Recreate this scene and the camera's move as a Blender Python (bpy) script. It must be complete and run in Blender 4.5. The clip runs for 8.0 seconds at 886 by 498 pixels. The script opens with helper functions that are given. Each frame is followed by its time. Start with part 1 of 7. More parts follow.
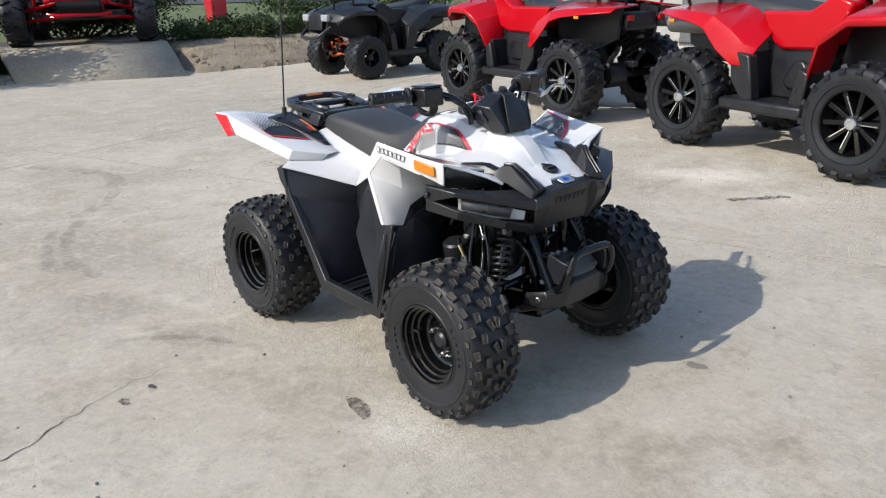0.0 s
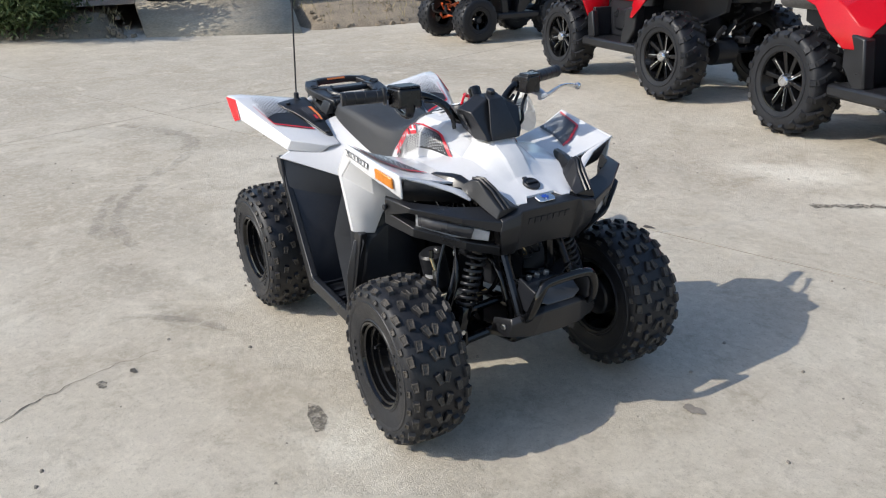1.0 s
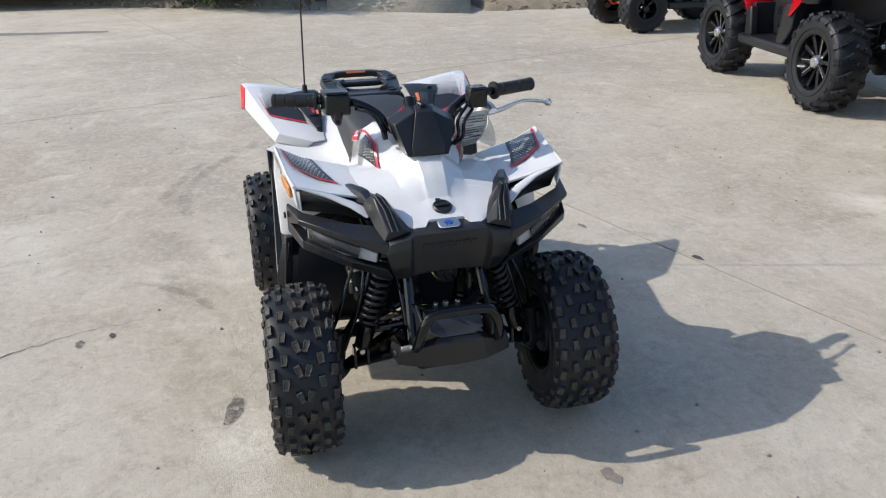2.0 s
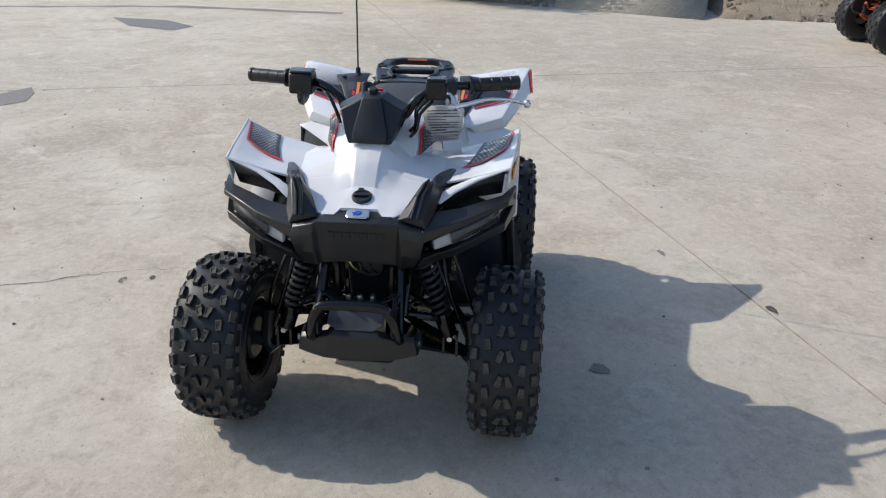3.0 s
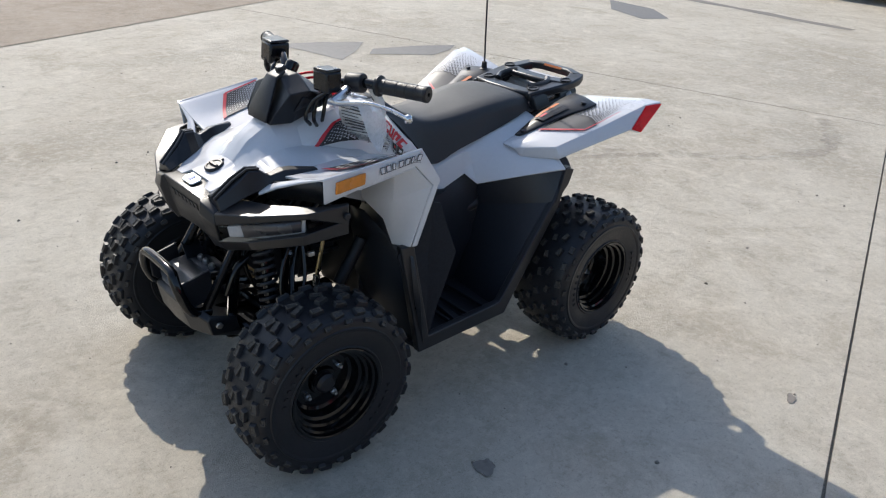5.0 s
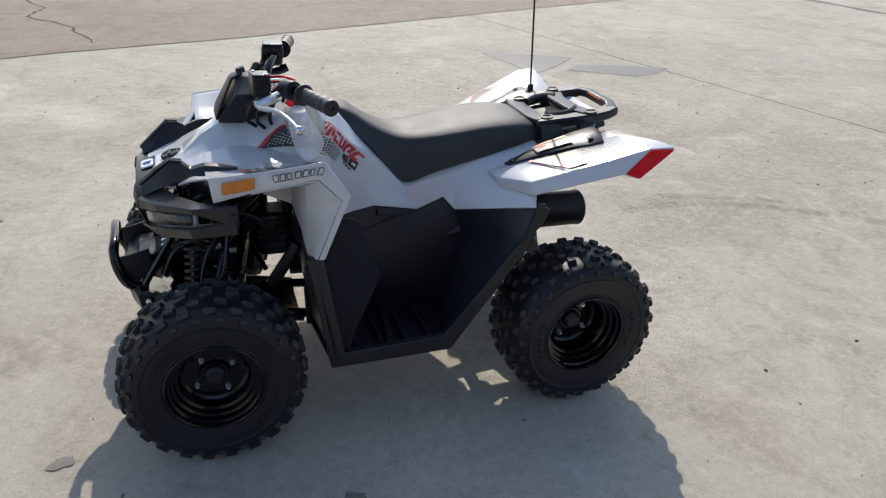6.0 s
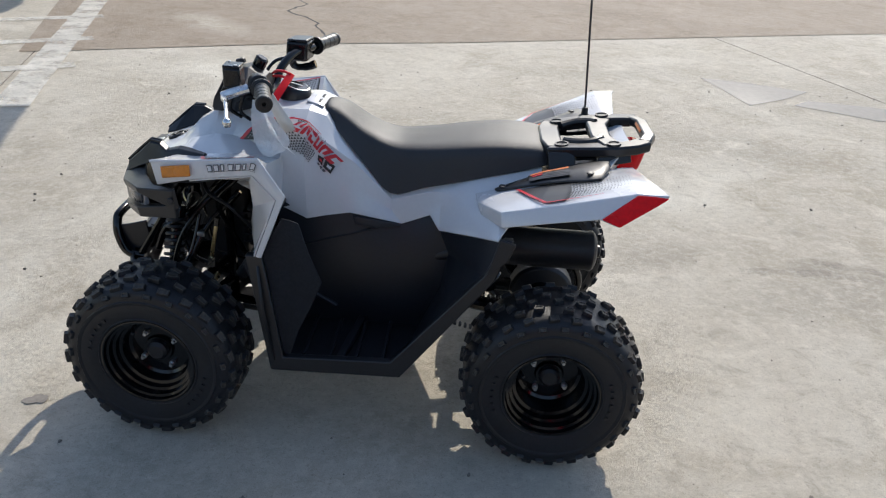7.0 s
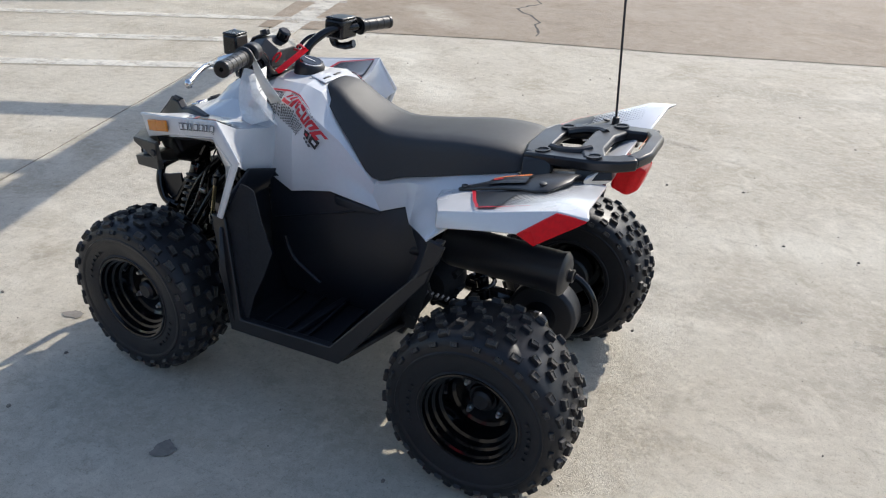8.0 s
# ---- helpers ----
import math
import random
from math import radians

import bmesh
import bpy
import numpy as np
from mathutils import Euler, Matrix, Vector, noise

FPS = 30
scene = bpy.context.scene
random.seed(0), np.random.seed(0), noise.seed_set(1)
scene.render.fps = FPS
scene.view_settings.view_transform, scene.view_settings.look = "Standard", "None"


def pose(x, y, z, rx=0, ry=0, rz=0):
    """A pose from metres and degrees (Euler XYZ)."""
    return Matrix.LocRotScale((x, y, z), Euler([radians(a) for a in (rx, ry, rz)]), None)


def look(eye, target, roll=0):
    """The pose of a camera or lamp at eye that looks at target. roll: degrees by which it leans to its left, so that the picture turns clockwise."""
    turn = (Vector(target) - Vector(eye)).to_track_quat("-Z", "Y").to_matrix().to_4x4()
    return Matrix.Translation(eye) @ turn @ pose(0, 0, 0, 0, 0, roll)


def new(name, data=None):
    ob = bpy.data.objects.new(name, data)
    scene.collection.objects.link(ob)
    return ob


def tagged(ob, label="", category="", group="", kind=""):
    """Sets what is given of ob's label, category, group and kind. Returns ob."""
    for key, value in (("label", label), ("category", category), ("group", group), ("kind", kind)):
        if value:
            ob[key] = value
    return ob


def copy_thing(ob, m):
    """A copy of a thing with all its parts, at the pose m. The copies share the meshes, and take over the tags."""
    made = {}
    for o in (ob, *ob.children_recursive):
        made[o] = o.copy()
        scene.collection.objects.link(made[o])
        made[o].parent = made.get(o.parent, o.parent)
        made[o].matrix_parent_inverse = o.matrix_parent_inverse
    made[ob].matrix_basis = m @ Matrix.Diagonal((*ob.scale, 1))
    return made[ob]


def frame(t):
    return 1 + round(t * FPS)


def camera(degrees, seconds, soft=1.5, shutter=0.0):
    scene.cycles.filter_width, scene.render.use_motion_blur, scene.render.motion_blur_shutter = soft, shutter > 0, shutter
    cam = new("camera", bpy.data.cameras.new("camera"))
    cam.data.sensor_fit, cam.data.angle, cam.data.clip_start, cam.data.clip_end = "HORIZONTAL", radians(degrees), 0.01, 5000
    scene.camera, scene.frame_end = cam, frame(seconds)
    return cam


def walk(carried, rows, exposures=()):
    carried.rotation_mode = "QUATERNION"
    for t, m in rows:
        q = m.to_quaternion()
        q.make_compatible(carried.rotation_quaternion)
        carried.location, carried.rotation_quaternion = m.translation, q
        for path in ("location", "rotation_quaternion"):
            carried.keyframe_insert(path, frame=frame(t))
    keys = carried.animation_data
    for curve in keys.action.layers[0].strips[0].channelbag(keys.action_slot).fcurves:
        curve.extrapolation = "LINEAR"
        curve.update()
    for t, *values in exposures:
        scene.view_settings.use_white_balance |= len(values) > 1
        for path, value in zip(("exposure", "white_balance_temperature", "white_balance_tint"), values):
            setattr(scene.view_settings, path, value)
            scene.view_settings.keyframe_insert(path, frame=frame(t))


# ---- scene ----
cam = camera(60.7, 8.0, soft=1.2)
PATH = [
    (0, (1.784, -1.553, 1.09), (0.376, -0.296, 0.427), -1.6),
    (0.5, (1.814, -1.376, 1.162), (0.328, -0.245, 0.444), -1.3),
    (1, (1.891, -1.11, 1.17), (0.311, -0.149, 0.41), -1.2),
    (2.5, (2.088, -0.071, 1.231), (0.269, 0.125, 0.422), 0.3),
    (3, (2.05, 0.292, 1.184), (0.226, 0.164, 0.375), 1.1),
    (3.5, (1.916, 0.657, 1.157), (0.151, 0.2, 0.335), 1.6),
    (4, (1.761, 1.022, 1.152), (0.125, 0.24, 0.309), 2.3),
    (4.5, (1.504, 1.284, 1.167), (0.04, 0.227, 0.308), 3.2),
    (4.7, (1.392, 1.373, 1.187), (0.009, 0.217, 0.321), 3.6),
    (6, (0.468, 1.833, 1.256), (-0.165, 0.16, 0.361), 3.7),
    (6.5, (0.086, 1.879, 1.243), (-0.196, 0.109, 0.356), 3.5),
    (7, (-0.26, 1.789, 1.25), (-0.197, 0.006, 0.347), 3.4),
    (7.5, (-0.598, 1.697, 1.241), (-0.189, -0.033, 0.326), 3.2),
    (8, (-0.897, 1.545, 1.226), (-0.174, -0.073, 0.299), 3.5),
]
walk(cam, [(t, look(eye, target, roll)) for t, eye, target, roll in PATH], exposures=[(0, 0.50), (2.5, 0.42), (3, 0.42), (4.5, 0.50), (6, 0.32), (6.5, 0.37), (7, 0.44), (8, 0.55)])


# ---- light ----
SUN_DIR = Vector((-0.200, -0.859, 0.696)).normalized()      # towards the sun
world = bpy.data.worlds.new("sky")
scene.world = world
world.use_nodes = True
wn = world.node_tree
sky = wn.nodes.new("ShaderNodeTexSky")
sky.sky_type = "NISHITA"
sky.sun_disc = False
sky.sun_elevation = math.asin(SUN_DIR.z)
sky.sun_rotation = math.atan2(SUN_DIR.x, SUN_DIR.y)
wn.links.new(sky.outputs[0], wn.nodes["Background"].inputs[0])
wn.nodes["Background"].inputs[1].default_value = 0.15
sun = new("sun", bpy.data.lights.new("sun", "SUN"))
sun.data.energy = 3.15
sun.data.angle = radians(0.53)
sun.data.color = (1.0, 0.94, 0.85)
sun.matrix_world = look(SUN_DIR * 40, (0, 0, 0))

# ---- materials ----
def tone(c, k):
    return tuple(min(1.0, v * k) for v in c[:3]) + (1.0,)


def material(name, colour, rough=0.5, metal=0.0, vary=0.15, scale=30.0, bump=0.0, bump_scale=400.0, coat=0.0, rough_vary=0.1, spec=0.5):
    """A surface with two scales of variation in colour, a varied roughness and a fine relief, all in metres."""
    m = bpy.data.materials.new(name)
    m.use_nodes = True
    n, l = m.node_tree.nodes, m.node_tree.links
    b = n["Principled BSDF"]
    b.inputs["Metallic"].default_value = metal
    b.inputs["Coat Weight"].default_value = coat
    b.inputs["Coat Roughness"].default_value = 0.08
    b.inputs["Specular IOR Level"].default_value = spec
    co = n.new("ShaderNodeTexCoord")
    big, small = n.new("ShaderNodeTexNoise"), n.new("ShaderNodeTexNoise")
    big.inputs["Scale"].default_value, small.inputs["Scale"].default_value = scale * 0.25, scale * 4
    big.inputs["Detail"].default_value, small.inputs["Detail"].default_value = 5, 3
    for t in (big, small):
        l.new(co.outputs["Object"], t.inputs["Vector"])
    add = n.new("ShaderNodeMath")
    add.operation = "ADD"
    l.new(big.outputs[0], add.inputs[0])
    l.new(small.outputs[0], add.inputs[1])
    ramp = n.new("ShaderNodeMapRange")
    ramp.inputs[1].default_value, ramp.inputs[2].default_value = 0.7, 1.3
    l.new(add.outputs[0], ramp.inputs[0])
    mix = n.new("ShaderNodeMix")
    mix.data_type = "RGBA"
    mix.inputs["A"].default_value = tone(colour, 1 - vary)
    mix.inputs["B"].default_value = tone(colour, 1 + vary)
    l.new(ramp.outputs[0], mix.inputs["Factor"])
    l.new(mix.outputs["Result"], b.inputs["Base Color"])
    rr = n.new("ShaderNodeMapRange")
    rr.inputs[1].default_value, rr.inputs[2].default_value = 0.3, 0.7
    rr.inputs[3].default_value, rr.inputs[4].default_value = max(0.02, rough - rough_vary), min(1, rough + rough_vary)
    l.new(big.outputs[0], rr.inputs[0])
    l.new(rr.outputs[0], b.inputs["Roughness"])
    if bump:
        tex, bp = n.new("ShaderNodeTexNoise"), n.new("ShaderNodeBump")
        tex.inputs["Scale"].default_value, tex.inputs["Detail"].default_value = bump_scale, 4
        bp.inputs["Strength"].default_value, bp.inputs["Distance"].default_value = bump, 1.0 / bump_scale
        l.new(co.outputs["Object"], tex.inputs["Vector"])
        l.new(tex.outputs[0], bp.inputs["Height"])
        l.new(bp.outputs[0], b.inputs["Normal"])
    return m


WHITE = material("white gloss plastic", (0.620, 0.622, 0.633), 0.22, vary=0.02, coat=0.25, bump=0.02, bump_scale=900, rough_vary=0.06)
BLACK = material("black moulded plastic", (0.0112, 0.0124, 0.0160), 0.44, spec=0.45, vary=0.2, bump=0.15, bump_scale=1500, scale=40)
GREYBLACK = material("charcoal moulded plastic", (0.0120, 0.0128, 0.0152), 0.36, spec=0.46, vary=0.2, bump=0.1, bump_scale=1500, scale=40)
GLOSS = material("black enamelled metal", (0.004, 0.0042, 0.005), 0.09, vary=0.2, coat=0.0, rough_vary=0.03, spec=0.42)
BARBLACK = material("glossy black plastic", (0.0060, 0.0064, 0.0075), 0.24, vary=0.2, spec=0.42, bump=0.05, bump_scale=1200, scale=40)
CHARCOAL = material("grey charcoal plastic", (0.0185, 0.0203, 0.0245), 0.62, spec=0.12, vary=0.2, bump=0.1, bump_scale=1500, scale=40)
PANELBLACK = material("satin black side panel", (0.0130, 0.0152, 0.0210), 0.42, spec=0.5, vary=0.15, bump=0.1, bump_scale=1500, scale=30)
STEEL = material("plain steel", (0.55, 0.55, 0.55), 0.32, metal=1.0, vary=0.15, scale=80)
ALU = material("cast aluminium", (0.68, 0.69, 0.70), 0.28, metal=1.0, vary=0.08, scale=80)
BRASSY = material("yellow zinc plated steel", (0.62, 0.50, 0.28), 0.3, metal=1.0, vary=0.2, scale=80)
RUBBER = material("tyre rubber", (0.0115, 0.0125, 0.0155), 0.50, spec=0.38, vary=0.3, scale=35, bump=0.25, bump_scale=700, rough_vary=0.15)
DUSTY = material("dusty tread rubber", (0.048, 0.042, 0.035), 0.62, vary=0.6, scale=60, bump=0.3, bump_scale=500)
GRIPR = material("grip rubber", (0.0075, 0.0078, 0.0088), 0.34, vary=0.2, bump=0.3, bump_scale=900)
VINYL = material("black seat vinyl", (0.026, 0.0268, 0.029), 0.56, spec=0.5, vary=0.12, bump=0.5, bump_scale=1300, scale=60, rough_vary=0.03)
RED = material("red reflector plastic", (0.52, 0.006, 0.012), 0.34, vary=0.12, spec=0.3, coat=0.05, bump=0.25, bump_scale=500)
CHAINST = material("oily chain steel", (0.10, 0.10, 0.10), 0.35, metal=1.0, vary=0.3, scale=80)
SMOKED = material("smoked lens", (0.045, 0.045, 0.050), 0.22, vary=0.1, coat=0.3)
LAMPRED = material("red lens plastic", (0.68, 0.004, 0.010), 0.30, vary=0.14, spec=0.25, bump=0.2, bump_scale=500)
REDTRIM = material("red film", (0.55, 0.02, 0.035), 0.35, vary=0.06)
REDBODY = material("red gloss plastic", (0.40, 0.0022, 0.0085), 0.20, vary=0.08, spec=0.34, rough_vary=0.05)
ORANGE = material("amber reflector plastic", (0.62, 0.20, 0.012), 0.28, vary=0.12, coat=0.3, bump=0.3, bump_scale=600)
ORANGEFILM = material("orange film", (0.72, 0.20, 0.05), 0.4, vary=0.05)
ORANGEPAINT = material("orange painted steel", (0.65, 0.12, 0.03), 0.35, vary=0.15)
PAPER = material("white paper", (0.72, 0.72, 0.70), 0.75, vary=0.04, bump=0.1)
INK = material("grey ink", (0.10, 0.10, 0.11), 0.6, vary=0.1)
FILMBLACK = material("black film", (0.015, 0.015, 0.017), 0.35, vary=0.1)
FILMGREY = material("silver film", (0.42, 0.43, 0.45), 0.35, vary=0.08)
BLUE = material("blue enamel", (0.02, 0.07, 0.36), 0.25, vary=0.1)
GREYPL = material("grey plastic lens", (0.34, 0.35, 0.37), 0.2, vary=0.08, coat=0.3)
SHIELD = material("satin dark skid plate", (0.030, 0.031, 0.034), 0.40, spec=0.8, vary=0.2, scale=50, rough_vary=0.04)


# ---- mesh tools ----
def empty(name, m=None):
    ob = new(name)
    ob.empty_display_size = 0.1
    if m is not None:
        ob.matrix_world = m
    return ob


def part(name, bm, mat, parent=None, label="", bevel=0.0, solid=0.0, sharp=35, seg=2):
    """Links a bmesh as one mesh object under a thing or a part."""
    me = bpy.data.meshes.new(name)
    bmesh.ops.recalc_face_normals(bm, faces=bm.faces)
    bm.to_mesh(me)
    bm.free()
    me.materials.append(mat)
    me.shade_smooth()
    me.set_sharp_from_angle(angle=radians(sharp))
    ob = new(name, me)
    if parent is not None:
        ob.parent = parent
    if solid:
        s = ob.modifiers.new("thickness", "SOLIDIFY")
        s.thickness, s.offset = solid, -1
    if bevel:
        b = ob.modifiers.new("edges", "BEVEL")
        b.width, b.segments, b.limit_method, b.angle_limit = bevel, seg, "ANGLE", radians(25)
        b.harden_normals = False
    return tagged(ob, label)


def sheet(rows, mirror=False, bm=None, loop=False, caps=False):
    """Quads between rows of points. mirror: the other half is added across y = 0. loop: rows close on themselves."""
    bm = bm or bmesh.new()
    for s in (1, -1) if mirror else (1,):
        vs = [[bm.verts.new((x, s * y, z)) for x, y, z in row] for row in rows]
        for a, b in zip(vs, vs[1:]):
            n = len(a)
            for i in range(n if loop else n - 1):
                bm.faces.new((a[i], a[(i + 1) % n], b[(i + 1) % n], b[i]))
        if caps:
            bm.faces.new(vs[0])
            bm.faces.new(vs[-1])
    if mirror:
        bmesh.ops.remove_doubles(bm, verts=bm.verts, dist=1e-5)
    return bm


def dense_rows(rows, k):
    """The same skin with k steps in each cell, so that its cells bend smoothly instead of folding."""
    def along(row):
        out = []
        for a, b in zip(row, row[1:]):
            out += [tuple(Vector(a).lerp(Vector(b), i / k)) for i in range(k)]
        return out + [tuple(row[-1])]
    wide = [along(r) for r in rows]
    return [list(r) for r in zip(*[along(list(c)) for c in zip(*wide)])]


def poly(points, bm=None):
    bm = bm or bmesh.new()
    bm.faces.new([bm.verts.new(p) for p in points])
    return bm


def prism(a, b, bm=None):
    """A solid between two outlines with the same number of points."""
    bm = bm or bmesh.new()
    va, vb = [bm.verts.new(p) for p in a], [bm.verts.new(p) for p in b]
    n = len(va)
    for i in range(n):
        bm.faces.new((va[i], va[(i + 1) % n], vb[(i + 1) % n], vb[i]))
    bm.faces.new(va)
    bm.faces.new(vb)
    return bm


def side_prism(outline, y0, y1, bm=None):
    """An outline in x and z, carried from y0 to y1."""
    return prism([(x, y0, z) for x, z in outline], [(x, y1, z) for x, z in outline], bm)


def box(cx, cy, cz, sx, sy, sz, m=None, bm=None):
    bm = bm or bmesh.new()
    base = [(-1, -1), (1, -1), (1, 1), (-1, 1)]
    lo = [Vector((cx + sx / 2 * i, cy + sy / 2 * j, cz - sz / 2)) for i, j in base]
    hi = [v + Vector((0, 0, sz)) for v in lo]
    if m is not None:
        lo, hi = [m @ v for v in lo], [m @ v for v in hi]
    return prism(lo, hi, bm)


def lathe(profile, n=32, m=None, bm=None, axis="y", closed=False, ends=True):
    """Turns (along, radius) points round an axis through the origin, then lays them by m."""
    bm = bm or bmesh.new()
    rings = []
    for a, r in profile:
        ring = []
        for i in range(n):
            t = 2 * math.pi * i / n
            c, s = r * math.cos(t), r * math.sin(t)
            p = Vector((c, a, s)) if axis == "y" else Vector((a, c, s)) if axis == "x" else Vector((c, s, a))
            ring.append(bm.verts.new(m @ p if m is not None else p))
        rings.append(ring)
    pairs = list(zip(rings, rings[1:])) + ([(rings[-1], rings[0])] if closed else [])
    for a, b in pairs:
        for i in range(n):
            bm.faces.new((a[i], a[(i + 1) % n], b[(i + 1) % n], b[i]))
    if ends and not closed:
        bm.faces.new(rings[0])
        bm.faces.new(rings[-1])
    return bm


def smooth_path(points, steps=6):
    """A rounded path through the points."""
    p = [Vector(q) for q in points]
    p = [2 * p[0] - p[1]] + p + [2 * p[-1] - p[-2]]
    out = []
    for a, b, c, d in zip(p, p[1:], p[2:], p[3:]):
        for k in range(steps):
            t = k / steps
            out.append(0.5 * (2 * b + (c - a) * t + (2 * a - 5 * b + 4 * c - d) * t * t + (3 * b - a - 3 * c + d) * t ** 3))
    return out + [p[-2]]


def tube(points, r, n=10, steps=0, bm=None, flat=1.0):
    """A round bar along the points; steps rounds its corners."""
    bm = bm or bmesh.new()
    pts = smooth_path(points, steps) if steps else [Vector(q) for q in points]
    rings, up = [], None
    for i, p in enumerate(pts):
        d = (pts[min(i + 1, len(pts) - 1)] - pts[max(i - 1, 0)]).normalized()
        if up is None:
            up = d.orthogonal().normalized()
        up = (up - d * up.dot(d)).normalized()
        side = d.cross(up)
        rad = r[min(i * len(r) // len(pts), len(r) - 1)] if isinstance(r, (list, tuple)) else r
        rings.append([bm.verts.new(p + rad * (math.cos(2 * math.pi * k / n) * up + flat * math.sin(2 * math.pi * k / n) * side)) for k in range(n)])
    for a, b in zip(rings, rings[1:]):
        for i in range(n):
            bm.faces.new((a[i], a[(i + 1) % n], b[(i + 1) % n], b[i]))
    bm.faces.new(rings[0])
    bm.faces.new(rings[-1])
    return bm


def rod(a, b, r, n=10, bm=None):
    return tube([a, b], r, n, 0, bm)


def bolt(at, way, r=0.006, h=0.005, bm=None):
    """A six-sided bolt head at a place, standing along way."""
    q = Vector(way).to_track_quat("Z", "Y").to_matrix().to_4x4()
    return lathe([(0, r), (h * 0.8, r), (h, r * 0.8)], 6, Matrix.Translation(at) @ q, bm, "z")


def coil(a, b, r, wire, turns, bm=None):
    a, b = Vector(a), Vector(b)
    d = (b - a).normalized()
    u = d.orthogonal().normalized()
    v = d.cross(u)
    n = int(turns * 12)
    return tube([a + (b - a) * i / n + r * (math.cos(2 * math.pi * turns * i / n) * u + math.sin(2 * math.pi * turns * i / n) * v) for i in range(n + 1)], wire, 6, 0, bm)


# ---- wheels ----
def tyre_profile(half, r0, r1):
    """Half width, bead radius, crown radius: (across, radius) from the inner bead over the tread to the outer one."""
    p = [(0.80, 0.0), (0.88, 0.03), (0.96, 0.28), (1.0, 0.52), (0.985, 0.74), (0.93, 0.87), (0.80, 0.945), (0.55, 0.98), (0.25, 0.997), (0, 1)]
    half_p = [(half * a, r0 + (r1 - r0) * b) for a, b in p]
    return half_p + [(-a, b) for a, b in reversed(half_p[:-1])]


def tread_block(bm, ang, y, r, length, width, height, skew, tilt):
    """One rubber block on the tread, at an angle round the axle, standing along the tyre's skin."""
    m = Matrix.Rotation(-ang, 4, "Y") @ Matrix.Translation((r, y, 0)) @ Matrix.Rotation(tilt, 4, "Z") @ Matrix.Rotation(skew, 4, "X")
    h, k = height, 0.78
    lo = [m @ Vector((-0.006, i * width / 2, j * length / 2)) for i, j in ((-1, -1), (1, -1), (1, 1), (-1, 1))]
    hi = [m @ Vector((h, i * width / 2 * k, j * length / 2 * k)) for i, j in ((-1, -1), (1, -1), (1, 1), (-1, 1))]
    prism(lo, hi, bm)


def rim_profile(half, r0, dish):
    """The rim's skin from the outer lip, down its steps and across the dished centre, to the inner lip."""
    return [(half * 0.86, r0 + 0.0115), (half * 0.925, r0 + 0.0095), (half * 0.935, r0 + 0.0065), (half * 0.92, r0 + 0.0035), (half * 0.82, r0 + 0.001), (half * 0.79, r0 - 0.004),
            (half * 0.62, r0 - 0.006), (half * 0.59, r0 - 0.012), (half * 0.44, r0 - 0.014), (half * 0.41, r0 - 0.021), (dish + 0.012, r0 - 0.023), (dish + 0.004, r0 - 0.026),
            (dish, r0 - 0.033), (dish, 0.034), (dish + 0.008, 0.031), (dish + 0.008, 0.0005)]


def knob(bm, ang, y, r, length, width, height, skew, tilt, notch=0.0):
    """A moulded rubber knob: a notched block with a worn, dusty edge round its darker top."""
    length, width = length * 0.96, width * 0.95
    m = Matrix.Rotation(-ang, 4, "Y") @ Matrix.Translation((r, y, 0)) @ Matrix.Rotation(tilt, 4, "Z") @ Matrix.Rotation(skew, 4, "X")
    shape = ((-0.44, -0.5), (0.44, -0.5), (0.5, -0.12), (0.5 - notch, 0.06), (0.40, 0.5), (-0.40, 0.5), (-0.5 + notch, 0.10), (-0.5, -0.14))
    n = len(shape)
    rings = [[bm.verts.new(m @ Vector((h, i * width * k, j * length * k))) for i, j in shape] for h, k in ((-0.006, 1.14), (height - 0.0014, 0.92), (height, 0.84), (height - 0.0002, 0.66), (height - 0.0016, 0.54))]
    for q, (a, b) in enumerate(zip(rings, rings[1:])):
        for i in range(n):
            f = bm.faces.new((a[i], a[(i + 1) % n], b[(i + 1) % n], b[i]))
            f.material_index = 1 if q in (1, 2, 3) else 0
    bm.faces.new(rings[-1]).material_index = 1


def kid_tyre(r, half, r0):
    """The carcass of the small quad bike's tyre, with raised rings and marks on its walls."""
    rc = r - 0.0090
    bm = lathe(tyre_profile(half * 0.985, r0, rc), 72, ends=False)
    for s in (1, -1):
        rr = r0 + (rc - r0) * 0.60
        lathe([(s * half * 0.94, rr - 0.010), (s * half * 0.998, rr - 0.004), (s * half * 1.006, rr + 0.002), (s * half * 0.94, rr + 0.007)], 72, bm=bm, closed=True)
        rr = r0 + 0.010
        lathe([(s * half * 0.85, rr - 0.002), (s * half * 0.925, rr + 0.001), (s * half * 0.940, rr + 0.004), (s * half * 0.90, rr + 0.007)], 72, bm=bm, closed=True)
    for k in range(46):
        if k % 23 < 6:
            tread_block(bm, 2 * math.pi * k / 46, half * 0.985, r0 + (rc - r0) * 0.36, 0.008 if k % 3 else 0.005, 0.0028, 0.0010, 0, 0)
    return bm


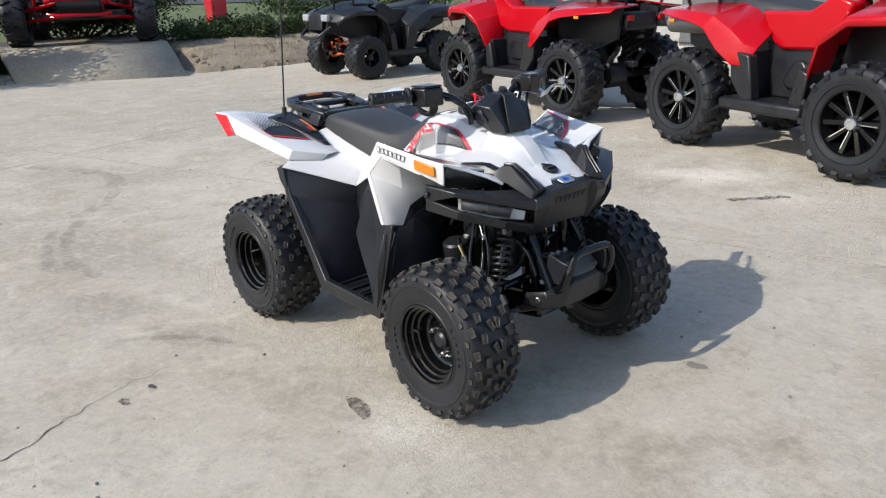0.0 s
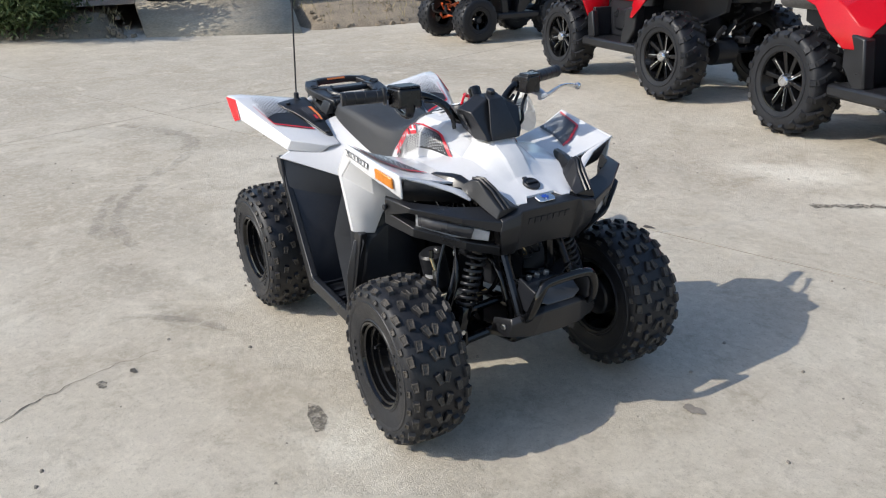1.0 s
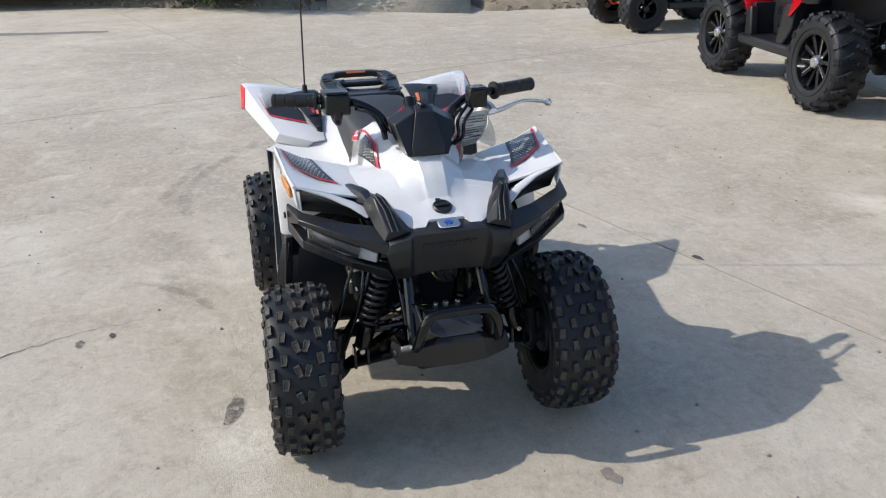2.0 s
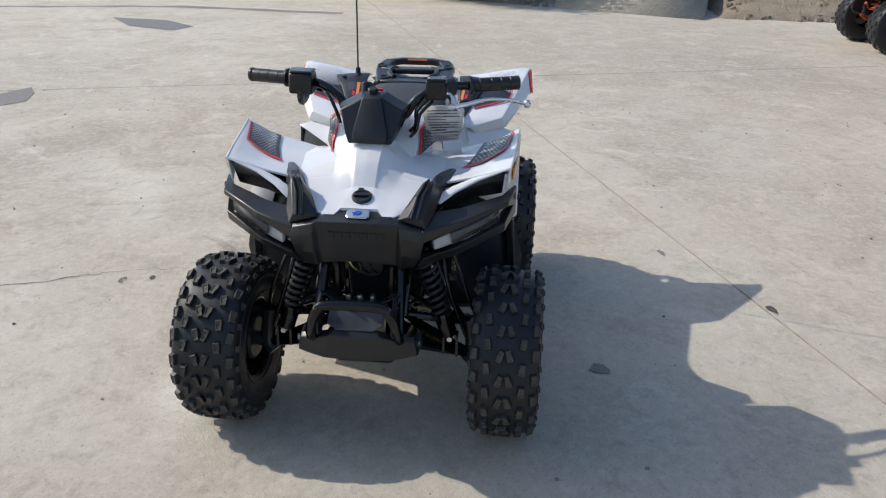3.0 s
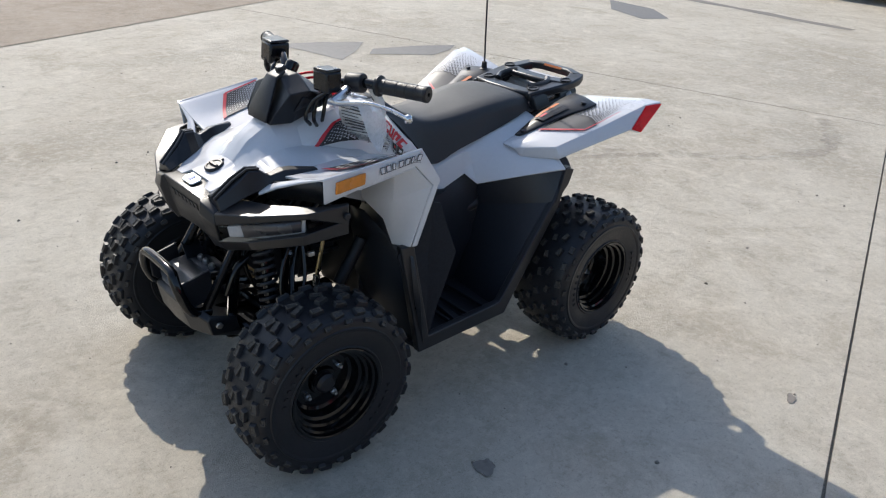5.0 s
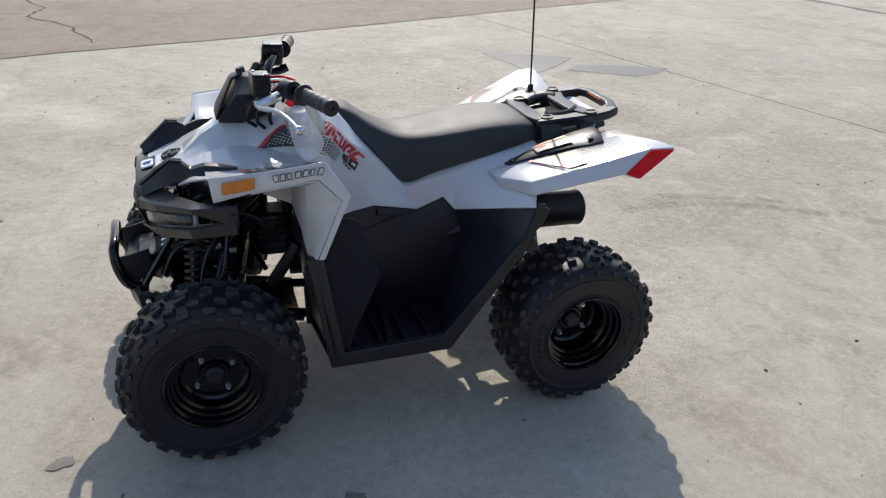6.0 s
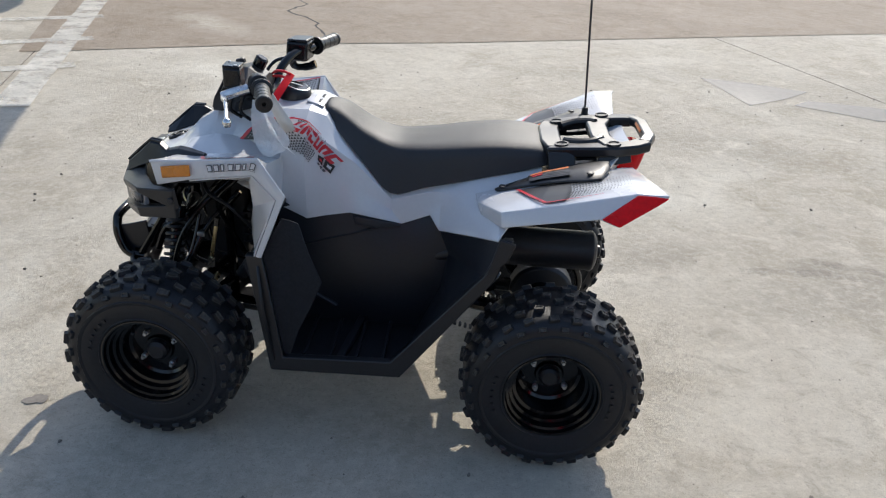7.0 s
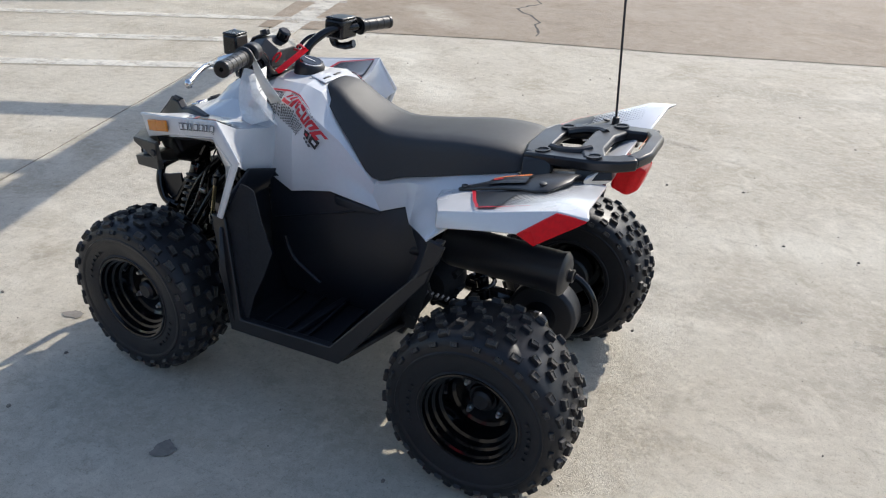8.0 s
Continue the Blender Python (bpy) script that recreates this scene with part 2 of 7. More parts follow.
def kid_tread(r, half, n, rear, seed):
    """The knobs round it: paired blocks in the middle, staggered blocks beside them, shoulder blocks and side lugs."""
    rnd = random.Random(seed)
    bm = bmesh.new()
    step = 2 * math.pi / n
    rc, h = r - 0.0090, 0.0090
    for i in range(n):
        a = i * step
        w = rnd.uniform(0.94, 1.06)
        for s in (1, -1):
            j = rnd.uniform(-0.05, 0.05) * step
            if rear:
                knob(bm, a + s * step * 0.25 + j, s * half * 0.14, rc, 0.0215 * w, 0.017, h, s * 0.25, 0, 0.12)
                knob(bm, a + step * (0.62 if i % 2 else 0.48) + j, s * half * (0.50 if i % 2 else 0.43), rc - 0.001, 0.0235, 0.016 * w, h, -s * 0.25, s * 0.10, 0.10)
                knob(bm, a + j, s * half * 0.79, rc - 0.007, 0.0225 * w, 0.017, h, s * 0.1, s * 0.42, 0.10)
            else:
                knob(bm, a + j * 0.4, s * half * 0.130, rc, 0.030 * w, 0.0175, h, s * 0.34, 0, 0.10)
                knob(bm, a + step * 0.5 + j, s * half * 0.49, rc - 0.001, 0.028, 0.0175 * w, h, -s * 0.12, s * 0.10, 0.06)
                knob(bm, a + step * 0.08 + j, s * half * 0.81, rc - 0.008, 0.028 * w, 0.019, h, s * 0.10, s * 0.46, 0.08)
            knob(bm, a + step * 0.5, s * half * 0.955, rc - 0.021, 0.018, 0.012, 0.0050, 0, s * 0.95)
    return bm


def kid_wheel(parent, rear):
    """A wheel that looks out along +y: dished black rim with tyre, hub, nuts."""
    r, half, r0 = (0.208, 0.080, 0.1005) if not rear else (0.210, 0.092, 0.0995)
    dish = 0.008 if not rear else -0.006
    rim = part("wheel", lathe(rim_profile(half, r0, dish), 48, ends=False), GLOSS, parent, "gloss black dished steel wheel", sharp=28)
    back = lathe([(-half * 0.8, r0 + 0.010), (-half * 0.8, r0 - 0.004), (dish - 0.006, r0 - 0.028), (dish - 0.006, 0.03)], 40, ends=False)
    part("rim_back", back, GLOSS, rim)
    part("tyre", kid_tyre(r, half, r0), RUBBER, rim, "knobbly black rubber tyre", sharp=40)
    tread = tagged(part("tread", kid_tread(r, half, 23 if not rear else 24, rear, 3 + rear), RUBBER, rim, "black rubber knobs with dusty worn edges", sharp=30), kind="stuff")
    tread.data.materials.append(DUSTY)
    part("hub_cap", lathe([(dish, 0.026), (dish + 0.018, 0.024), (dish + 0.024, 0.017), (dish + 0.024, 0.0005)], 20), BLACK, rim)
    for k in range(4):
        a = math.pi / 4 + k * math.pi / 2 + (0.2 if rear else 0.0)
        at = (0.048 * math.cos(a), dish, 0.048 * math.sin(a))
        bm = bolt(at, (0, 1, 0), 0.0075, 0.009)
        rod(at, (at[0], dish + 0.016, at[2]), 0.0042, 8, bm)
        part("wheel_nut", bm, STEEL, rim, "plated steel wheel nut", sharp=30)
    drum = lathe([(dish - 0.07, 0.05), (dish - 0.065, 0.056), (dish - 0.02, 0.056), (dish - 0.012, 0.03)], 28)
    part("brake_drum", drum, GREYBLACK, rim)
    valve = rod((0.060, half * 0.30, 0.055), (0.050, half * 0.62, 0.048), 0.004, 8)
    part("valve", valve, RUBBER, rim)
    return rim


# ---- the small white quad bike; x ahead, y to its left ----
bike = tagged(empty("quad_bike"), "small white youth quad bike with black plastics and red trim", "quad bike")
SIDES = (1, -1)


def flip(points, s):
    return [(x, s * y, z) for x, y, z in points]


def flip_rows(rows, s):
    return [flip(r, s) for r in rows]


# wheels
front_wheel = kid_wheel(bike, False)
front_wheel.matrix_basis = pose(0.440, 0.340, 0.208, 0, -11, -2.5)
copy_thing(front_wheel, pose(0.440, -0.345, 0.208, 0, 37, 180 - 2.5))
rear_wheel = kid_wheel(bike, True)
rear_wheel.matrix_basis = pose(-0.472, 0.338, 0.210, 0, 20, 0)
copy_thing(rear_wheel, pose(-0.472, -0.338, 0.210, 0, -9, 180))

# hood with both front fenders' tops, one skin
hood = [
    [(0.1365, 0, 0.682), (0.1365, 0.040, 0.680), (0.1365, 0.075, 0.676), (0.150, 0.120, 0.600), (0.190, 0.160, 0.520), (0.200, 0.245, 0.545), (0.1300, 0.3500, 0.606)],
    [(0.195, 0, 0.7023), (0.195, 0.030, 0.7000), (0.195, 0.059, 0.6924), (0.195, 0.1032, 0.6379), (0.1852, 0.1671, 0.6307), (0.1804, 0.2851, 0.6610), (0.1823, 0.348, 0.6962)],
    [(0.273, 0, 0.7087), (0.273, 0.032, 0.7068), (0.273, 0.045, 0.6960), (0.273, 0.0934, 0.6530), (0.273, 0.1769, 0.6393), (0.273, 0.2752, 0.6530), (0.273, 0.3401, 0.6839)],
    [(0.3656, 0, 0.6976), (0.3656, 0.030, 0.6958), (0.3656, 0.041, 0.6850), (0.3608, 0.0836, 0.6500), (0.3608, 0.1671, 0.6285), (0.3608, 0.2556, 0.6420), (0.351, 0.3342, 0.6735)],
    [(0.4193, 0, 0.6638), (0.4193, 0.026, 0.6615), (0.4193, 0.035, 0.6530), (0.4193, 0.0786, 0.6335), (0.4193, 0.1573, 0.6220), (0.4193, 0.2457, 0.643), (0.4193, 0.3273, 0.6668)],
]
bm = sheet(dense_rows(hood, 4), mirror=True)
nose = [
    [(0.4193, 0, 0.6638), (0.4193, 0.026, 0.6615), (0.4193, 0.035, 0.6530), (0.4193, 0.0786, 0.6335), (0.4193, 0.115, 0.6280), (0.4193, 0.1573, 0.6220)],
    [(0.4582, 0, 0.6215), (0.4582, 0.024, 0.6205), (0.4582, 0.031, 0.6180), (0.465, 0.060, 0.6115), (0.468, 0.095, 0.608), (0.468, 0.1425, 0.6050)],
    [(0.510, 0, 0.5985), (0.510, 0.030, 0.5985), (0.510, 0.040, 0.5985), (0.515, 0.056, 0.5955), (0.515, 0.082, 0.5945), (0.505, 0.115, 0.594)],
    [(0.524, 0, 0.594), (0.524, 0.030, 0.594), (0.524, 0.041, 0.594), (0.5415, 0.053, 0.585), (0.5415, 0.078, 0.585), (0.522, 0.100, 0.587)],
    [(0.525, 0, 0.578), (0.525, 0.031, 0.578), (0.525, 0.043, 0.578), (0.544, 0.054, 0.571), (0.544, 0.078, 0.571), (0.524, 0.102, 0.573)],
]
sheet(dense_rows(nose, 4), mirror=True, bm=bm)
bmesh.ops.remove_doubles(bm, verts=bm.verts, dist=1e-4)
part("hood", bm, WHITE, bike, "glossy white moulded front cowl", bevel=0.004, solid=0.005, sharp=16)

for s in SIDES:
    # the brow over the lamp recess, the outer strip of the fender and the recessed panel in the arch
    brow = [[(0.4193, 0.3273, 0.6668), (0.4193, 0.2900, 0.6560), (0.4193, 0.2457, 0.643)],
            [(0.4300, 0.2560, 0.6390), (0.4290, 0.2420, 0.6370), (0.4250, 0.2250, 0.6350)],
            [(0.4560, 0.2070, 0.6180), (0.4500, 0.2000, 0.6210), (0.4387, 0.1950, 0.6250)],
            [(0.4800, 0.1720, 0.5960), (0.4740, 0.1660, 0.6010), (0.4600, 0.1580, 0.6080)]]
    bm = sheet(flip_rows(brow, s))
    outer = [[(0.4193, 0.3273, 0.6668), (0.4124, 0.3205, 0.6072)], [(0.351, 0.3362, 0.6735), (0.3364, 0.3362, 0.6306)], [(0.273, 0.3421, 0.6839), (0.2681, 0.344, 0.6442)],
             [(0.1823, 0.3499, 0.6962), (0.1960, 0.348, 0.6560)], [(0.1268, 0.3539, 0.6158), (0.1470, 0.3519, 0.6050)], [(0.186, 0.3539, 0.4662), (0.2000, 0.3519, 0.4667)]]
    sheet(flip_rows(outer, s), bm=bm)
    fender = part("front_fender", bm, WHITE, bike, bevel=0.003, solid=0.006, sharp=14)
    inner = [[(row[1][0], row[1][1] - 0.0035, row[1][2]), b, c] for row, b, c in zip(outer[1:], ((0.336, 0.315, 0.628), (0.268, 0.315, 0.640), (0.215, 0.300, 0.628), (0.210, 0.295, 0.565), (0.213, 0.298, 0.458)),
                                                 ((0.330, 0.200, 0.622), (0.262, 0.200, 0.628), (0.228, 0.195, 0.612), (0.230, 0.205, 0.545), (0.222, 0.276, 0.515)))]
    part("arch_panel", sheet(flip_rows(inner, s)), WHITE, fender, bevel=0.002, solid=0.004, sharp=20)
    part("panel_plug", bolt((0.2190, s * 0.270, 0.515), (1, s * 0.3, 0), 0.006, 0.004), BLACK, fender)
    part("amber_reflector", prism(flip([(0.3939, 0.3283, 0.6296), (0.3276, 0.3391, 0.6423), (0.3276, 0.3411, 0.6691), (0.3939, 0.3313, 0.6574)], s),
                                  flip([(0.3939, 0.3342, 0.6296), (0.3276, 0.345, 0.6423), (0.3276, 0.347, 0.6691), (0.3939, 0.3372, 0.6574)], s)), ORANGE, fender, "amber side reflector", bevel=0.003)

# tank and side panels: one skin from under the pod to the rear guards
side = [
    [(0.3217, 0, 0.690), (0.3217, 0.048, 0.677), (0.3217, 0.088, 0.648), (0.3217, 0.108, 0.605), (0.3217, 0.128, 0.556)],
    [(0.224, 0, 0.730), (0.224, 0.080, 0.722), (0.224, 0.122, 0.690), (0.224, 0.142, 0.600), (0.224, 0.160, 0.524)],
    [(0.1316, 0, 0.735), (0.1316, 0.088, 0.726), (0.1316, 0.138, 0.698), (0.1316, 0.155, 0.600), (0.124, 0.173, 0.486)],
    [(0.0926, 0, 0.718), (0.0926, 0.082, 0.712), (0.0926, 0.134, 0.672), (0.088, 0.150, 0.585), (0.080, 0.162, 0.493)],
    [(0.0195, 0, 0.60), (0.0195, 0.092, 0.628), (0.0195, 0.124, 0.618), (0.0195, 0.140, 0.555), (0.024, 0.157, 0.502)],
    [(-0.07, 0, 0.52), (-0.07, 0.093, 0.545), (-0.07, 0.112, 0.524), (-0.07, 0.119, 0.500), (-0.097, 0.128, 0.469)],
    [(-0.16, 0, 0.538), (-0.16, 0.098, 0.570), (-0.16, 0.118, 0.553), (-0.16, 0.126, 0.522), (-0.165, 0.134, 0.500)],
    [(-0.19, 0, 0.547), (-0.19, 0.098, 0.579), (-0.19, 0.123, 0.557), (-0.19, 0.138, 0.517), (-0.190, 0.162, 0.474)],
    [(-0.27, 0, 0.566), (-0.27, 0.108, 0.602), (-0.27, 0.148, 0.580), (-0.27, 0.206, 0.550), (-0.265, 0.265, 0.516)],
    [(-0.33, 0, 0.584), (-0.33, 0.108, 0.616), (-0.33, 0.157, 0.594), (-0.33, 0.260, 0.574), (-0.323, 0.350, 0.550)],
    [(-0.42, 0, 0.613), (-0.42, 0.108, 0.632), (-0.42, 0.157, 0.620), (-0.40, 0.205, 0.600), (-0.365, 0.265, 0.574)],
]
part("side_panel", sheet(dense_rows(side, 4), mirror=True), WHITE, bike, "glossy white tank and side panels", bevel=0.004, solid=0.005, sharp=16)

for s in SIDES:
    # rear fender: a blade that widens and rises to the tail
    top = [[(-0.270, 0.1671, 0.5790), (-0.272, 0.1900, 0.5770), (-0.275, 0.2050, 0.5735), (-0.285, 0.2250, 0.5520)],
           [(-0.33, 0.1671, 0.5980), (-0.332, 0.2556, 0.6000), (-0.327, 0.3070, 0.5960), (-0.330, 0.3210, 0.5670)],
           [(-0.47, 0.1671, 0.6370), (-0.47, 0.3000, 0.6510), (-0.455, 0.348, 0.6430), (-0.445, 0.3690, 0.6110)],
           [(-0.59, 0.1622, 0.6650), (-0.588, 0.3350, 0.6920), (-0.588, 0.3870, 0.6930), (-0.520, 0.3970, 0.6365)],
           [(-0.62, 0.1573, 0.6660), (-0.637, 0.3600, 0.6990), (-0.648, 0.3980, 0.6975), (-0.557, 0.4030, 0.6245)]]
    fender = part("rear_fender", sheet(flip_rows(top, s)), WHITE, bike, "glossy white rear fender blade", bevel=0.003, solid=0.005, sharp=12)
    red = [(-0.589, 0.3880, 0.6915), (-0.620, 0.3935, 0.6935), (-0.646, 0.3985, 0.6935), (-0.628, 0.4000, 0.6790), (-0.558, 0.4045, 0.6270), (-0.523, 0.3990, 0.6385)]
    part("red_reflector", prism(flip(red, s), flip([(x - 0.002, y + 0.004, z - 0.0005) for x, y, z in red], s)), LAMPRED, fender, "red tail reflector", bevel=0.002)


# seat
def seat_section(x, zt, wt, zb, wb):
    up = zt - zb
    half = [(0, zt), (wt * 0.55, zt - 0.0015), (wt * 0.88, zt - 0.006), (wt * 0.98, zt - 0.015), (wt + (wb - wt) * 0.25, zt - max(0.03, up * 0.40)), (wb, zb + 0.004), (wb - 0.006, zb)]
    return [(x, y, z) for y, z in half] + [(x, -y, z) for y, z in reversed(half[1:])]


seat_rows = [(0.1092, 0.7226, 0.0295, 0.7027, 0.0393), (0.0955, 0.7283, 0.055, 0.7025, 0.0649), (0.0585, 0.7167, 0.0668, 0.6701, 0.0924), (0.0049, 0.682, 0.0767, 0.6135, 0.1052), (-0.065, 0.6550, 0.0904, 0.5389, 0.115),
             (-0.15, 0.6590, 0.1042, 0.5621, 0.1199), (-0.28, 0.6780, 0.116, 0.5965, 0.1239), (-0.37, 0.6830, 0.116, 0.6207, 0.1219), (-0.43, 0.6751, 0.1022, 0.6354, 0.1101), (-0.455, 0.6568, 0.0786, 0.639, 0.0885)]
dense = smooth_path([(r[0], r[1], r[2]) for r in seat_rows], 4)
low = smooth_path([(r[0], r[3], r[4]) for r in seat_rows], 4)
bm = sheet([seat_section(a.x, a.y, a.z, b.y, b.z) for a, b in zip(dense, low)], loop=True, caps=True)
part("seat", bm, VINYL, bike, "black textured vinyl seat", sharp=50)

# handlebar pod
pod = [[(0.374, -0.0500, 0.696), (0.374, 0.0500, 0.696), (0.372, 0.0560, 0.716), (0.335, 0.0736, 0.766), (0.330, 0.0496, 0.777), (0.326, 0.0208, 0.793), (0.326, -0.0208, 0.793), (0.330, -0.0496, 0.777), (0.335, -0.0736, 0.766), (0.372, -0.0560, 0.716)],
       [(0.320, -0.0528, 0.694), (0.320, 0.0528, 0.694), (0.315, 0.0624, 0.715), (0.288, 0.0832, 0.771), (0.286, 0.0560, 0.785), (0.288, 0.0304, 0.801), (0.288, -0.0304, 0.801), (0.286, -0.0560, 0.785), (0.288, -0.0832, 0.771), (0.315, -0.0624, 0.715)],
       [(0.262, -0.0496, 0.712), (0.262, 0.0496, 0.712), (0.258, 0.0576, 0.730), (0.248, 0.0640, 0.757), (0.248, 0.0480, 0.766), (0.250, 0.0272, 0.776), (0.250, -0.0272, 0.776), (0.248, -0.0480, 0.766), (0.248, -0.0640, 0.757), (0.258, -0.0576, 0.730)]]
podm = part("handlebar_pod", sheet(pod, loop=True, caps=True), GREYBLACK, bike, "charcoal plastic handlebar pod", bevel=0.003, sharp=14)
part("pod_facet", sheet([[(0.380, -0.038, 0.700), (0.380, 0.038, 0.700)], [(0.374, -0.040, 0.722), (0.374, 0.040, 0.722)], [(0.338, -0.022, 0.794), (0.338, 0.022, 0.794)], [(0.312, -0.018, 0.806), (0.312, 0.018, 0.806)]]), BLACK, podm, solid=0.006, bevel=0.002, sharp=14)
for s in SIDES:
    part("pod_panel", poly(flip([(0.322, 0.066, 0.726), (0.306, 0.079, 0.758), (0.264, 0.069, 0.752), (0.270, 0.062, 0.736)], s)), BLACK, podm, solid=0.003)
    part("pod_screw", bolt((0.300, s * 0.072, 0.745), (0, s, 0.3), 0.006, 0.003), BLACK, podm)

# handlebar
bar = [(0.1658, 0.3362, 0.807), (0.1999, 0.2212, 0.8036), (0.2291, 0.1474, 0.8002), (0.2486, 0.0934, 0.7728), (0.2555, 0.0688, 0.7382), (0.2555, 0.0295, 0.7283), (0.2555, -0.0295, 0.7283), (0.2515, -0.0688, 0.7381),
       (0.2418, -0.0934, 0.7726), (0.2194, -0.1474, 0.8), (0.1852, -0.2212, 0.8033), (0.1521, -0.3362, 0.8027)]
hb = part("handlebar", tube(bar, 0.0105, 12, 5), GLOSS, bike, "black steel handlebar", sharp=60)
for s, inner_end, outer_end in ((1, (0.2028, 0.2182, 0.8037), (0.1638, 0.3401, 0.8069)), (-1, (0.1822, -0.2320, 0.8034), (0.1502, -0.3401, 0.8027))):
    a, b = Vector(inner_end), Vector(outer_end)
    q = Matrix.Translation(a) @ (b - a).to_track_quat("Z", "Y").to_matrix().to_4x4()
    ln = (b - a).length
    prof = [(0, 0.012), (0, 0.023), (0.006, 0.023), (0.009, 0.0165)]
    for k in (0.022, 0.052, 0.076, 0.100):
        if k < ln - 0.012:
            prof += [(k, 0.0168), (k + 0.0008, 0.0159), (k + 0.0024, 0.0159), (k + 0.0032, 0.0168)]
    prof += [(ln - 0.010, 0.0168), (ln - 0.008, 0.0178), (ln - 0.002, 0.0174), (ln, 0.0145), (ln, 0.0050), (ln - 0.005, 0.0046), (ln - 0.005, 0.0005)]
    part("grip", lathe(prof, 20, q, axis="z"), GRIPR, hb, "ribbed black rubber grip", sharp=30)

# brake side: reservoir block, lever with clamp
res = [(0.308, 0.122, 0.786), (0.303, 0.170, 0.786), (0.264, 0.170, 0.785), (0.267, 0.122, 0.785)]
bm = prism(res, [(x, y, z + 0.046) for x, y, z in res])
block = part("brake_reservoir", bm, BARBLACK, hb, "black brake fluid reservoir block", bevel=0.005)
part("reservoir_lid", prism([(x * 0.99 + 0.003, y * 0.96 + 0.006, 0.830) for x, y, z in res], [(x * 0.98 + 0.006, y * 0.9 + 0.015, 0.836) for x, y, z in res]), BARBLACK, block, bevel=0.002)
for x, y in ((0.298, 0.130), (0.275, 0.162)):
    part("lid_screw", bolt((x, y, 0.835), (0, 0, 1), 0.004, 0.003), STEEL, block)
part("lever_clamp", tube([(0.2486, 0.1671, 0.7886), (0.2779, 0.1828, 0.7812), (0.3000, 0.1850, 0.7720)], 0.011, 10, 3), ALU, hb, "cast aluminium lever clamp")
lever = tube([(0.2960, 0.173, 0.7697), (0.290, 0.2113, 0.7745), (0.268, 0.2654, 0.7845), (0.250, 0.3146, 0.7815), (0.237, 0.3558, 0.7719)], [0.009, 0.0075, 0.006, 0.0055, 0.006], 10, 6, flat=0.7)
lathe([(-0.010, 0.001), (-0.008, 0.007), (0, 0.0095), (0.008, 0.007), (0.010, 0.001)], 14, Matrix.Translation((0.235, 0.3608, 0.7708)), lever, "z")
part("brake_lever", lever, ALU, hb, "polished aluminium brake lever", sharp=60)
part("switch_ring", tube([(0.232, 0.1474, 0.7992), (0.2165, 0.1848, 0.8029)], 0.022, 14), BLACK, hb, bevel=0.003)

# throttle side: housing, thumb lever, switch
hs = [(0.2480, -0.1600, 0.7760), (0.2400, -0.2200, 0.7760), (0.186, -0.2280, 0.7750), (0.192, -0.1600, 0.7750)]
hous = part("throttle_housing", prism(hs, [(x - 0.004, y, z + 0.050) for x, y, z in hs]), BARBLACK, hb, "black throttle housing with thumb lever", bevel=0.006)
part("housing_lid", prism([(0.2125 + (x - 0.2165) * 0.98, -0.192 + (y + 0.192) * 0.98, 0.8265) for x, y, z in hs], [(0.2125 + (x - 0.2165) * 0.90, -0.192 + (y + 0.192) * 0.90, 0.8315) for x, y, z in hs]), BARBLACK, hous, bevel=0.002)
part("thumb_lever", tube([(0.237, -0.190, 0.786), (0.236, -0.192, 0.764), (0.224, -0.193, 0.754), (0.197, -0.194, 0.756), (0.175, -0.194, 0.765)], [0.012, 0.011, 0.0095, 0.011, 0.012], 10, 4, flat=0.7), BARBLACK, hous)
# cables from the bars into the pod
for k, pts in enumerate((((0.234, -0.1474, 0.7884), (0.2632, -0.118, 0.783), (0.2828, -0.0963, 0.7536), (0.2779, -0.0865, 0.7188)),
                         ((0.2194, -0.1376, 0.7941), (0.2437, -0.1032, 0.7826), (0.2584, -0.0836, 0.7432), (0.2632, -0.0786, 0.7135)),
                         ((0.2828, 0.1376, 0.7794), (0.3023, 0.1101, 0.7539), (0.314, 0.1022, 0.7194), (0.2925, 0.0865, 0.6962)),
                         ((0.2632, 0.1278, 0.783), (0.2808, 0.1003, 0.7535), (0.2905, 0.0983, 0.714), (0.273, 0.0836, 0.6899)),
                         ((0.2555, 0.118, 0.7779), (0.2555, 0.0963, 0.7531), (0.2613, 0.0934, 0.7184), (0.2555, 0.0786, 0.6955)))):
    part("cable", tube(pts, 0.0045, 8, 6), GLOSS, hb, sharp=60)
part("ignition_barrel", lathe([(0, 0.016), (0.022, 0.016), (0.026, 0.012), (0.026, 0.0005)], 16, Matrix.Translation((0.2779, -0.0197, 0.792)) @ Matrix.Rotation(-0.5, 4, "Y"), axis="z"), GLOSS, podm)
part("pod_bolt", bolt((0.312, 0, 0.8020), (0.3, 0, 1), 0.012, 0.012), BLACK, podm)
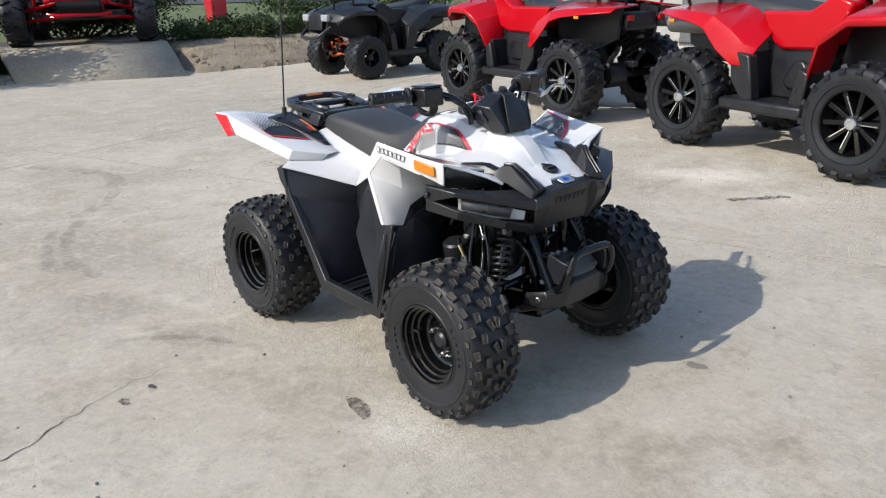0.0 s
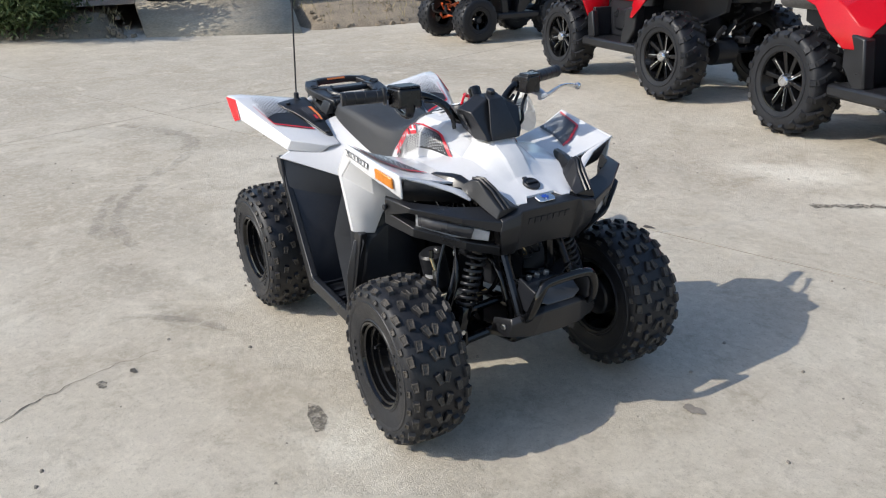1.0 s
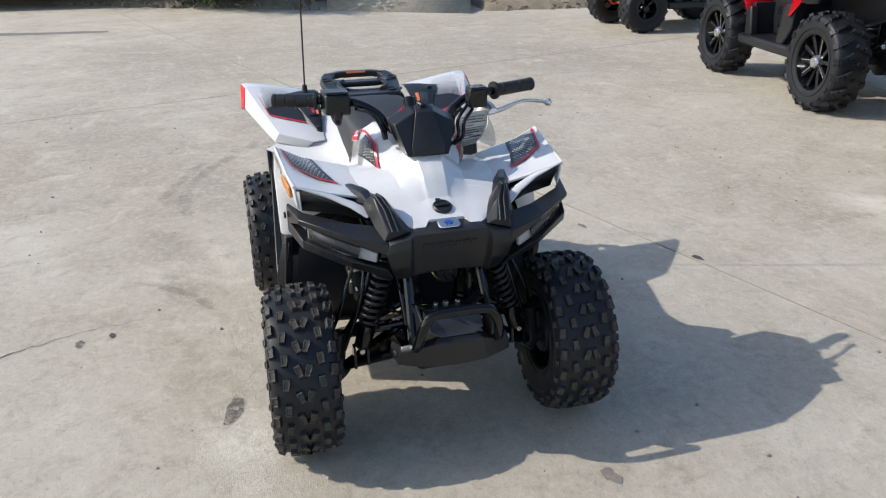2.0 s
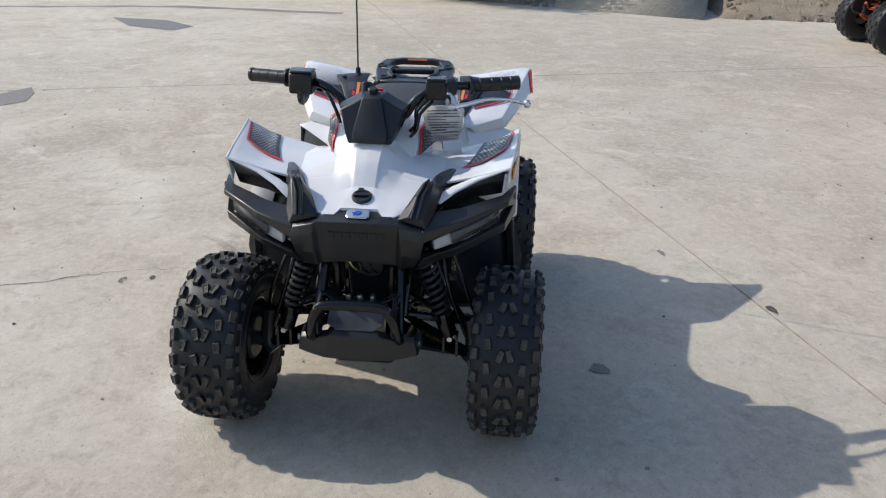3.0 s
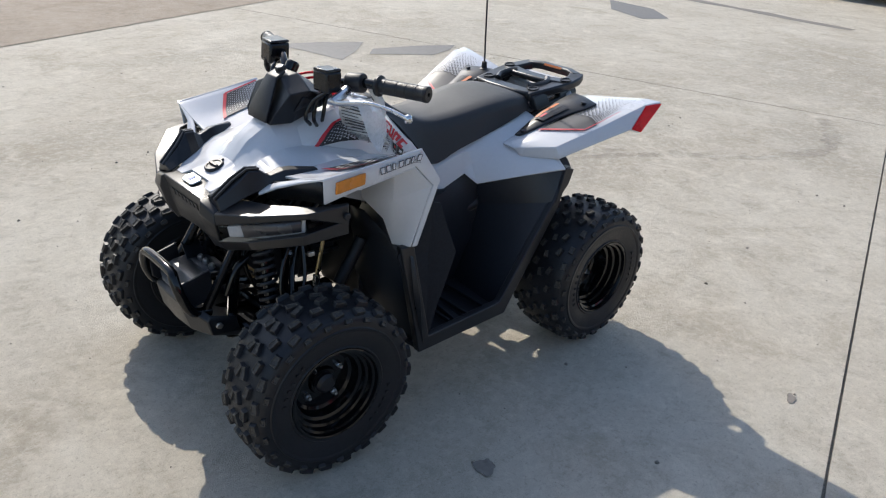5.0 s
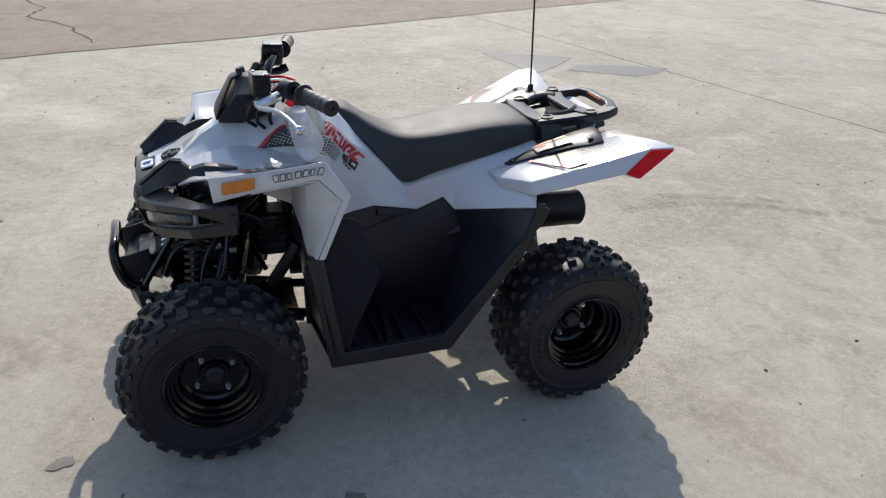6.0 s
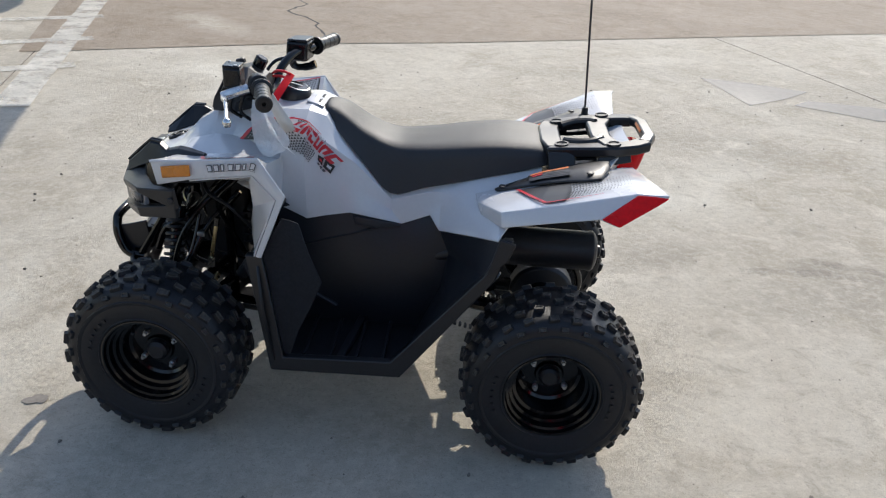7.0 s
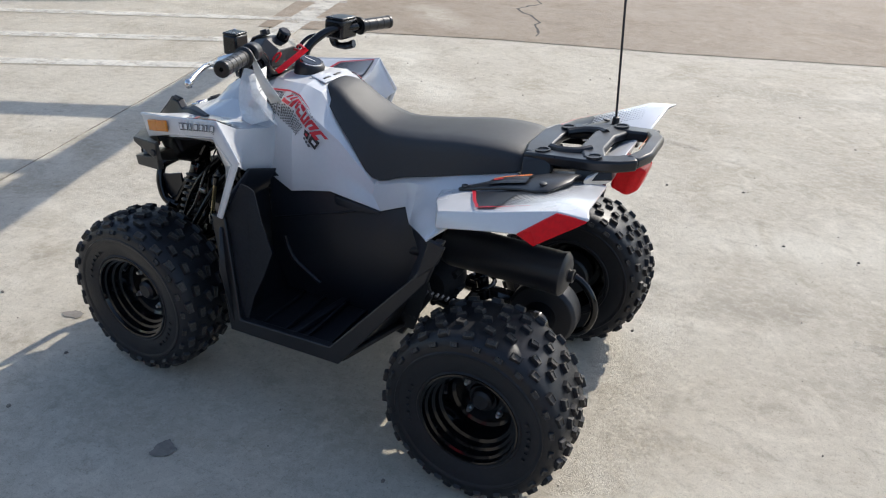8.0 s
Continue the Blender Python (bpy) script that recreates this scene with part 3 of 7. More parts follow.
# red safety lanyard with its strap
bar_low, bar_top = [(0.224, 0.084, 0.744), (0.211, 0.088, 0.738), (0.204, 0.086, 0.741), (0.217, 0.082, 0.747)], [(0.204, 0.000, 0.783), (0.190, 0.002, 0.776), (0.184, 0.000, 0.781), (0.198, -0.003, 0.788)]
bm = prism(bar_low, bar_top)
tube([(0.194, 0.004, 0.784), (0.214, -0.012, 0.786), (0.238, -0.034, 0.780), (0.252, -0.048, 0.770)], 0.0032, 6, 3, bm)
tube([(0.200, 0.010, 0.776), (0.222, -0.004, 0.776), (0.244, -0.024, 0.770)], 0.0030, 6, 3, bm)
tube([(0.252, 0.060, 0.755), (0.246, 0.048, 0.770), (0.240, 0.040, 0.774), (0.236, 0.046, 0.768), (0.240, 0.060, 0.755)], 0.0026, 6, 3, bm)
part("safety_lanyard", bm, LAMPRED, bike, "red plastic safety lanyard on the ignition", sharp=60)

# fuel cap behind the pod, slot panel ahead of the seat
cap_m = Matrix.Translation((0.1852, 0, 0.727)) @ Matrix.Rotation(radians(-14), 4, "Y")
fc = part("fuel_cap", lathe([(-0.02, 0.037), (0.004, 0.037), (0.022, 0.036), (0.029, 0.032), (0.031, 0.028), (0.031, 0.0005)], 28, cap_m, axis="z"), BLACK, bike, "round black fuel cap with chrome ring")
part("cap_ring", lathe([(0.028, 0.0310), (0.0315, 0.0300), (0.0318, 0.0284), (0.029, 0.0280)], 28, cap_m, axis="z", closed=True), ALU, fc)
part("cap_dial", lathe([(0.030, 0.0265), (0.0325, 0.0245), (0.0325, 0.0005)], 24, cap_m, axis="z"), GLOSS, fc)
part("cap_needle", box(0.004, 0, 0.0335, 0.030, 0.0035, 0.0012, cap_m), PAPER, fc)
vent = part("seat_nose_panel", sheet([[(0.1462, -0.0491, 0.7332), (0.1462, 0.0491, 0.7332)], [(0.1053, -0.0511, 0.7225), (0.1053, 0.0511, 0.7225)]]), WHITE, bike, solid=0.004, bevel=0.002)
for y in (-0.022, 0.022):
    part("slot", box(0.1248, y, 0.7293, 0.020, 0.030, 0.003), GREYBLACK, vent, bevel=0.001)

# nose cap and badge
cap_n = Matrix.Translation((0.488, 0, 0.6055)) @ Matrix.Rotation(radians(19), 4, "Y")
nc = part("nose_cap", lathe([(-0.008, 0.0225), (0.006, 0.0225), (0.0085, 0.020), (0.0085, 0.0165), (0.0065, 0.0155), (0.0065, 0.0005)], 28, cap_n, axis="z"), BLACK, bike, "round black plastic cap")
part("cap_bar", box(0, 0, 0.0085, 0.007, 0.032, 0.006, cap_n), BLACK, nc, bevel=0.001)
part("cap_tab", box(-0.0225, -0.005, 0.004, 0.008, 0.012, 0.009, cap_n), BLACK, nc, bevel=0.001)
bm = prism([(0.5290, -0.0200, 0.5915), (0.5290, 0.0200, 0.5915), (0.5350, 0.0260, 0.5895), (0.5520, 0.0260, 0.5850), (0.5580, 0.0200, 0.5835), (0.5580, -0.0200, 0.5835), (0.5520, -0.0260, 0.5850), (0.5350, -0.0260, 0.5895)],
           [(0.5300, -0.0190, 0.5945), (0.5300, 0.0190, 0.5945), (0.5355, 0.0245, 0.5927), (0.5520, 0.0245, 0.5882), (0.5575, 0.0190, 0.5866), (0.5575, -0.0190, 0.5866), (0.5520, -0.0245, 0.5882), (0.5355, -0.0245, 0.5927)])
badge = part("badge", bm, ALU, bike, "chrome badge with a blue star", bevel=0.001)
star = []
for k in range(16):
    a, r = 2 * math.pi * k / 16, 0.0115 if k % 2 == 0 else 0.005
    star.append((0.5435 + r * 0.95 * math.cos(a), r * math.sin(a), 0.5912 - 0.27 * r * math.cos(a)))
part("badge_star", prism(star, [(x, y, z + 0.001) for x, y, z in star]), BLUE, badge)

# bumper: beak, arms above and below the lamps, horns on the hood
beak = [[(0.520, 0, 0.5895), (0.520, 0.0609, 0.5895), (0.532, 0.0885, 0.5830), (0.512, 0.140, 0.5850)],
        [(0.571, 0, 0.5785), (0.570, 0.0885, 0.5770), (0.573, 0.0945, 0.5735), (0.566, 0.142, 0.5610)],
        [(0.565, 0, 0.5600), (0.565, 0.0865, 0.5600), (0.578, 0.0960, 0.5480), (0.569, 0.148, 0.5390)],
        [(0.556, 0, 0.5150), (0.556, 0.0845, 0.5120), (0.567, 0.0955, 0.5050), (0.556, 0.138, 0.4970)],
        [(0.541, 0, 0.4740), (0.541, 0.0830, 0.4680), (0.546, 0.0920, 0.4640), (0.532, 0.122, 0.4606)],
        [(0.4875, 0, 0.4697), (0.4875, 0.0836, 0.4647), (0.4875, 0.0924, 0.4637), (0.4875, 0.118, 0.4637)]]
bumper = part("front_bumper", sheet(beak, mirror=True), GREYBLACK, bike, "charcoal plastic front bumper", bevel=0.0025, solid=0.008, sharp=14)
for s in SIDES:
    upper = [[(0.512, 0.139, 0.5850), (0.566, 0.141, 0.5610), (0.567, 0.146, 0.5360), (0.512, 0.139, 0.5396)],
             [(0.4778, 0.2212, 0.5900), (0.5314, 0.2281, 0.5780), (0.5265, 0.23, 0.5616), (0.4778, 0.2212, 0.5607)],
             [(0.4241, 0.3096, 0.6040), (0.4582, 0.3244, 0.6000), (0.4544, 0.3264, 0.5881), (0.4193, 0.3096, 0.5825)],
             [(0.3656, 0.3391, 0.6113), (0.3705, 0.344, 0.6064), (0.3685, 0.344, 0.5617), (0.3608, 0.3342, 0.5616)]]
    part("bumper_arm", sheet(flip_rows(upper, s), loop=True, caps=True), GREYBLACK, bumper, bevel=0.0025, sharp=14)
    lower = [[(0.5265, 0.1376, 0.5001), (0.5635, 0.1455, 0.4988), (0.5382, 0.1278, 0.4646), (0.5168, 0.1278, 0.4642)],
             [(0.4924, 0.2113, 0.5213), (0.5343, 0.2222, 0.5190), (0.5250, 0.2182, 0.4960), (0.4924, 0.2084, 0.4960)],
             [(0.4387, 0.2949, 0.5530), (0.4631, 0.3195, 0.5520), (0.4582, 0.3195, 0.5290), (0.4387, 0.2949, 0.5290)],
             [(0.3640, 0.3320, 0.5720), (0.3700, 0.3440, 0.5740), (0.3680, 0.3440, 0.5420), (0.3640, 0.3320, 0.5420)]]
    part("bumper_rail", sheet(flip_rows(lower, s), loop=True, caps=True), GREYBLACK, bumper, bevel=0.002, sharp=14)
    lens = [[(0.5518, 0.1671, 0.5383), (0.548, 0.1691, 0.5144)], [(0.509, 0.2359, 0.5613), (0.507, 0.2359, 0.5256)], [(0.4505, 0.3067, 0.586), (0.4505, 0.3067, 0.5503)]]
    lamp = part("headlight", sheet(flip_rows(lens, s)), GREYPL, bumper, "clear grey headlight lens", bevel=0.002, solid=0.01)
    insert = [[(0.5385, 0.2020, 0.5500), (0.5340, 0.2080, 0.5240)], [(0.4924, 0.2654, 0.569), (0.4914, 0.2654, 0.5412)], [(0.4582, 0.3047, 0.5822), (0.4582, 0.3047, 0.5544)]]
    part("lamp_recess", sheet(flip_rows(insert, s)), SMOKED, lamp, solid=0.003)
    # dark inside of the nose behind the brow
    hole = [[(0.4193, 0.3146, 0.6589), (0.39, 0.3096, 0.5968)], [(0.429, 0.2359, 0.6323), (0.4095, 0.2359, 0.5873)], [(0.4534, 0.1671, 0.6158), (0.4534, 0.1622, 0.5781)]]
    part("nose_lining", sheet(flip_rows(hole, s)), BLACK, bumper, solid=0.004)
    fin = [[(0.553, 0.085, 0.582), (0.556, 0.112, 0.590), (0.556, 0.140, 0.586), (0.556, 0.150, 0.564)], [(0.530, 0.092, 0.588), (0.515, 0.125, 0.624), (0.515, 0.152, 0.621), (0.520, 0.164, 0.584)],
           [(0.490, 0.108, 0.600), (0.490, 0.136, 0.648), (0.490, 0.158, 0.645), (0.490, 0.168, 0.596)], [(0.465, 0.120, 0.606), (0.468, 0.142, 0.647), (0.468, 0.162, 0.643), (0.466, 0.174, 0.604)],
           [(0.445, 0.132, 0.612), (0.448, 0.152, 0.632), (0.448, 0.170, 0.629), (0.446, 0.182, 0.610)], [(0.415, 0.142, 0.617), (0.418, 0.158, 0.642), (0.418, 0.178, 0.639), (0.416, 0.190, 0.618)],
           [(0.395, 0.150, 0.620), (0.398, 0.166, 0.643), (0.398, 0.184, 0.639), (0.396, 0.204, 0.620)], [(0.348, 0.180, 0.626), (0.348, 0.186, 0.638), (0.348, 0.200, 0.638), (0.348, 0.206, 0.628)]]
    horn = part("bumper_horn", sheet(flip_rows(fin, s), loop=True, caps=True), GREYBLACK, bumper, "charcoal plastic fin on the hood", bevel=0.0025, sharp=14)
    for y0, y1 in ((0.118, 0.142), (0.131, 0.152)):
        part("rib", tube(flip([(0.5585, y0, 0.588), (0.5175, y0 + 0.4 * (y1 - y0), 0.6255), (0.491, y1, 0.648), (0.466, y1 + 0.005, 0.646)], s), 0.0032, 6), GREYBLACK, horn)
    part("bumper_bolt", bolt((0.3754, s * 0.346, 0.5846), (0, s, 0), 0.008, 0.005), BLACK, bumper)

# bash bar and skid plate
bb = tube([(0.5704, -0.0950, 0.3075), (0.612, -0.0985, 0.3200), (0.632, -0.0930, 0.3585), (0.638, -0.0790, 0.3960), (0.636, -0.0550, 0.4120), (0.636, 0.0550, 0.4120), (0.638, 0.0790, 0.3960), (0.632, 0.0930, 0.3585),
           (0.612, 0.0985, 0.3200), (0.5704, 0.0950, 0.3075)], 0.0115, 12, 5)
part("bash_bar", bb, GLOSS, bike, "black tubular front bar", sharp=60)
skid = [[(0.612, 0, 0.3440), (0.612, 0.045, 0.3440), (0.602, 0.078, 0.3300), (0.586, 0.128, 0.3160), (0.527, 0.1370, 0.3000)],
        [(0.628, 0, 0.3300), (0.626, 0.058, 0.3300), (0.613, 0.088, 0.3170), (0.595, 0.131, 0.3030), (0.527, 0.1416, 0.2850)],
        [(0.612, 0, 0.2600), (0.608, 0.075, 0.2620), (0.596, 0.112, 0.2650), (0.588, 0.138, 0.2690), (0.520, 0.1416, 0.2620)],
        [(0.4095, 0, 0.1756), (0.4095, 0.0786, 0.1805), (0.4095, 0.098, 0.1860), (0.4095, 0.113, 0.1954), (0.3997, 0.118, 0.2101)],
        [(0.195, 0, 0.1369), (0.195, 0.0786, 0.1419), (0.195, 0.090, 0.1490), (0.195, 0.0983, 0.1567), (0.195, 0.1081, 0.1766)]]
sk = part("skid_plate", sheet(skid, mirror=True), GREYBLACK, bike, "charcoal plastic skid plate under the nose", bevel=0.003, solid=0.006, sharp=16)
shield = [[(0.618, 0, 0.3420), (0.618, 0.040, 0.3425), (0.614, 0.062, 0.3560)], [(0.585, 0, 0.3720), (0.585, 0.046, 0.3720), (0.582, 0.062, 0.3760)], [(0.545, 0, 0.3740), (0.545, 0.046, 0.3740), (0.545, 0.062, 0.3800)]]
part("shield", sheet(shield, mirror=True), SHIELD, sk, "satin dark front shield", bevel=0.002, solid=0.004)
part("nose_plate", sheet([[(0.545, 0.060, 0.374), (0.545, -0.060, 0.374)], [(0.500, 0.060, 0.368), (0.500, -0.060, 0.368)], [(0.480, 0.065, 0.355), (0.480, -0.065, 0.355)]]), BLACK, sk, solid=0.006)
for s in SIDES:
    part("bar_bracket", side_prism([(0.608, 0.322), (0.624, 0.335), (0.629, 0.388), (0.606, 0.392), (0.560, 0.405), (0.550, 0.330)], s * 0.080, s * 0.087), BLACK, sk, bevel=0.002)
for s in SIDES:
    part("shield_gusset", prism(flip([(0.552, 0.046, 0.376), (0.500, 0.046, 0.360), (0.500, 0.092, 0.395), (0.545, 0.092, 0.400)], s), flip([(0.552, 0.046, 0.371), (0.500, 0.046, 0.355), (0.500, 0.092, 0.390), (0.545, 0.092, 0.395)], s)), GREYBLACK, sk, bevel=0.001)
for y in (-0.030, -0.004, 0.026):
    part("plate_bolt", bolt((0.525, y, 0.373), (0.2, 0, 1), 0.0075, 0.012), STEEL, sk)
for s in SIDES:
    part("skid_bolt", bolt((0.5704, s * 0.1376, 0.2900), (0.3, s, 0), 0.008, 0.005), STEEL, sk)

# front frame and suspension
fr = rod((0.5811, 0.0960, 0.3107), (0.4582, 0.0840, 0.5088), 0.0095)
for a, b in (((0.5811, -0.0960, 0.3107), (0.4582, -0.0840, 0.5088)), ((0.507, 0.0609, 0.2071), (0.0488, 0.0934, 0.154)), ((0.507, -0.0609, 0.2071), (0.0488, -0.0934, 0.154)), ((0.4582, 0.0688, 0.5088), (0.195, 0.059, 0.6428)),
             ((0.4582, -0.0688, 0.5088), (0.195, -0.059, 0.6428)), ((0.351, 0.0609, 0.1894), (0.351, 0.0688, 0.5564)), ((0.351, -0.0609, 0.1894), (0.351, -0.0688, 0.5564)), ((0.507, 0.0609, 0.2071), (0.4778, 0.0688, 0.4893)),
             ((0.507, -0.0609, 0.2071), (0.4778, -0.0688, 0.4893)), ((0.0488, 0.0934, 0.154), (-0.18, 0.0934, 0.1797)), ((0.0488, -0.0934, 0.154), (-0.18, -0.0934, 0.1797)), ((-0.18, 0.0934, 0.1797), (-0.25, 0.0885, 0.5554)),
             ((-0.18, -0.0934, 0.1797), (-0.25, -0.0885, 0.5554)), ((-0.25, 0.0885, 0.5554), (-0.6, 0.0786, 0.6284)), ((-0.25, -0.0885, 0.5554), (-0.6, -0.0786, 0.6284)), ((0.4582, 0.0688, 0.5088), (0.4582, -0.0688, 0.5088)),
             ((0.507, 0.0609, 0.2071), (0.507, -0.0609, 0.2071))):
    rod(a, b, 0.0125, 10, fr)
part("frame", fr, GLOSS, bike, "black tubular steel frame")
for s in SIDES:
    arm = tube([(0.507, s * 0.0639, 0.2580), (0.4436, s * 0.2408, 0.1980)], 0.0125)
    tube([(0.351, s * 0.0639, 0.2480), (0.4436, s * 0.2408, 0.1980)], 0.0125, bm=arm)
    prism(flip([(0.4875, 0.1229, 0.2330), (0.3949, 0.1229, 0.2310), (0.425, 0.2200, 0.1980), (0.4620, 0.2200, 0.1985)], s), flip([(0.4875, 0.1229, 0.2480), (0.3949, 0.1229, 0.2460), (0.425, 0.2200, 0.2130), (0.4620, 0.2200, 0.2135)], s), arm)
    side_prism([(0.450, 0.212), (0.482, 0.212), (0.478, 0.262), (0.454, 0.262)], s * 0.184, s * 0.190, arm)
    side_prism([(0.450, 0.206), (0.482, 0.206), (0.478, 0.262), (0.454, 0.262)], s * 0.216, s * 0.222, arm)
    part("lower_arm", arm, GLOSS, bike)
    arm = tube([(0.4778, s * 0.0737, 0.3157), (0.429, s * 0.2457, 0.2751)], 0.010)
    tube([(0.3608, s * 0.0737, 0.3086), (0.429, s * 0.2457, 0.2751)], 0.010, bm=arm)
    part("upper_arm", arm, GLOSS, bike)
    kn = tube([(0.4436, s * 0.2408, 0.1713), (0.4349, s * 0.2575, 0.1979), (0.429, s * 0.2477, 0.2851)], 0.019, 10, 3)
    rod((0.4349, s * 0.2507, 0.1979), (0.4309, s * 0.3391, 0.1978), 0.018, 12, kn)
    part("knuckle", kn, GREYBLACK, bike)
    part("ball_joint", bolt((0.4436, s * 0.2418, 0.1911), (0, 0, 1), 0.010, 0.010), STEEL, bike)
    part("tie_rod", rod((0.3754, s * 0.0541, 0.289), (0.3754, s * 0.2507, 0.2543), 0.0065, 8), BRASSY, bike, "yellow zinc plated tie rod")
    a, b = Vector((0.4534, s * 0.1258, 0.474)), Vector((0.466, s * 0.2015, 0.253))
    shock = part("shock_absorber", tube([a + (b - a) * 0.25, b], [0.012, 0.012], 12), GLOSS, bike, "black coil-over shock absorber")
    part("shock_top", tube([a, a + (b - a) * 0.14], 0.019, 14), GLOSS, shock, bevel=0.002)
    part("shock_body", tube([a + (b - a) * 0.72, a + (b - a) * 0.98], 0.021, 14), GLOSS, shock, bevel=0.002)
    part("spring", coil(a + (b - a) * 0.12, a + (b - a) * 0.74, 0.022, 0.0042, 8.5), BLACK, shock, sharp=60)
    part("shock_bolt", rod((b.x + 0.022, b.y, b.z + 0.002), (b.x - 0.02, b.y, b.z + 0.002), 0.0065, 8), STEEL, shock)

# footwells with guards and rails
for s in SIDES:
    floor_pts = [(0.175, 0.3539, 0.1978), (0.190, 0.1327, 0.1909), (-0.175, 0.1327, 0.1852), (-0.128, 0.344, 0.1928)]
    well = part("footwell", prism(flip(floor_pts, s), flip([(x, y, z - 0.012) for x, y, z in floor_pts], s)), BLACK, bike, "black plastic footwell with guards", bevel=0.003)
    guard = [[(0.160, 0.360, 0.185), (0.172, 0.26, 0.185), (0.175, 0.140, 0.185)], [(0.185, 0.352, 0.33), (0.205, 0.26, 0.33), (0.205, 0.145, 0.33)],
             [(0.200, 0.318, 0.455), (0.218, 0.26, 0.470), (0.215, 0.150, 0.470)], [(0.184, 0.327, 0.520), (0.193, 0.245, 0.553), (0.176, 0.150, 0.527)]]
    part("front_guard", sheet(flip_rows(guard, s)), PANELBLACK, well, bevel=0.003, solid=0.005)
    flank = [[(0.106, 0.336, 0.548), (0.125, 0.331, 0.552), (0.142, 0.334, 0.556)], [(0.083, 0.345, 0.480), (0.128, 0.333, 0.480), (0.185, 0.336, 0.480)], [(0.055, 0.348, 0.413), (0.130, 0.330, 0.425), (0.231, 0.340, 0.445)],
             [(0.080, 0.350, 0.349), (0.132, 0.336, 0.342), (0.190, 0.352, 0.335)], [(0.110, 0.352, 0.285), (0.138, 0.346, 0.275), (0.172, 0.356, 0.260)], [(0.138, 0.354, 0.195), (0.150, 0.354, 0.195), (0.164, 0.358, 0.195)]]
    part("guard_flank", sheet(flip_rows(flank, s)), CHARCOAL, well, "", bevel=0.002, solid=0.004, sharp=8)
    liner = [[(0.226, 0.205, 0.512), (0.222, 0.15, 0.505)], [(0.206, 0.300, 0.462), (0.218, 0.15, 0.445)], [(0.194, 0.352, 0.440), (0.212, 0.15, 0.420)], [(0.185, 0.374, 0.345), (0.200, 0.145, 0.330)], [(0.160, 0.366, 0.200), (0.180, 0.14, 0.200)]]
    part("arch_liner", sheet(flip_rows(liner, s)), BLACK, well, solid=0.004)
    # black sheet added under the hood to block bounced light in the arch
    roof = [[(0.240, 0.110, 0.600), (0.240, 0.210, 0.602)], [(0.330, 0.100, 0.612), (0.330, 0.300, 0.614)], [(0.400, 0.090, 0.598), (0.395, 0.290, 0.606)]]
    part("arch_blocker", sheet(flip_rows(roof, s)), BLACK, well, solid=0.003)
    rguard = [[(-0.114, 0.3520, 0.2020), (-0.13, 0.2457, 0.1855), (-0.15, 0.1327, 0.1852)], [(-0.215, 0.346, 0.3377), (-0.215, 0.2457, 0.3179), (-0.2, 0.1376, 0.3083)],
              [(-0.3, 0.3401, 0.4553), (-0.27, 0.2457, 0.426), (-0.215, 0.1474, 0.4072)], [(-0.336, 0.3382, 0.5459), (-0.27, 0.2575, 0.5104), (-0.192, 0.1573, 0.4691)]]
    part("rear_guard", sheet(flip_rows(rguard, s)), PANELBLACK, well, bevel=0.003, solid=0.005)
    flap = [(-0.33, 0.5509), (-0.364, 0.5400), (-0.350, 0.5000), (-0.305, 0.4550)]
    part("guard_flap", side_prism(flap, s * 0.338, s * 0.348), BLACK, well, bevel=0.002)
    wall = [[(0.195, 0.142, 0.170), (0.122, 0.140, 0.170), (0.030, 0.136, 0.170), (0.018, 0.136, 0.170), (-0.098, 0.134, 0.170), (-0.158, 0.133, 0.170), (-0.192, 0.133, 0.170), (-0.200, 0.133, 0.170)],
            [(0.204, 0.162, 0.286), (0.122, 0.159, 0.288), (0.030, 0.156, 0.292), (0.018, 0.155, 0.292), (-0.098, 0.150, 0.294), (-0.158, 0.147, 0.296), (-0.192, 0.145, 0.298), (-0.235, 0.142, 0.298)],
            [(0.197, 0.162, 0.390), (0.122, 0.157, 0.392), (0.030, 0.151, 0.398), (0.018, 0.150, 0.398), (-0.098, 0.143, 0.398), (-0.158, 0.140, 0.398), (-0.192, 0.139, 0.398), (-0.245, 0.138, 0.398)],
            [(0.192, 0.166, 0.528), (0.122, 0.165, 0.492), (0.030, 0.150, 0.507), (0.018, 0.148, 0.498), (-0.098, 0.121, 0.476), (-0.158, 0.121, 0.499), (-0.192, 0.128, 0.484), (-0.235, 0.146, 0.472)]]
    part("inner_wall", sheet(flip_rows(wall, s)), PANELBLACK, well, bevel=0.004, solid=0.004, sharp=50)
    part("wall_rib", tube(flip([(0.160, 0.160, 0.350), (0.149, 0.160, 0.318), (0.127, 0.158, 0.284), (0.060, 0.155, 0.240)], s), [0.0050, 0.0065, 0.0070, 0.0060], 8, 4), PANELBLACK, well, sharp=60)
    part("wall_rib", tube(flip([(0.186, 0.164, 0.396), (0.052, 0.153, 0.435), (-0.079, 0.133, 0.470)], s), 0.0028, 6, 3), BLACK, well, sharp=60)
    part("wall_panel", sheet(flip_rows([[(0.016, 0.154, 0.492), (0.012, 0.154, 0.470)], [(-0.040, 0.146, 0.482), (-0.040, 0.148, 0.462)], [(-0.096, 0.134, 0.470), (-0.096, 0.136, 0.464)]], s)), PANELBLACK, well, solid=0.004, bevel=0.001)
    rail = [(0.2047, 0.3401, 0.4664), (0.1589, 0.3637, 0.2037), (-0.114, 0.3600, 0.2090), (-0.3, 0.3411, 0.4572), (-0.338, 0.3391, 0.5478)]
    bm = bmesh.new()
    secs = []
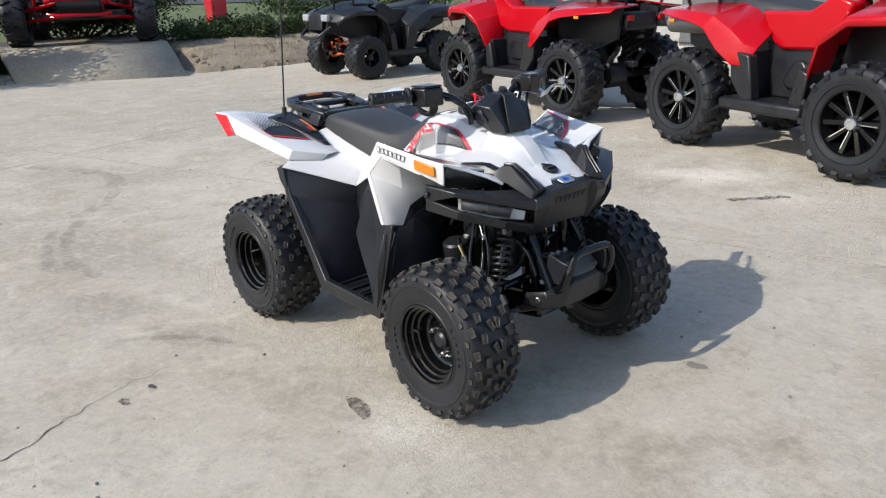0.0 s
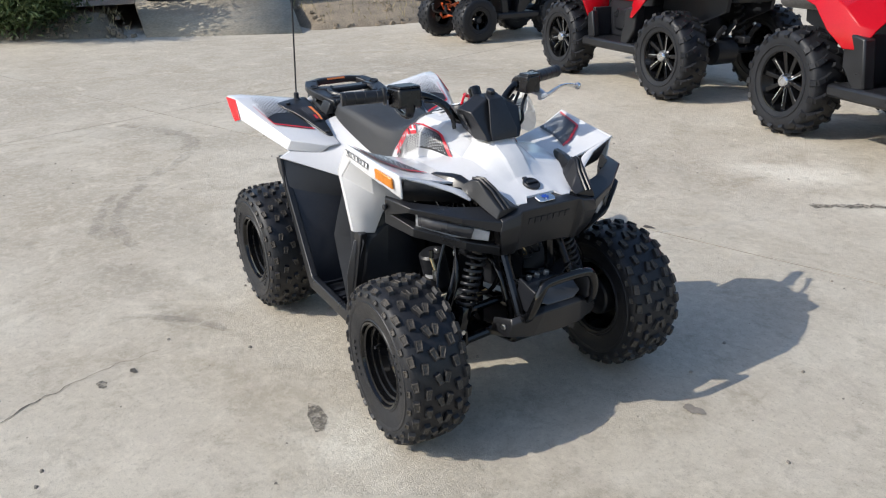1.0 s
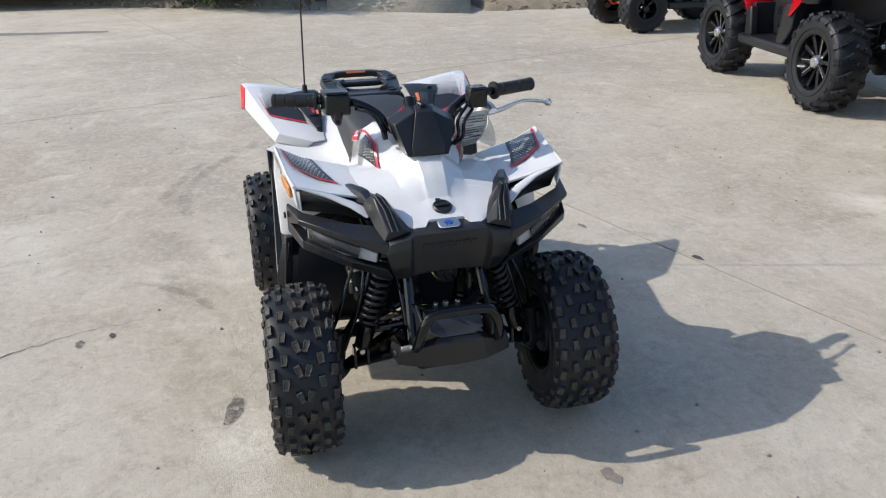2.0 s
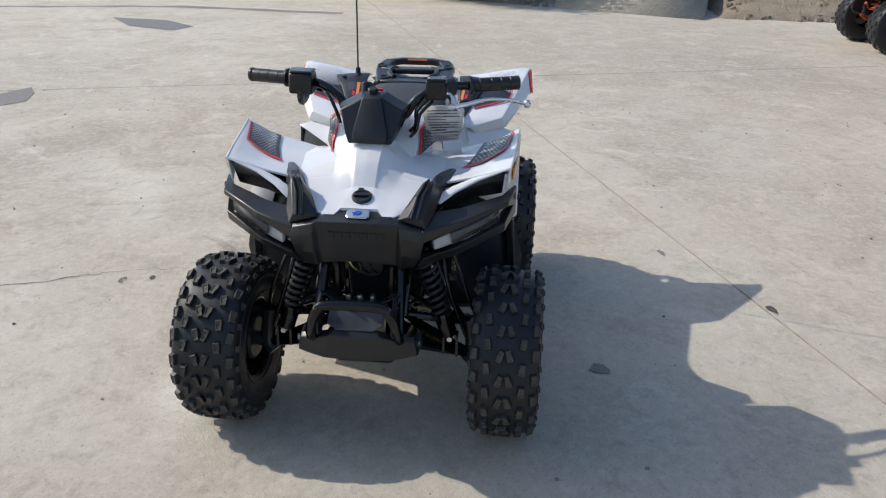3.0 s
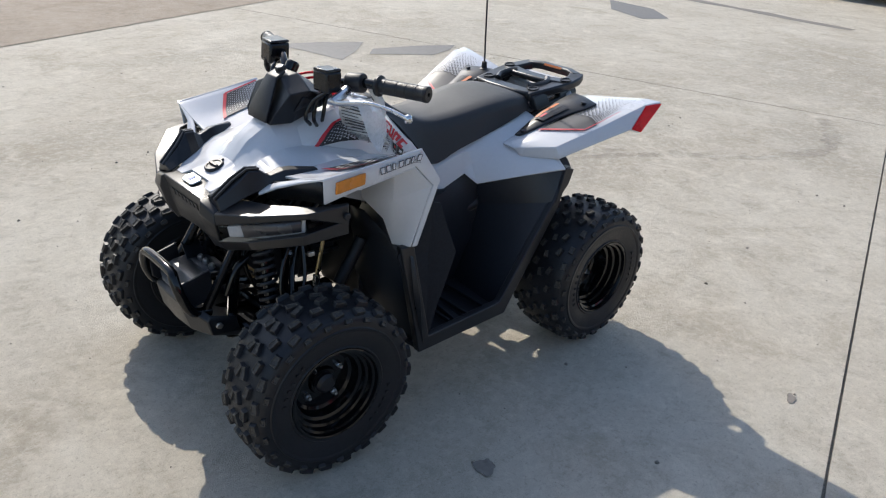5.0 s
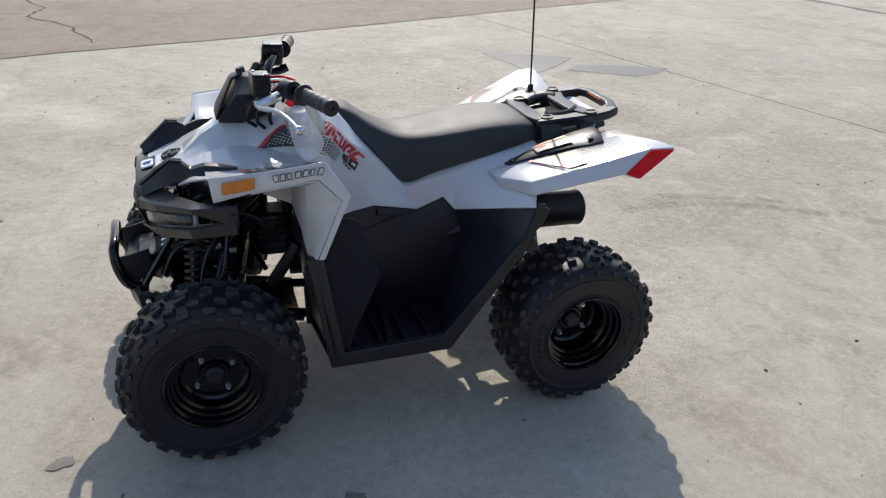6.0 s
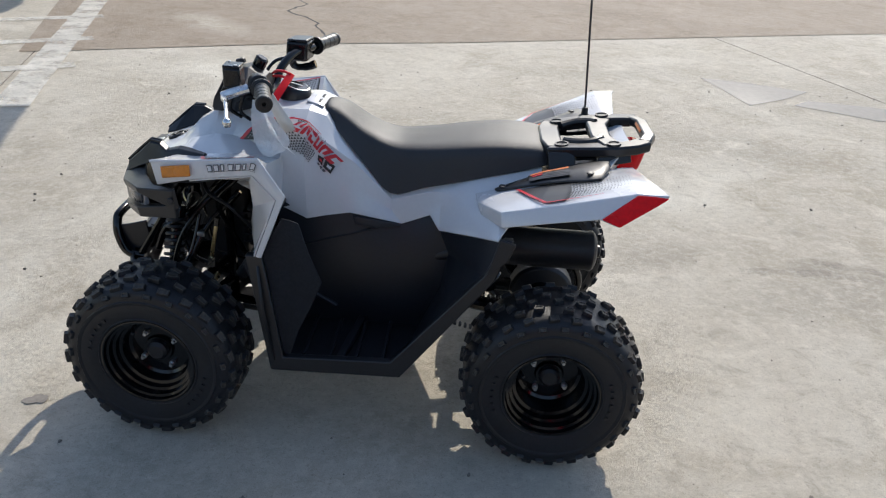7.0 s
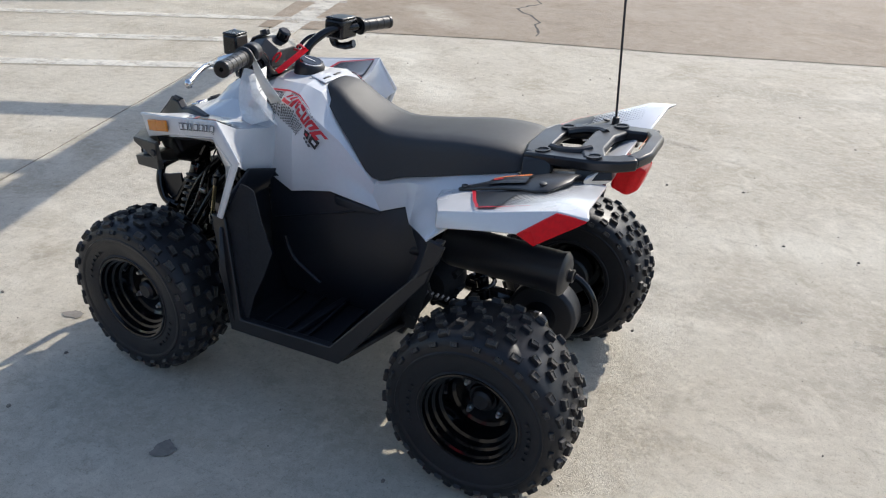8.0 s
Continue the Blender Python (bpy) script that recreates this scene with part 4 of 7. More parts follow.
    for k, (x, y, z) in enumerate(rail):
        dx, dz = ((0.020, 0.0), (0.016, -0.022), (-0.012, -0.024), (-0.026, -0.010), (-0.02, 0.0))[k]
        if k < 3:
            x, z, dx, dz = x - 0.9 * dx, z - 0.7 * dz, 1.9 * dx, 1.7 * dz
        secs.append(flip([(x, y - 0.016, z), (x, y + 0.004, z), (x + dx, y + 0.004, z + dz), (x + dx, y - 0.016, z + dz)], s))
    part("rail", sheet(secs, loop=True, caps=True), GREYBLACK, well, "charcoal plastic nerf rail", bevel=0.003)
    for k in range(4):
        x = 0.105 - 0.062 * k
        part("foot_rib", box(x, s * 0.245, 0.205, 0.007, 0.17, 0.010), BLACK, well, bevel=0.001)
    part("foot_peg", prism(flip([(0.0341, 0.349, 0.1964), (0.0049, 0.1376, 0.1959), (-0.02, 0.1376, 0.1954), (0.0117, 0.349, 0.196)], s), flip([(0.0312, 0.349, 0.2093), (0.0019, 0.1376, 0.2087), (-0.016, 0.1376, 0.2084), (0.0137, 0.349, 0.2089)], s)), BLACK, well, bevel=0.002)

# engine, swing arm, axle, muffler
eng = box(0.0195, 0, 0.2825, 0.26, 0.20, 0.20)
box(-0.05, 0, 0.4002, 0.16, 0.15, 0.10, bm=eng)
lathe([(-0.115, 0.05), (-0.10, 0.075), (0.10, 0.075), (0.115, 0.05)], 20, Matrix.Translation((-0.1, 0, 0.2505)), eng)
part("engine", eng, BLACK, bike, "black engine under the tank", bevel=0.012)
part("airbox", box(0.3217, -0.07, 0.4567, 0.12, 0.10, 0.12), BLACK, bike, bevel=0.015)
part("bulkhead", prism([(0.310, -0.060, 0.300), (0.310, 0.060, 0.300), (0.400, 0.050, 0.310), (0.400, -0.050, 0.310)], [(0.295, -0.080, 0.560), (0.295, 0.080, 0.560), (0.430, 0.060, 0.540), (0.430, -0.060, 0.540)]), BLACK, bike, bevel=0.01)
part("steering_stem", rod((0.385, 0, 0.300), (0.300, 0, 0.640), 0.014, 10), GLOSS, bike)
part("horn", lathe([(0, 0.030), (0.010, 0.032), (0.018, 0.026), (0.018, 0.0005)], 20, Matrix.Translation((0.452, 0.015, 0.430)) @ Matrix.Rotation(radians(90), 4, "Y"), axis="z"), GREYBLACK, bike)
for s in SIDES:
    fit_a, fit_b = (0.336, s * 0.200, 0.462 if s > 0 else 0.405), (0.354, s * 0.200, 0.378)
    part("brake_fitting", rod(fit_a, fit_b, 0.0048, 8), BRASSY, bike, "yellow zinc plated threaded rod")
    part("link_end", rod(fit_b, (0.357, s * 0.200, 0.352), 0.0085, 8), STEEL, bike)
    part("link_end", rod(fit_a, (0.332, s * 0.198, fit_a[2] + 0.020), 0.0065, 8), GLOSS, bike)
    part("frame_stay", tube(flip([(0.530, 0.100, 0.338), (0.500, 0.102, 0.400), (0.438, 0.100, 0.440), (0.330, 0.105, 0.560)], s), 0.009, 8, 3), GLOSS, bike, sharp=60)
    part("hose", tube(flip([(0.250, 0.130, 0.600), (0.300, 0.165, 0.560), (0.345, 0.150, 0.500), (0.330, 0.120, 0.420), (0.290, 0.110, 0.330)], s), 0.006, 8, 5), GLOSS, bike, sharp=60)
    part("hose", tube(flip([(0.400, 0.090, 0.540), (0.370, 0.140, 0.520), (0.310, 0.170, 0.500), (0.260, 0.160, 0.440)], s), 0.0045, 8, 5), BLACK, bike, sharp=60)
    part("brake_hose", tube(flip([(0.380, 0.180, 0.480), (0.395, 0.215, 0.400), (0.420, 0.240, 0.340), (0.400, 0.262, 0.270), (0.425, 0.270, 0.230)], s), 0.0045, 8, 5), GLOSS, bike, sharp=60)
    part("cable_clip", box(0.372, s * 0.205, 0.440, 0.016, 0.010, 0.012), STEEL, bike, bevel=0.002)
    for k, pts in enumerate(([(0.300, 0.12, 0.520), (0.380, 0.150, 0.430), (0.420, 0.200, 0.330), (0.425, 0.245, 0.260)], [(0.310, 0.11, 0.560), (0.400, 0.165, 0.470), (0.445, 0.195, 0.370), (0.440, 0.240, 0.240)], [(0.440, 0.060, 0.470), (0.470, 0.075, 0.400), (0.450, 0.095, 0.330), (0.380, 0.110, 0.300)])):
        part("hose", tube(flip(pts, s), 0.0055 if k else 0.0075, 8, 5), GLOSS, bike, sharp=60)
    part("hose_clip", bolt((0.402, s * 0.165, 0.432), (0.4, s * 0.6, 0.5), 0.008, 0.012), STEEL, bike)
    part("tie_rod_end", rod((0.378, s * 0.222, 0.2605), (0.374, s * 0.256, 0.253), 0.010, 8), STEEL, bike)
part("intake_hose", rod((0.220, 0.190, 0.432), (0.286, 0.190, 0.330), 0.0155, 14), RUBBER, bike, "dull black rubber hose")
part("engine_head", box(0.262, 0.045, 0.412, 0.075, 0.090, 0.115), GREYBLACK, bike, bevel=0.012)
for k in range(5):
    part("cooling_fin", box(0.262, 0.045, 0.372 + 0.020 * k, 0.088, 0.102, 0.005), BLACK, bike, bevel=0.001)
for k in range(3):
    part("wire", tube([(0.480, -0.040 + 0.02 * k, 0.490), (0.500, -0.030 + 0.022 * k, 0.452), (0.490, -0.010 + 0.02 * k, 0.425), (0.455, 0.0 + 0.015 * k, 0.410)], 0.0022, 6, 4), (BRASSY, GLOSS, GLOSS)[k], bike, sharp=60)
part("canister", lathe([(0, 0.036), (0.09, 0.036), (0.096, 0.030), (0.096, 0.0005)], 20, Matrix.Translation((0.285, -0.150, 0.305)) @ Matrix.Rotation(radians(12), 4, "X"), axis="z"), BLACK, bike, "black canister with a small label")
cm = Matrix.Translation((0.285, -0.150, 0.305)) @ Matrix.Rotation(radians(12), 4, "X")
part("canister_label", sheet([[tuple(cm @ Vector((0.0368 * math.cos(t), 0.0368 * math.sin(t), z))) for z in (0.033, 0.045)] for t in [radians(-80 + 7 * k) for k in range(7)]]), FILMGREY, bike)
sw = tube([(-0.14, 0.0541, 0.2498), (-0.3, 0.059, 0.2221), (-0.47, 0.0688, 0.210)], 0.019, 10)
tube([(-0.14, -0.0541, 0.2498), (-0.3, -0.059, 0.2221), (-0.47, -0.0688, 0.210)], 0.019, 10, bm=sw)
rod((-0.3, 0.059, 0.2221), (-0.3, -0.059, 0.2221), 0.019, 10, sw)
lathe([(-0.10, 0.035), (-0.09, 0.042), (0.09, 0.042), (0.10, 0.035)], 20, Matrix.Translation((-0.47, 0, 0.210)), sw)
part("swing_arm", sw, GLOSS, bike)
part("rear_axle", rod((-0.472, -0.3244, 0.210), (-0.472, 0.3244, 0.210), 0.016, 12), GLOSS, bike)
part("sprocket", lathe([(-0.004, 0.075), (0.004, 0.075), (0.004, 0.03), (-0.004, 0.03)], 28, Matrix.Translation((-0.47, 0.1278, 0.210)), closed=True), STEEL, bike)
for z0, z1 in ((0.225, 0.150), (0.290, 0.282)):
    ch = bmesh.new()
    for k in range(26):
        f = k / 25
        rod((-0.134 - 0.34 * f, 0.124, z0 + (z1 - z0) * f), (-0.134 - 0.34 * f, 0.138, z0 + (z1 - z0) * f), 0.0042, 6, ch)
    part("chain", ch, CHAINST, bike, "steel roller chain")
part("brake_drum", lathe([(-0.100, 0.040), (-0.096, 0.082), (-0.086, 0.088), (-0.040, 0.088), (-0.030, 0.080), (-0.026, 0.030)], 36, Matrix.Translation((-0.472, 0, 0.210))), BLACK, bike, "black rear brake drum on the axle", bevel=0.002)
gear = lathe([(-0.030, 0.030), (-0.010, 0.058), (0.030, 0.066), (0.060, 0.060), (0.085, 0.040), (0.092, 0.0005)], 24, Matrix.Translation((-0.215, 0, 0.280)))
for k in range(5):
    t = radians(150 + 40 * k)
    rod((-0.215 + 0.062 * math.cos(t), 0.020, 0.280 + 0.062 * math.sin(t)), (-0.215 + 0.062 * math.cos(t), 0.062, 0.280 + 0.062 * math.sin(t)), 0.009, 8, gear)
part("gear_case", gear, CHARCOAL, bike, "dark cast gear case behind the engine", sharp=40)
for s in SIDES:
    part("rear_strut", rod((-0.275, s * 0.125, 0.460), (-0.190, s * 0.115, 0.310), 0.013, 12), GLOSS, bike, "black steel strut")
    part("frame_bracket", side_prism([(-0.090, 0.150), (-0.100, 0.270), (-0.215, 0.345), (-0.240, 0.270), (-0.165, 0.140)], s * 0.112, s * 0.126), BLACK, bike, bevel=0.004)
    part("bracket_bolt", bolt((-0.150, s * 0.126, 0.200), (0, s, 0), 0.009, 0.007), STEEL, bike)
part("rear_shock", rod((-0.33, 0, 0.2365), (-0.27, 0, 0.5252), 0.016, 12), GLOSS, bike)
part("rear_spring", coil((-0.325, 0, 0.2663), (-0.275, 0, 0.4954), 0.030, 0.006, 7), GLOSS, bike, sharp=60)
mf = lathe([(-0.275, 0.030), (-0.286, 0.043), (-0.300, 0.0475), (-0.548, 0.0475), (-0.551, 0.0490), (-0.558, 0.0490), (-0.563, 0.044), (-0.568, 0.034), (-0.568, 0.0005)], 36, Matrix.Translation((0, 0.1440, 0.4420)), axis="x")
muf = part("muffler", mf, BLACK, bike, "matte black muffler can")
part("tail_pipe", lathe([(-0.566, 0.015), (-0.578, 0.015), (-0.580, 0.011), (-0.572, 0.010)], 16, Matrix.Translation((0, 0.1400, 0.4400)), axis="x"), GREYBLACK, muf)
part("exhaust_pipe", tube([(-0.292, 0.1474, 0.4455), (-0.25, 0.1376, 0.4165), (-0.16, 0.118, 0.3784), (-0.08, 0.0983, 0.3402)], 0.017, 12, 5), GREYBLACK, bike, sharp=60)
part("tail_bar", tube([(-0.490, -0.125, 0.305), (-0.550, -0.125, 0.275), (-0.584, -0.125, 0.215), (-0.565, -0.125, 0.145), (-0.500, -0.125, 0.115)], 0.0105, 10, 4), GLOSS, bike, "curved black steel guard bar", sharp=60)
part("under_tray", sheet([[(-0.26, 0.118, 0.5056), (-0.26, -0.118, 0.5056)], [(-0.44, 0.1573, 0.5718), (-0.44, -0.1573, 0.5718)], [(-0.585, 0.1200, 0.620), (-0.585, -0.1200, 0.620)]]), BLACK, bike, solid=0.01, bevel=0.003)

# rear rack
def rack_bar(pts, w, h):
    """A flat moulded bar through points in plan, w wide, h deep."""
    rows = []
    p = [Vector(q) for q in pts]
    for i, a in enumerate(p):
        d = (p[min(i + 1, len(p) - 1)] - p[max(i - 1, 0)]).normalized()
        n = Vector((-d.y, d.x, 0)) * w / 2
        rows.append([a - n, a + n, a + n - Vector((0, 0, h)), a - n - Vector((0, 0, h))])
    return sheet([[tuple(v) for v in r] for r in rows], loop=True, caps=True)


rack = part("rear_rack", rack_bar([(-0.452, -0.096, 0.683), (-0.440, -0.05, 0.683), (-0.440, 0.05, 0.683), (-0.452, 0.096, 0.683)], 0.052, 0.020), GREYBLACK, bike, "charcoal moulded rear rack", bevel=0.005)
part("rack_bar", rack_bar([(-0.578, -0.110, 0.701), (-0.556, -0.05, 0.701), (-0.556, 0.05, 0.701), (-0.578, 0.110, 0.701)], 0.050, 0.018), GREYBLACK, rack, bevel=0.005)
rear_bar = part("rack_bar", rack_bar([(-0.648, -0.098, 0.712), (-0.666, -0.055, 0.715), (-0.666, 0.055, 0.715), (-0.648, 0.098, 0.712)], 0.030, 0.022), GREYBLACK, rack, bevel=0.005)
part("rack_label", prism([(-0.648, -0.034, 0.7095), (-0.648, 0.034, 0.7095), (-0.6505, 0.034, 0.7155), (-0.6505, -0.034, 0.7155)], [(-0.647, -0.034, 0.7102), (-0.647, 0.034, 0.7102), (-0.6498, 0.034, 0.7162), (-0.6498, -0.034, 0.7162)]), ORANGEFILM, rear_bar, "orange warning label")
for s in SIDES:
    part("rack_rail", rack_bar(flip([(-0.430, 0.090, 0.681), (-0.470, 0.098, 0.687), (-0.530, 0.108, 0.695), (-0.585, 0.114, 0.702), (-0.625, 0.106, 0.707), (-0.655, 0.092, 0.713)], s), 0.044, 0.024), GREYBLACK, rack, bevel=0.005)
    part("rack_rib", tube(flip([(-0.470, 0.060, 0.685), (-0.500, 0.078, 0.69), (-0.535, 0.078, 0.695), (-0.556, 0.060, 0.699)], s), 0.009, 8, 3), GREYBLACK, rack)
    walls = ([(-0.430, 0.673), (-0.434, 0.635), (-0.496, 0.643), (-0.490, 0.681)], [(-0.548, 0.688), (-0.542, 0.648), (-0.622, 0.665), (-0.615, 0.697)], [(-0.490, 0.653), (-0.490, 0.641), (-0.545, 0.649), (-0.545, 0.661)])
    for k, w in enumerate(walls):
        bm = prism([(x, s * (0.116 + 0.40 * max(0, 0.69 - zz)), zz) for x, zz in w], [(x, s * (0.092 + 0.40 * max(0, 0.69 - zz)), zz) for x, zz in w])
        part("rack_foot", bm, GREYBLACK, rack, bevel=0.003)
    for x, y, zz in ((-0.462, 0.090, 0.6855), (-0.577, 0.114, 0.7025)):
        part("rack_bolt", lathe([(-0.002, 0.0165), (0.0035, 0.0165), (0.0035, 0.0125), (0.0008, 0.0115), (0.0008, 0.0005)], 20, Matrix.Translation((x, s * y, zz)) @ Matrix.Rotation(radians(7), 4, "Y"), axis="z"), BLACK, rack)
    # side plate with the warning label
    plate = [[(-0.312, 0.168, 0.596), (-0.312, 0.178, 0.598), (-0.318, 0.188, 0.600)], [(-0.42, 0.157, 0.640), (-0.42, 0.190, 0.643), (-0.42, 0.222, 0.638)],
             [(-0.469, 0.157, 0.655), (-0.469, 0.198, 0.659), (-0.469, 0.238, 0.653)], [(-0.502, 0.157, 0.666), (-0.502, 0.205, 0.669), (-0.500, 0.256, 0.663)],
             [(-0.540, 0.156, 0.674), (-0.540, 0.205, 0.678), (-0.534, 0.268, 0.675)], [(-0.567, 0.155, 0.678), (-0.562, 0.175, 0.679), (-0.562, 0.200, 0.678)]]
    pl = part("side_plate", sheet(flip_rows(plate, s)), GREYBLACK, bike, "charcoal plate beside the rack with a warning label", bevel=0.003, solid=0.006)
    for p in ((-0.330, 0.1820, 0.6055), (-0.514, 0.236, 0.6720)):
        part("plate_bolt", bolt((p[0], s * p[1], p[2]), (0, 0.1 * s, 1), 0.008, 0.004), BLACK, pl)
part("tail_lamp", sheet([[(-0.606, -0.046, 0.668), (-0.606, 0.046, 0.668), (-0.604, 0.046, 0.618), (-0.604, -0.046, 0.618)], [(-0.652, -0.046, 0.676), (-0.652, 0.046, 0.676), (-0.640, 0.046, 0.606), (-0.640, -0.046, 0.606)],
                         [(-0.672, -0.034, 0.664), (-0.672, 0.034, 0.664), (-0.660, 0.034, 0.618), (-0.660, -0.034, 0.618)]], loop=True, caps=True), LAMPRED, bike, "red tail lamp", bevel=0.006, sharp=20)
part("tail_cover", sheet([[(-0.57, -0.1573, 0.6650), (-0.57, 0.1573, 0.6650), (-0.57, 0.118, 0.6200), (-0.57, -0.118, 0.6200)], [(-0.625, -0.0737, 0.694), (-0.625, 0.0737, 0.694), (-0.610, 0.064, 0.640), (-0.610, -0.064, 0.640)]], loop=True, caps=True), WHITE, bike, bevel=0.004)

# whip aerial
ant = part("whip_aerial", rod((-0.545, -0.194, 0.690), (-0.450, -0.170, 1.92), 0.0028, 8), BLACK, bike, "thin black fibreglass whip")
part("aerial_base", lathe([(0, 0.016), (0.012, 0.015), (0.016, 0.009), (0.034, 0.008), (0.036, 0.004)], 16, Matrix.Translation((-0.545, -0.194, 0.664)), axis="z"), BLACK, ant)


# ---- films and labels on the bike ----
def on_skin(rows, r, c, off=0.003):
    """A point on a skin of rows at a fractional row and column, lifted off it."""
    i, j = min(int(r), len(rows) - 2), min(int(c), len(rows[0]) - 2)
    u, v = r - i, c - j
    a, b, d, e = (Vector(rows[i + m][j + n]) for m, n in ((0, 0), (0, 1), (1, 0), (1, 1)))
    n = (b - a).cross(d - a)
    n = (n if n.z + n.y * 0.6 > 0 else -n).normalized()
    return a * (1 - u) * (1 - v) + b * (1 - u) * v + d * u * (1 - v) + e * u * v + n * off


def film(name, rows, corners, mat, s, parent, off=0.003, label="", split=6):
    """A thin film over the skin between four fractional (row, column) corners."""
    (a, b, c, d) = corners
    grid = []
    for i in range(split + 1):
        f = i / split
        l, r = [a[k] + (d[k] - a[k]) * f for k in (0, 1)], [b[k] + (c[k] - b[k]) * f for k in (0, 1)]
        row = [on_skin(rows, l[0] + (r[0] - l[0]) * g / split, l[1] + (r[1] - l[1]) * g / split, off) for g in range(split + 1)]
        grid.append([(p.x, s * p.y, p.z) for p in row])
    return part(name, sheet(grid), mat, parent, label)


def speckle(rows, corners, nu, nv, mat, s, parent, off=0.0038, fade=True, shrink=False, big=0.42):
    """Rows of small triangles in a field between four corners, growing towards one end."""
    (a, b, c, d) = corners
    bm = bmesh.new()
    for i in range(nu):
        for j in range(nv):
            f, g = (i + 0.5) / nu, (j + 0.5 + 0.5 * (i % 2)) / (nv + 0.5)
            size = big * (1.05 - 0.75 * f if shrink else 0.45 + 0.75 * f if fade else 1)
            tri = []
            for df, dg in ((-size, 0.0), (size, -size), (size, size)):
                ff, gg = f + df / nu, g + dg / nv
                l, r = [a[k] + (d[k] - a[k]) * ff for k in (0, 1)], [b[k] + (c[k] - b[k]) * ff for k in (0, 1)]
                p = on_skin(rows, l[0] + (r[0] - l[0]) * gg, l[1] + (r[1] - l[1]) * gg, off)
                tri.append(bm.verts.new((p.x, s * p.y, p.z)))
            bm.faces.new(tri)
    return part("film_pattern", bm, mat, parent)


for s in SIDES:
    # tops of the front fenders
    d = film("fender_film", hood, [(1.12, 5.80), (1.10, 4.80), (2.80, 4.58), (2.22, 5.62)], FILMBLACK, s, bike, 0.0035, "black honeycomb film with a red edge")
    speckle(hood, [(1.14, 5.78), (1.14, 4.86), (2.70, 4.66), (2.16, 5.60)], 15, 9, FILMGREY, s, d, 0.0045, shrink=True, big=0.62)
    film("red_edge", hood, [(2.20, 5.66), (2.78, 4.55), (2.90, 4.53), (2.33, 5.66)], REDTRIM, s, d, 0.0042)
    film("red_edge", hood, [(1.12, 5.86), (1.12, 5.80), (2.24, 5.62), (2.30, 5.68)], REDTRIM, s, d, 0.0046)
    # tank sides: dark wedge with a red edge, fading into dots, then the slanting red blocks
    d = film("tank_film", side, [(0.30, 2.27), (0.86, 1.70), (1.52, 1.66), (1.42, 2.40)], FILMBLACK, s, bike, 0.0035, "black honeycomb film with a red edge on the tank")
    speckle(side, [(0.46, 2.24), (0.88, 1.76), (1.50, 1.72), (1.41, 2.37)], 11, 8, FILMGREY, s, d, 0.0045, big=0.5)
    film("red_edge", side, [(0.18, 2.34), (0.80, 1.64), (0.92, 1.66), (0.34, 2.32)], REDTRIM, s, d, 0.0044)
    film("red_edge", side, [(0.82, 1.62), (0.84, 1.71), (1.74, 1.60), (1.70, 1.51)], REDTRIM, s, d, 0.0046)
    g = film("tank_stripe", side, [(1.69, 1.52), (1.73, 1.60), (2.90, 1.90), (2.88, 1.87)], REDTRIM, s, bike, 0.0036, "red and black graphic on the tank side")
    speckle(side, [(1.44, 2.40), (1.54, 1.72), (1.66, 1.74), (1.66, 2.52)], 2, 8, FILMBLACK, s, g, 0.0036, shrink=True)
    speckle(side, [(2.22, 2.78), (2.66, 2.44), (1.60, 2.05), (1.58, 2.50)], 13, 6, FILMBLACK, s, g, 0.0036, fade=False)
    speckle(side, [(3.40, 2.08), (3.34, 2.16), (1.80, 1.74), (1.80, 1.60)], 24, 3, FILMBLACK, s, g, 0.0036)
    band = [(1.82, 1.76), (3.70, 2.22), (3.28, 2.54), (1.58, 2.04)]

    def on_band(f, w, q=band):
        return tuple((q[0][k] + (q[1][k] - q[0][k]) * f) * (1 - w) + (q[3][k] + (q[2][k] - q[3][k]) * f) * w for k in (0, 1))
    for k in range(6):
        a, b = k / 6 + 0.012, (k + 1) / 6 - 0.012
        film("block_rim", side, [on_band(a, -0.06), on_band(b, -0.06), on_band(b, 1.06), on_band(a, 1.06)], WHITE, s, g, 0.0044, split=3)
        for f0, f1, w0, w1 in (((a, a + 0.05, 0, 1), (b - 0.05, b, 0, 1), (a, b, 0.72, 1)), ((a, a + 0.055, 0.25, 1), (a, b, 0, 0.28), (b - 0.055, b, 0, 0.8)), ((a, a + 0.06, 0, 1), (a, b, 0.70, 1), (a, b, 0, 0.25)))[k % 3]:
            film("red_block", side, [on_band(f0, w0), on_band(f1, w0), on_band(f1, w1), on_band(f0, w1)], REDTRIM, s, g, 0.0052, split=2)
    low = [(2.76, 2.45), (3.40, 2.52), (3.24, 2.82), (2.72, 2.60)]
    for a, b in ((0.0, 0.44), (0.52, 1.0)):
        film("black_block", side, [on_band(a, 0, low), on_band(b, 0, low), on_band(b, 1, low), on_band(a, 1, low)], FILMBLACK, s, g, 0.0046, split=3)
        film("block_core", side, [on_band(a + 0.15, 0.35, low), on_band(b - 0.1, 0.35, low), on_band(b - 0.1, 0.68, low), on_band(a + 0.15, 0.68, low)], REDTRIM if a == 0 else WHITE, s, g, 0.0054, split=2)
    for k in range(3):
        r0, c0 = 2.68 + 0.125 * k, 2.68 + 0.060 * k
        film("small_block", side, [(r0, c0), (r0 + 0.10, c0 - 0.03), (r0 + 0.16, c0 + 0.02), (r0 + 0.06, c0 + 0.06)], INK, s, g, 0.0046, split=2)
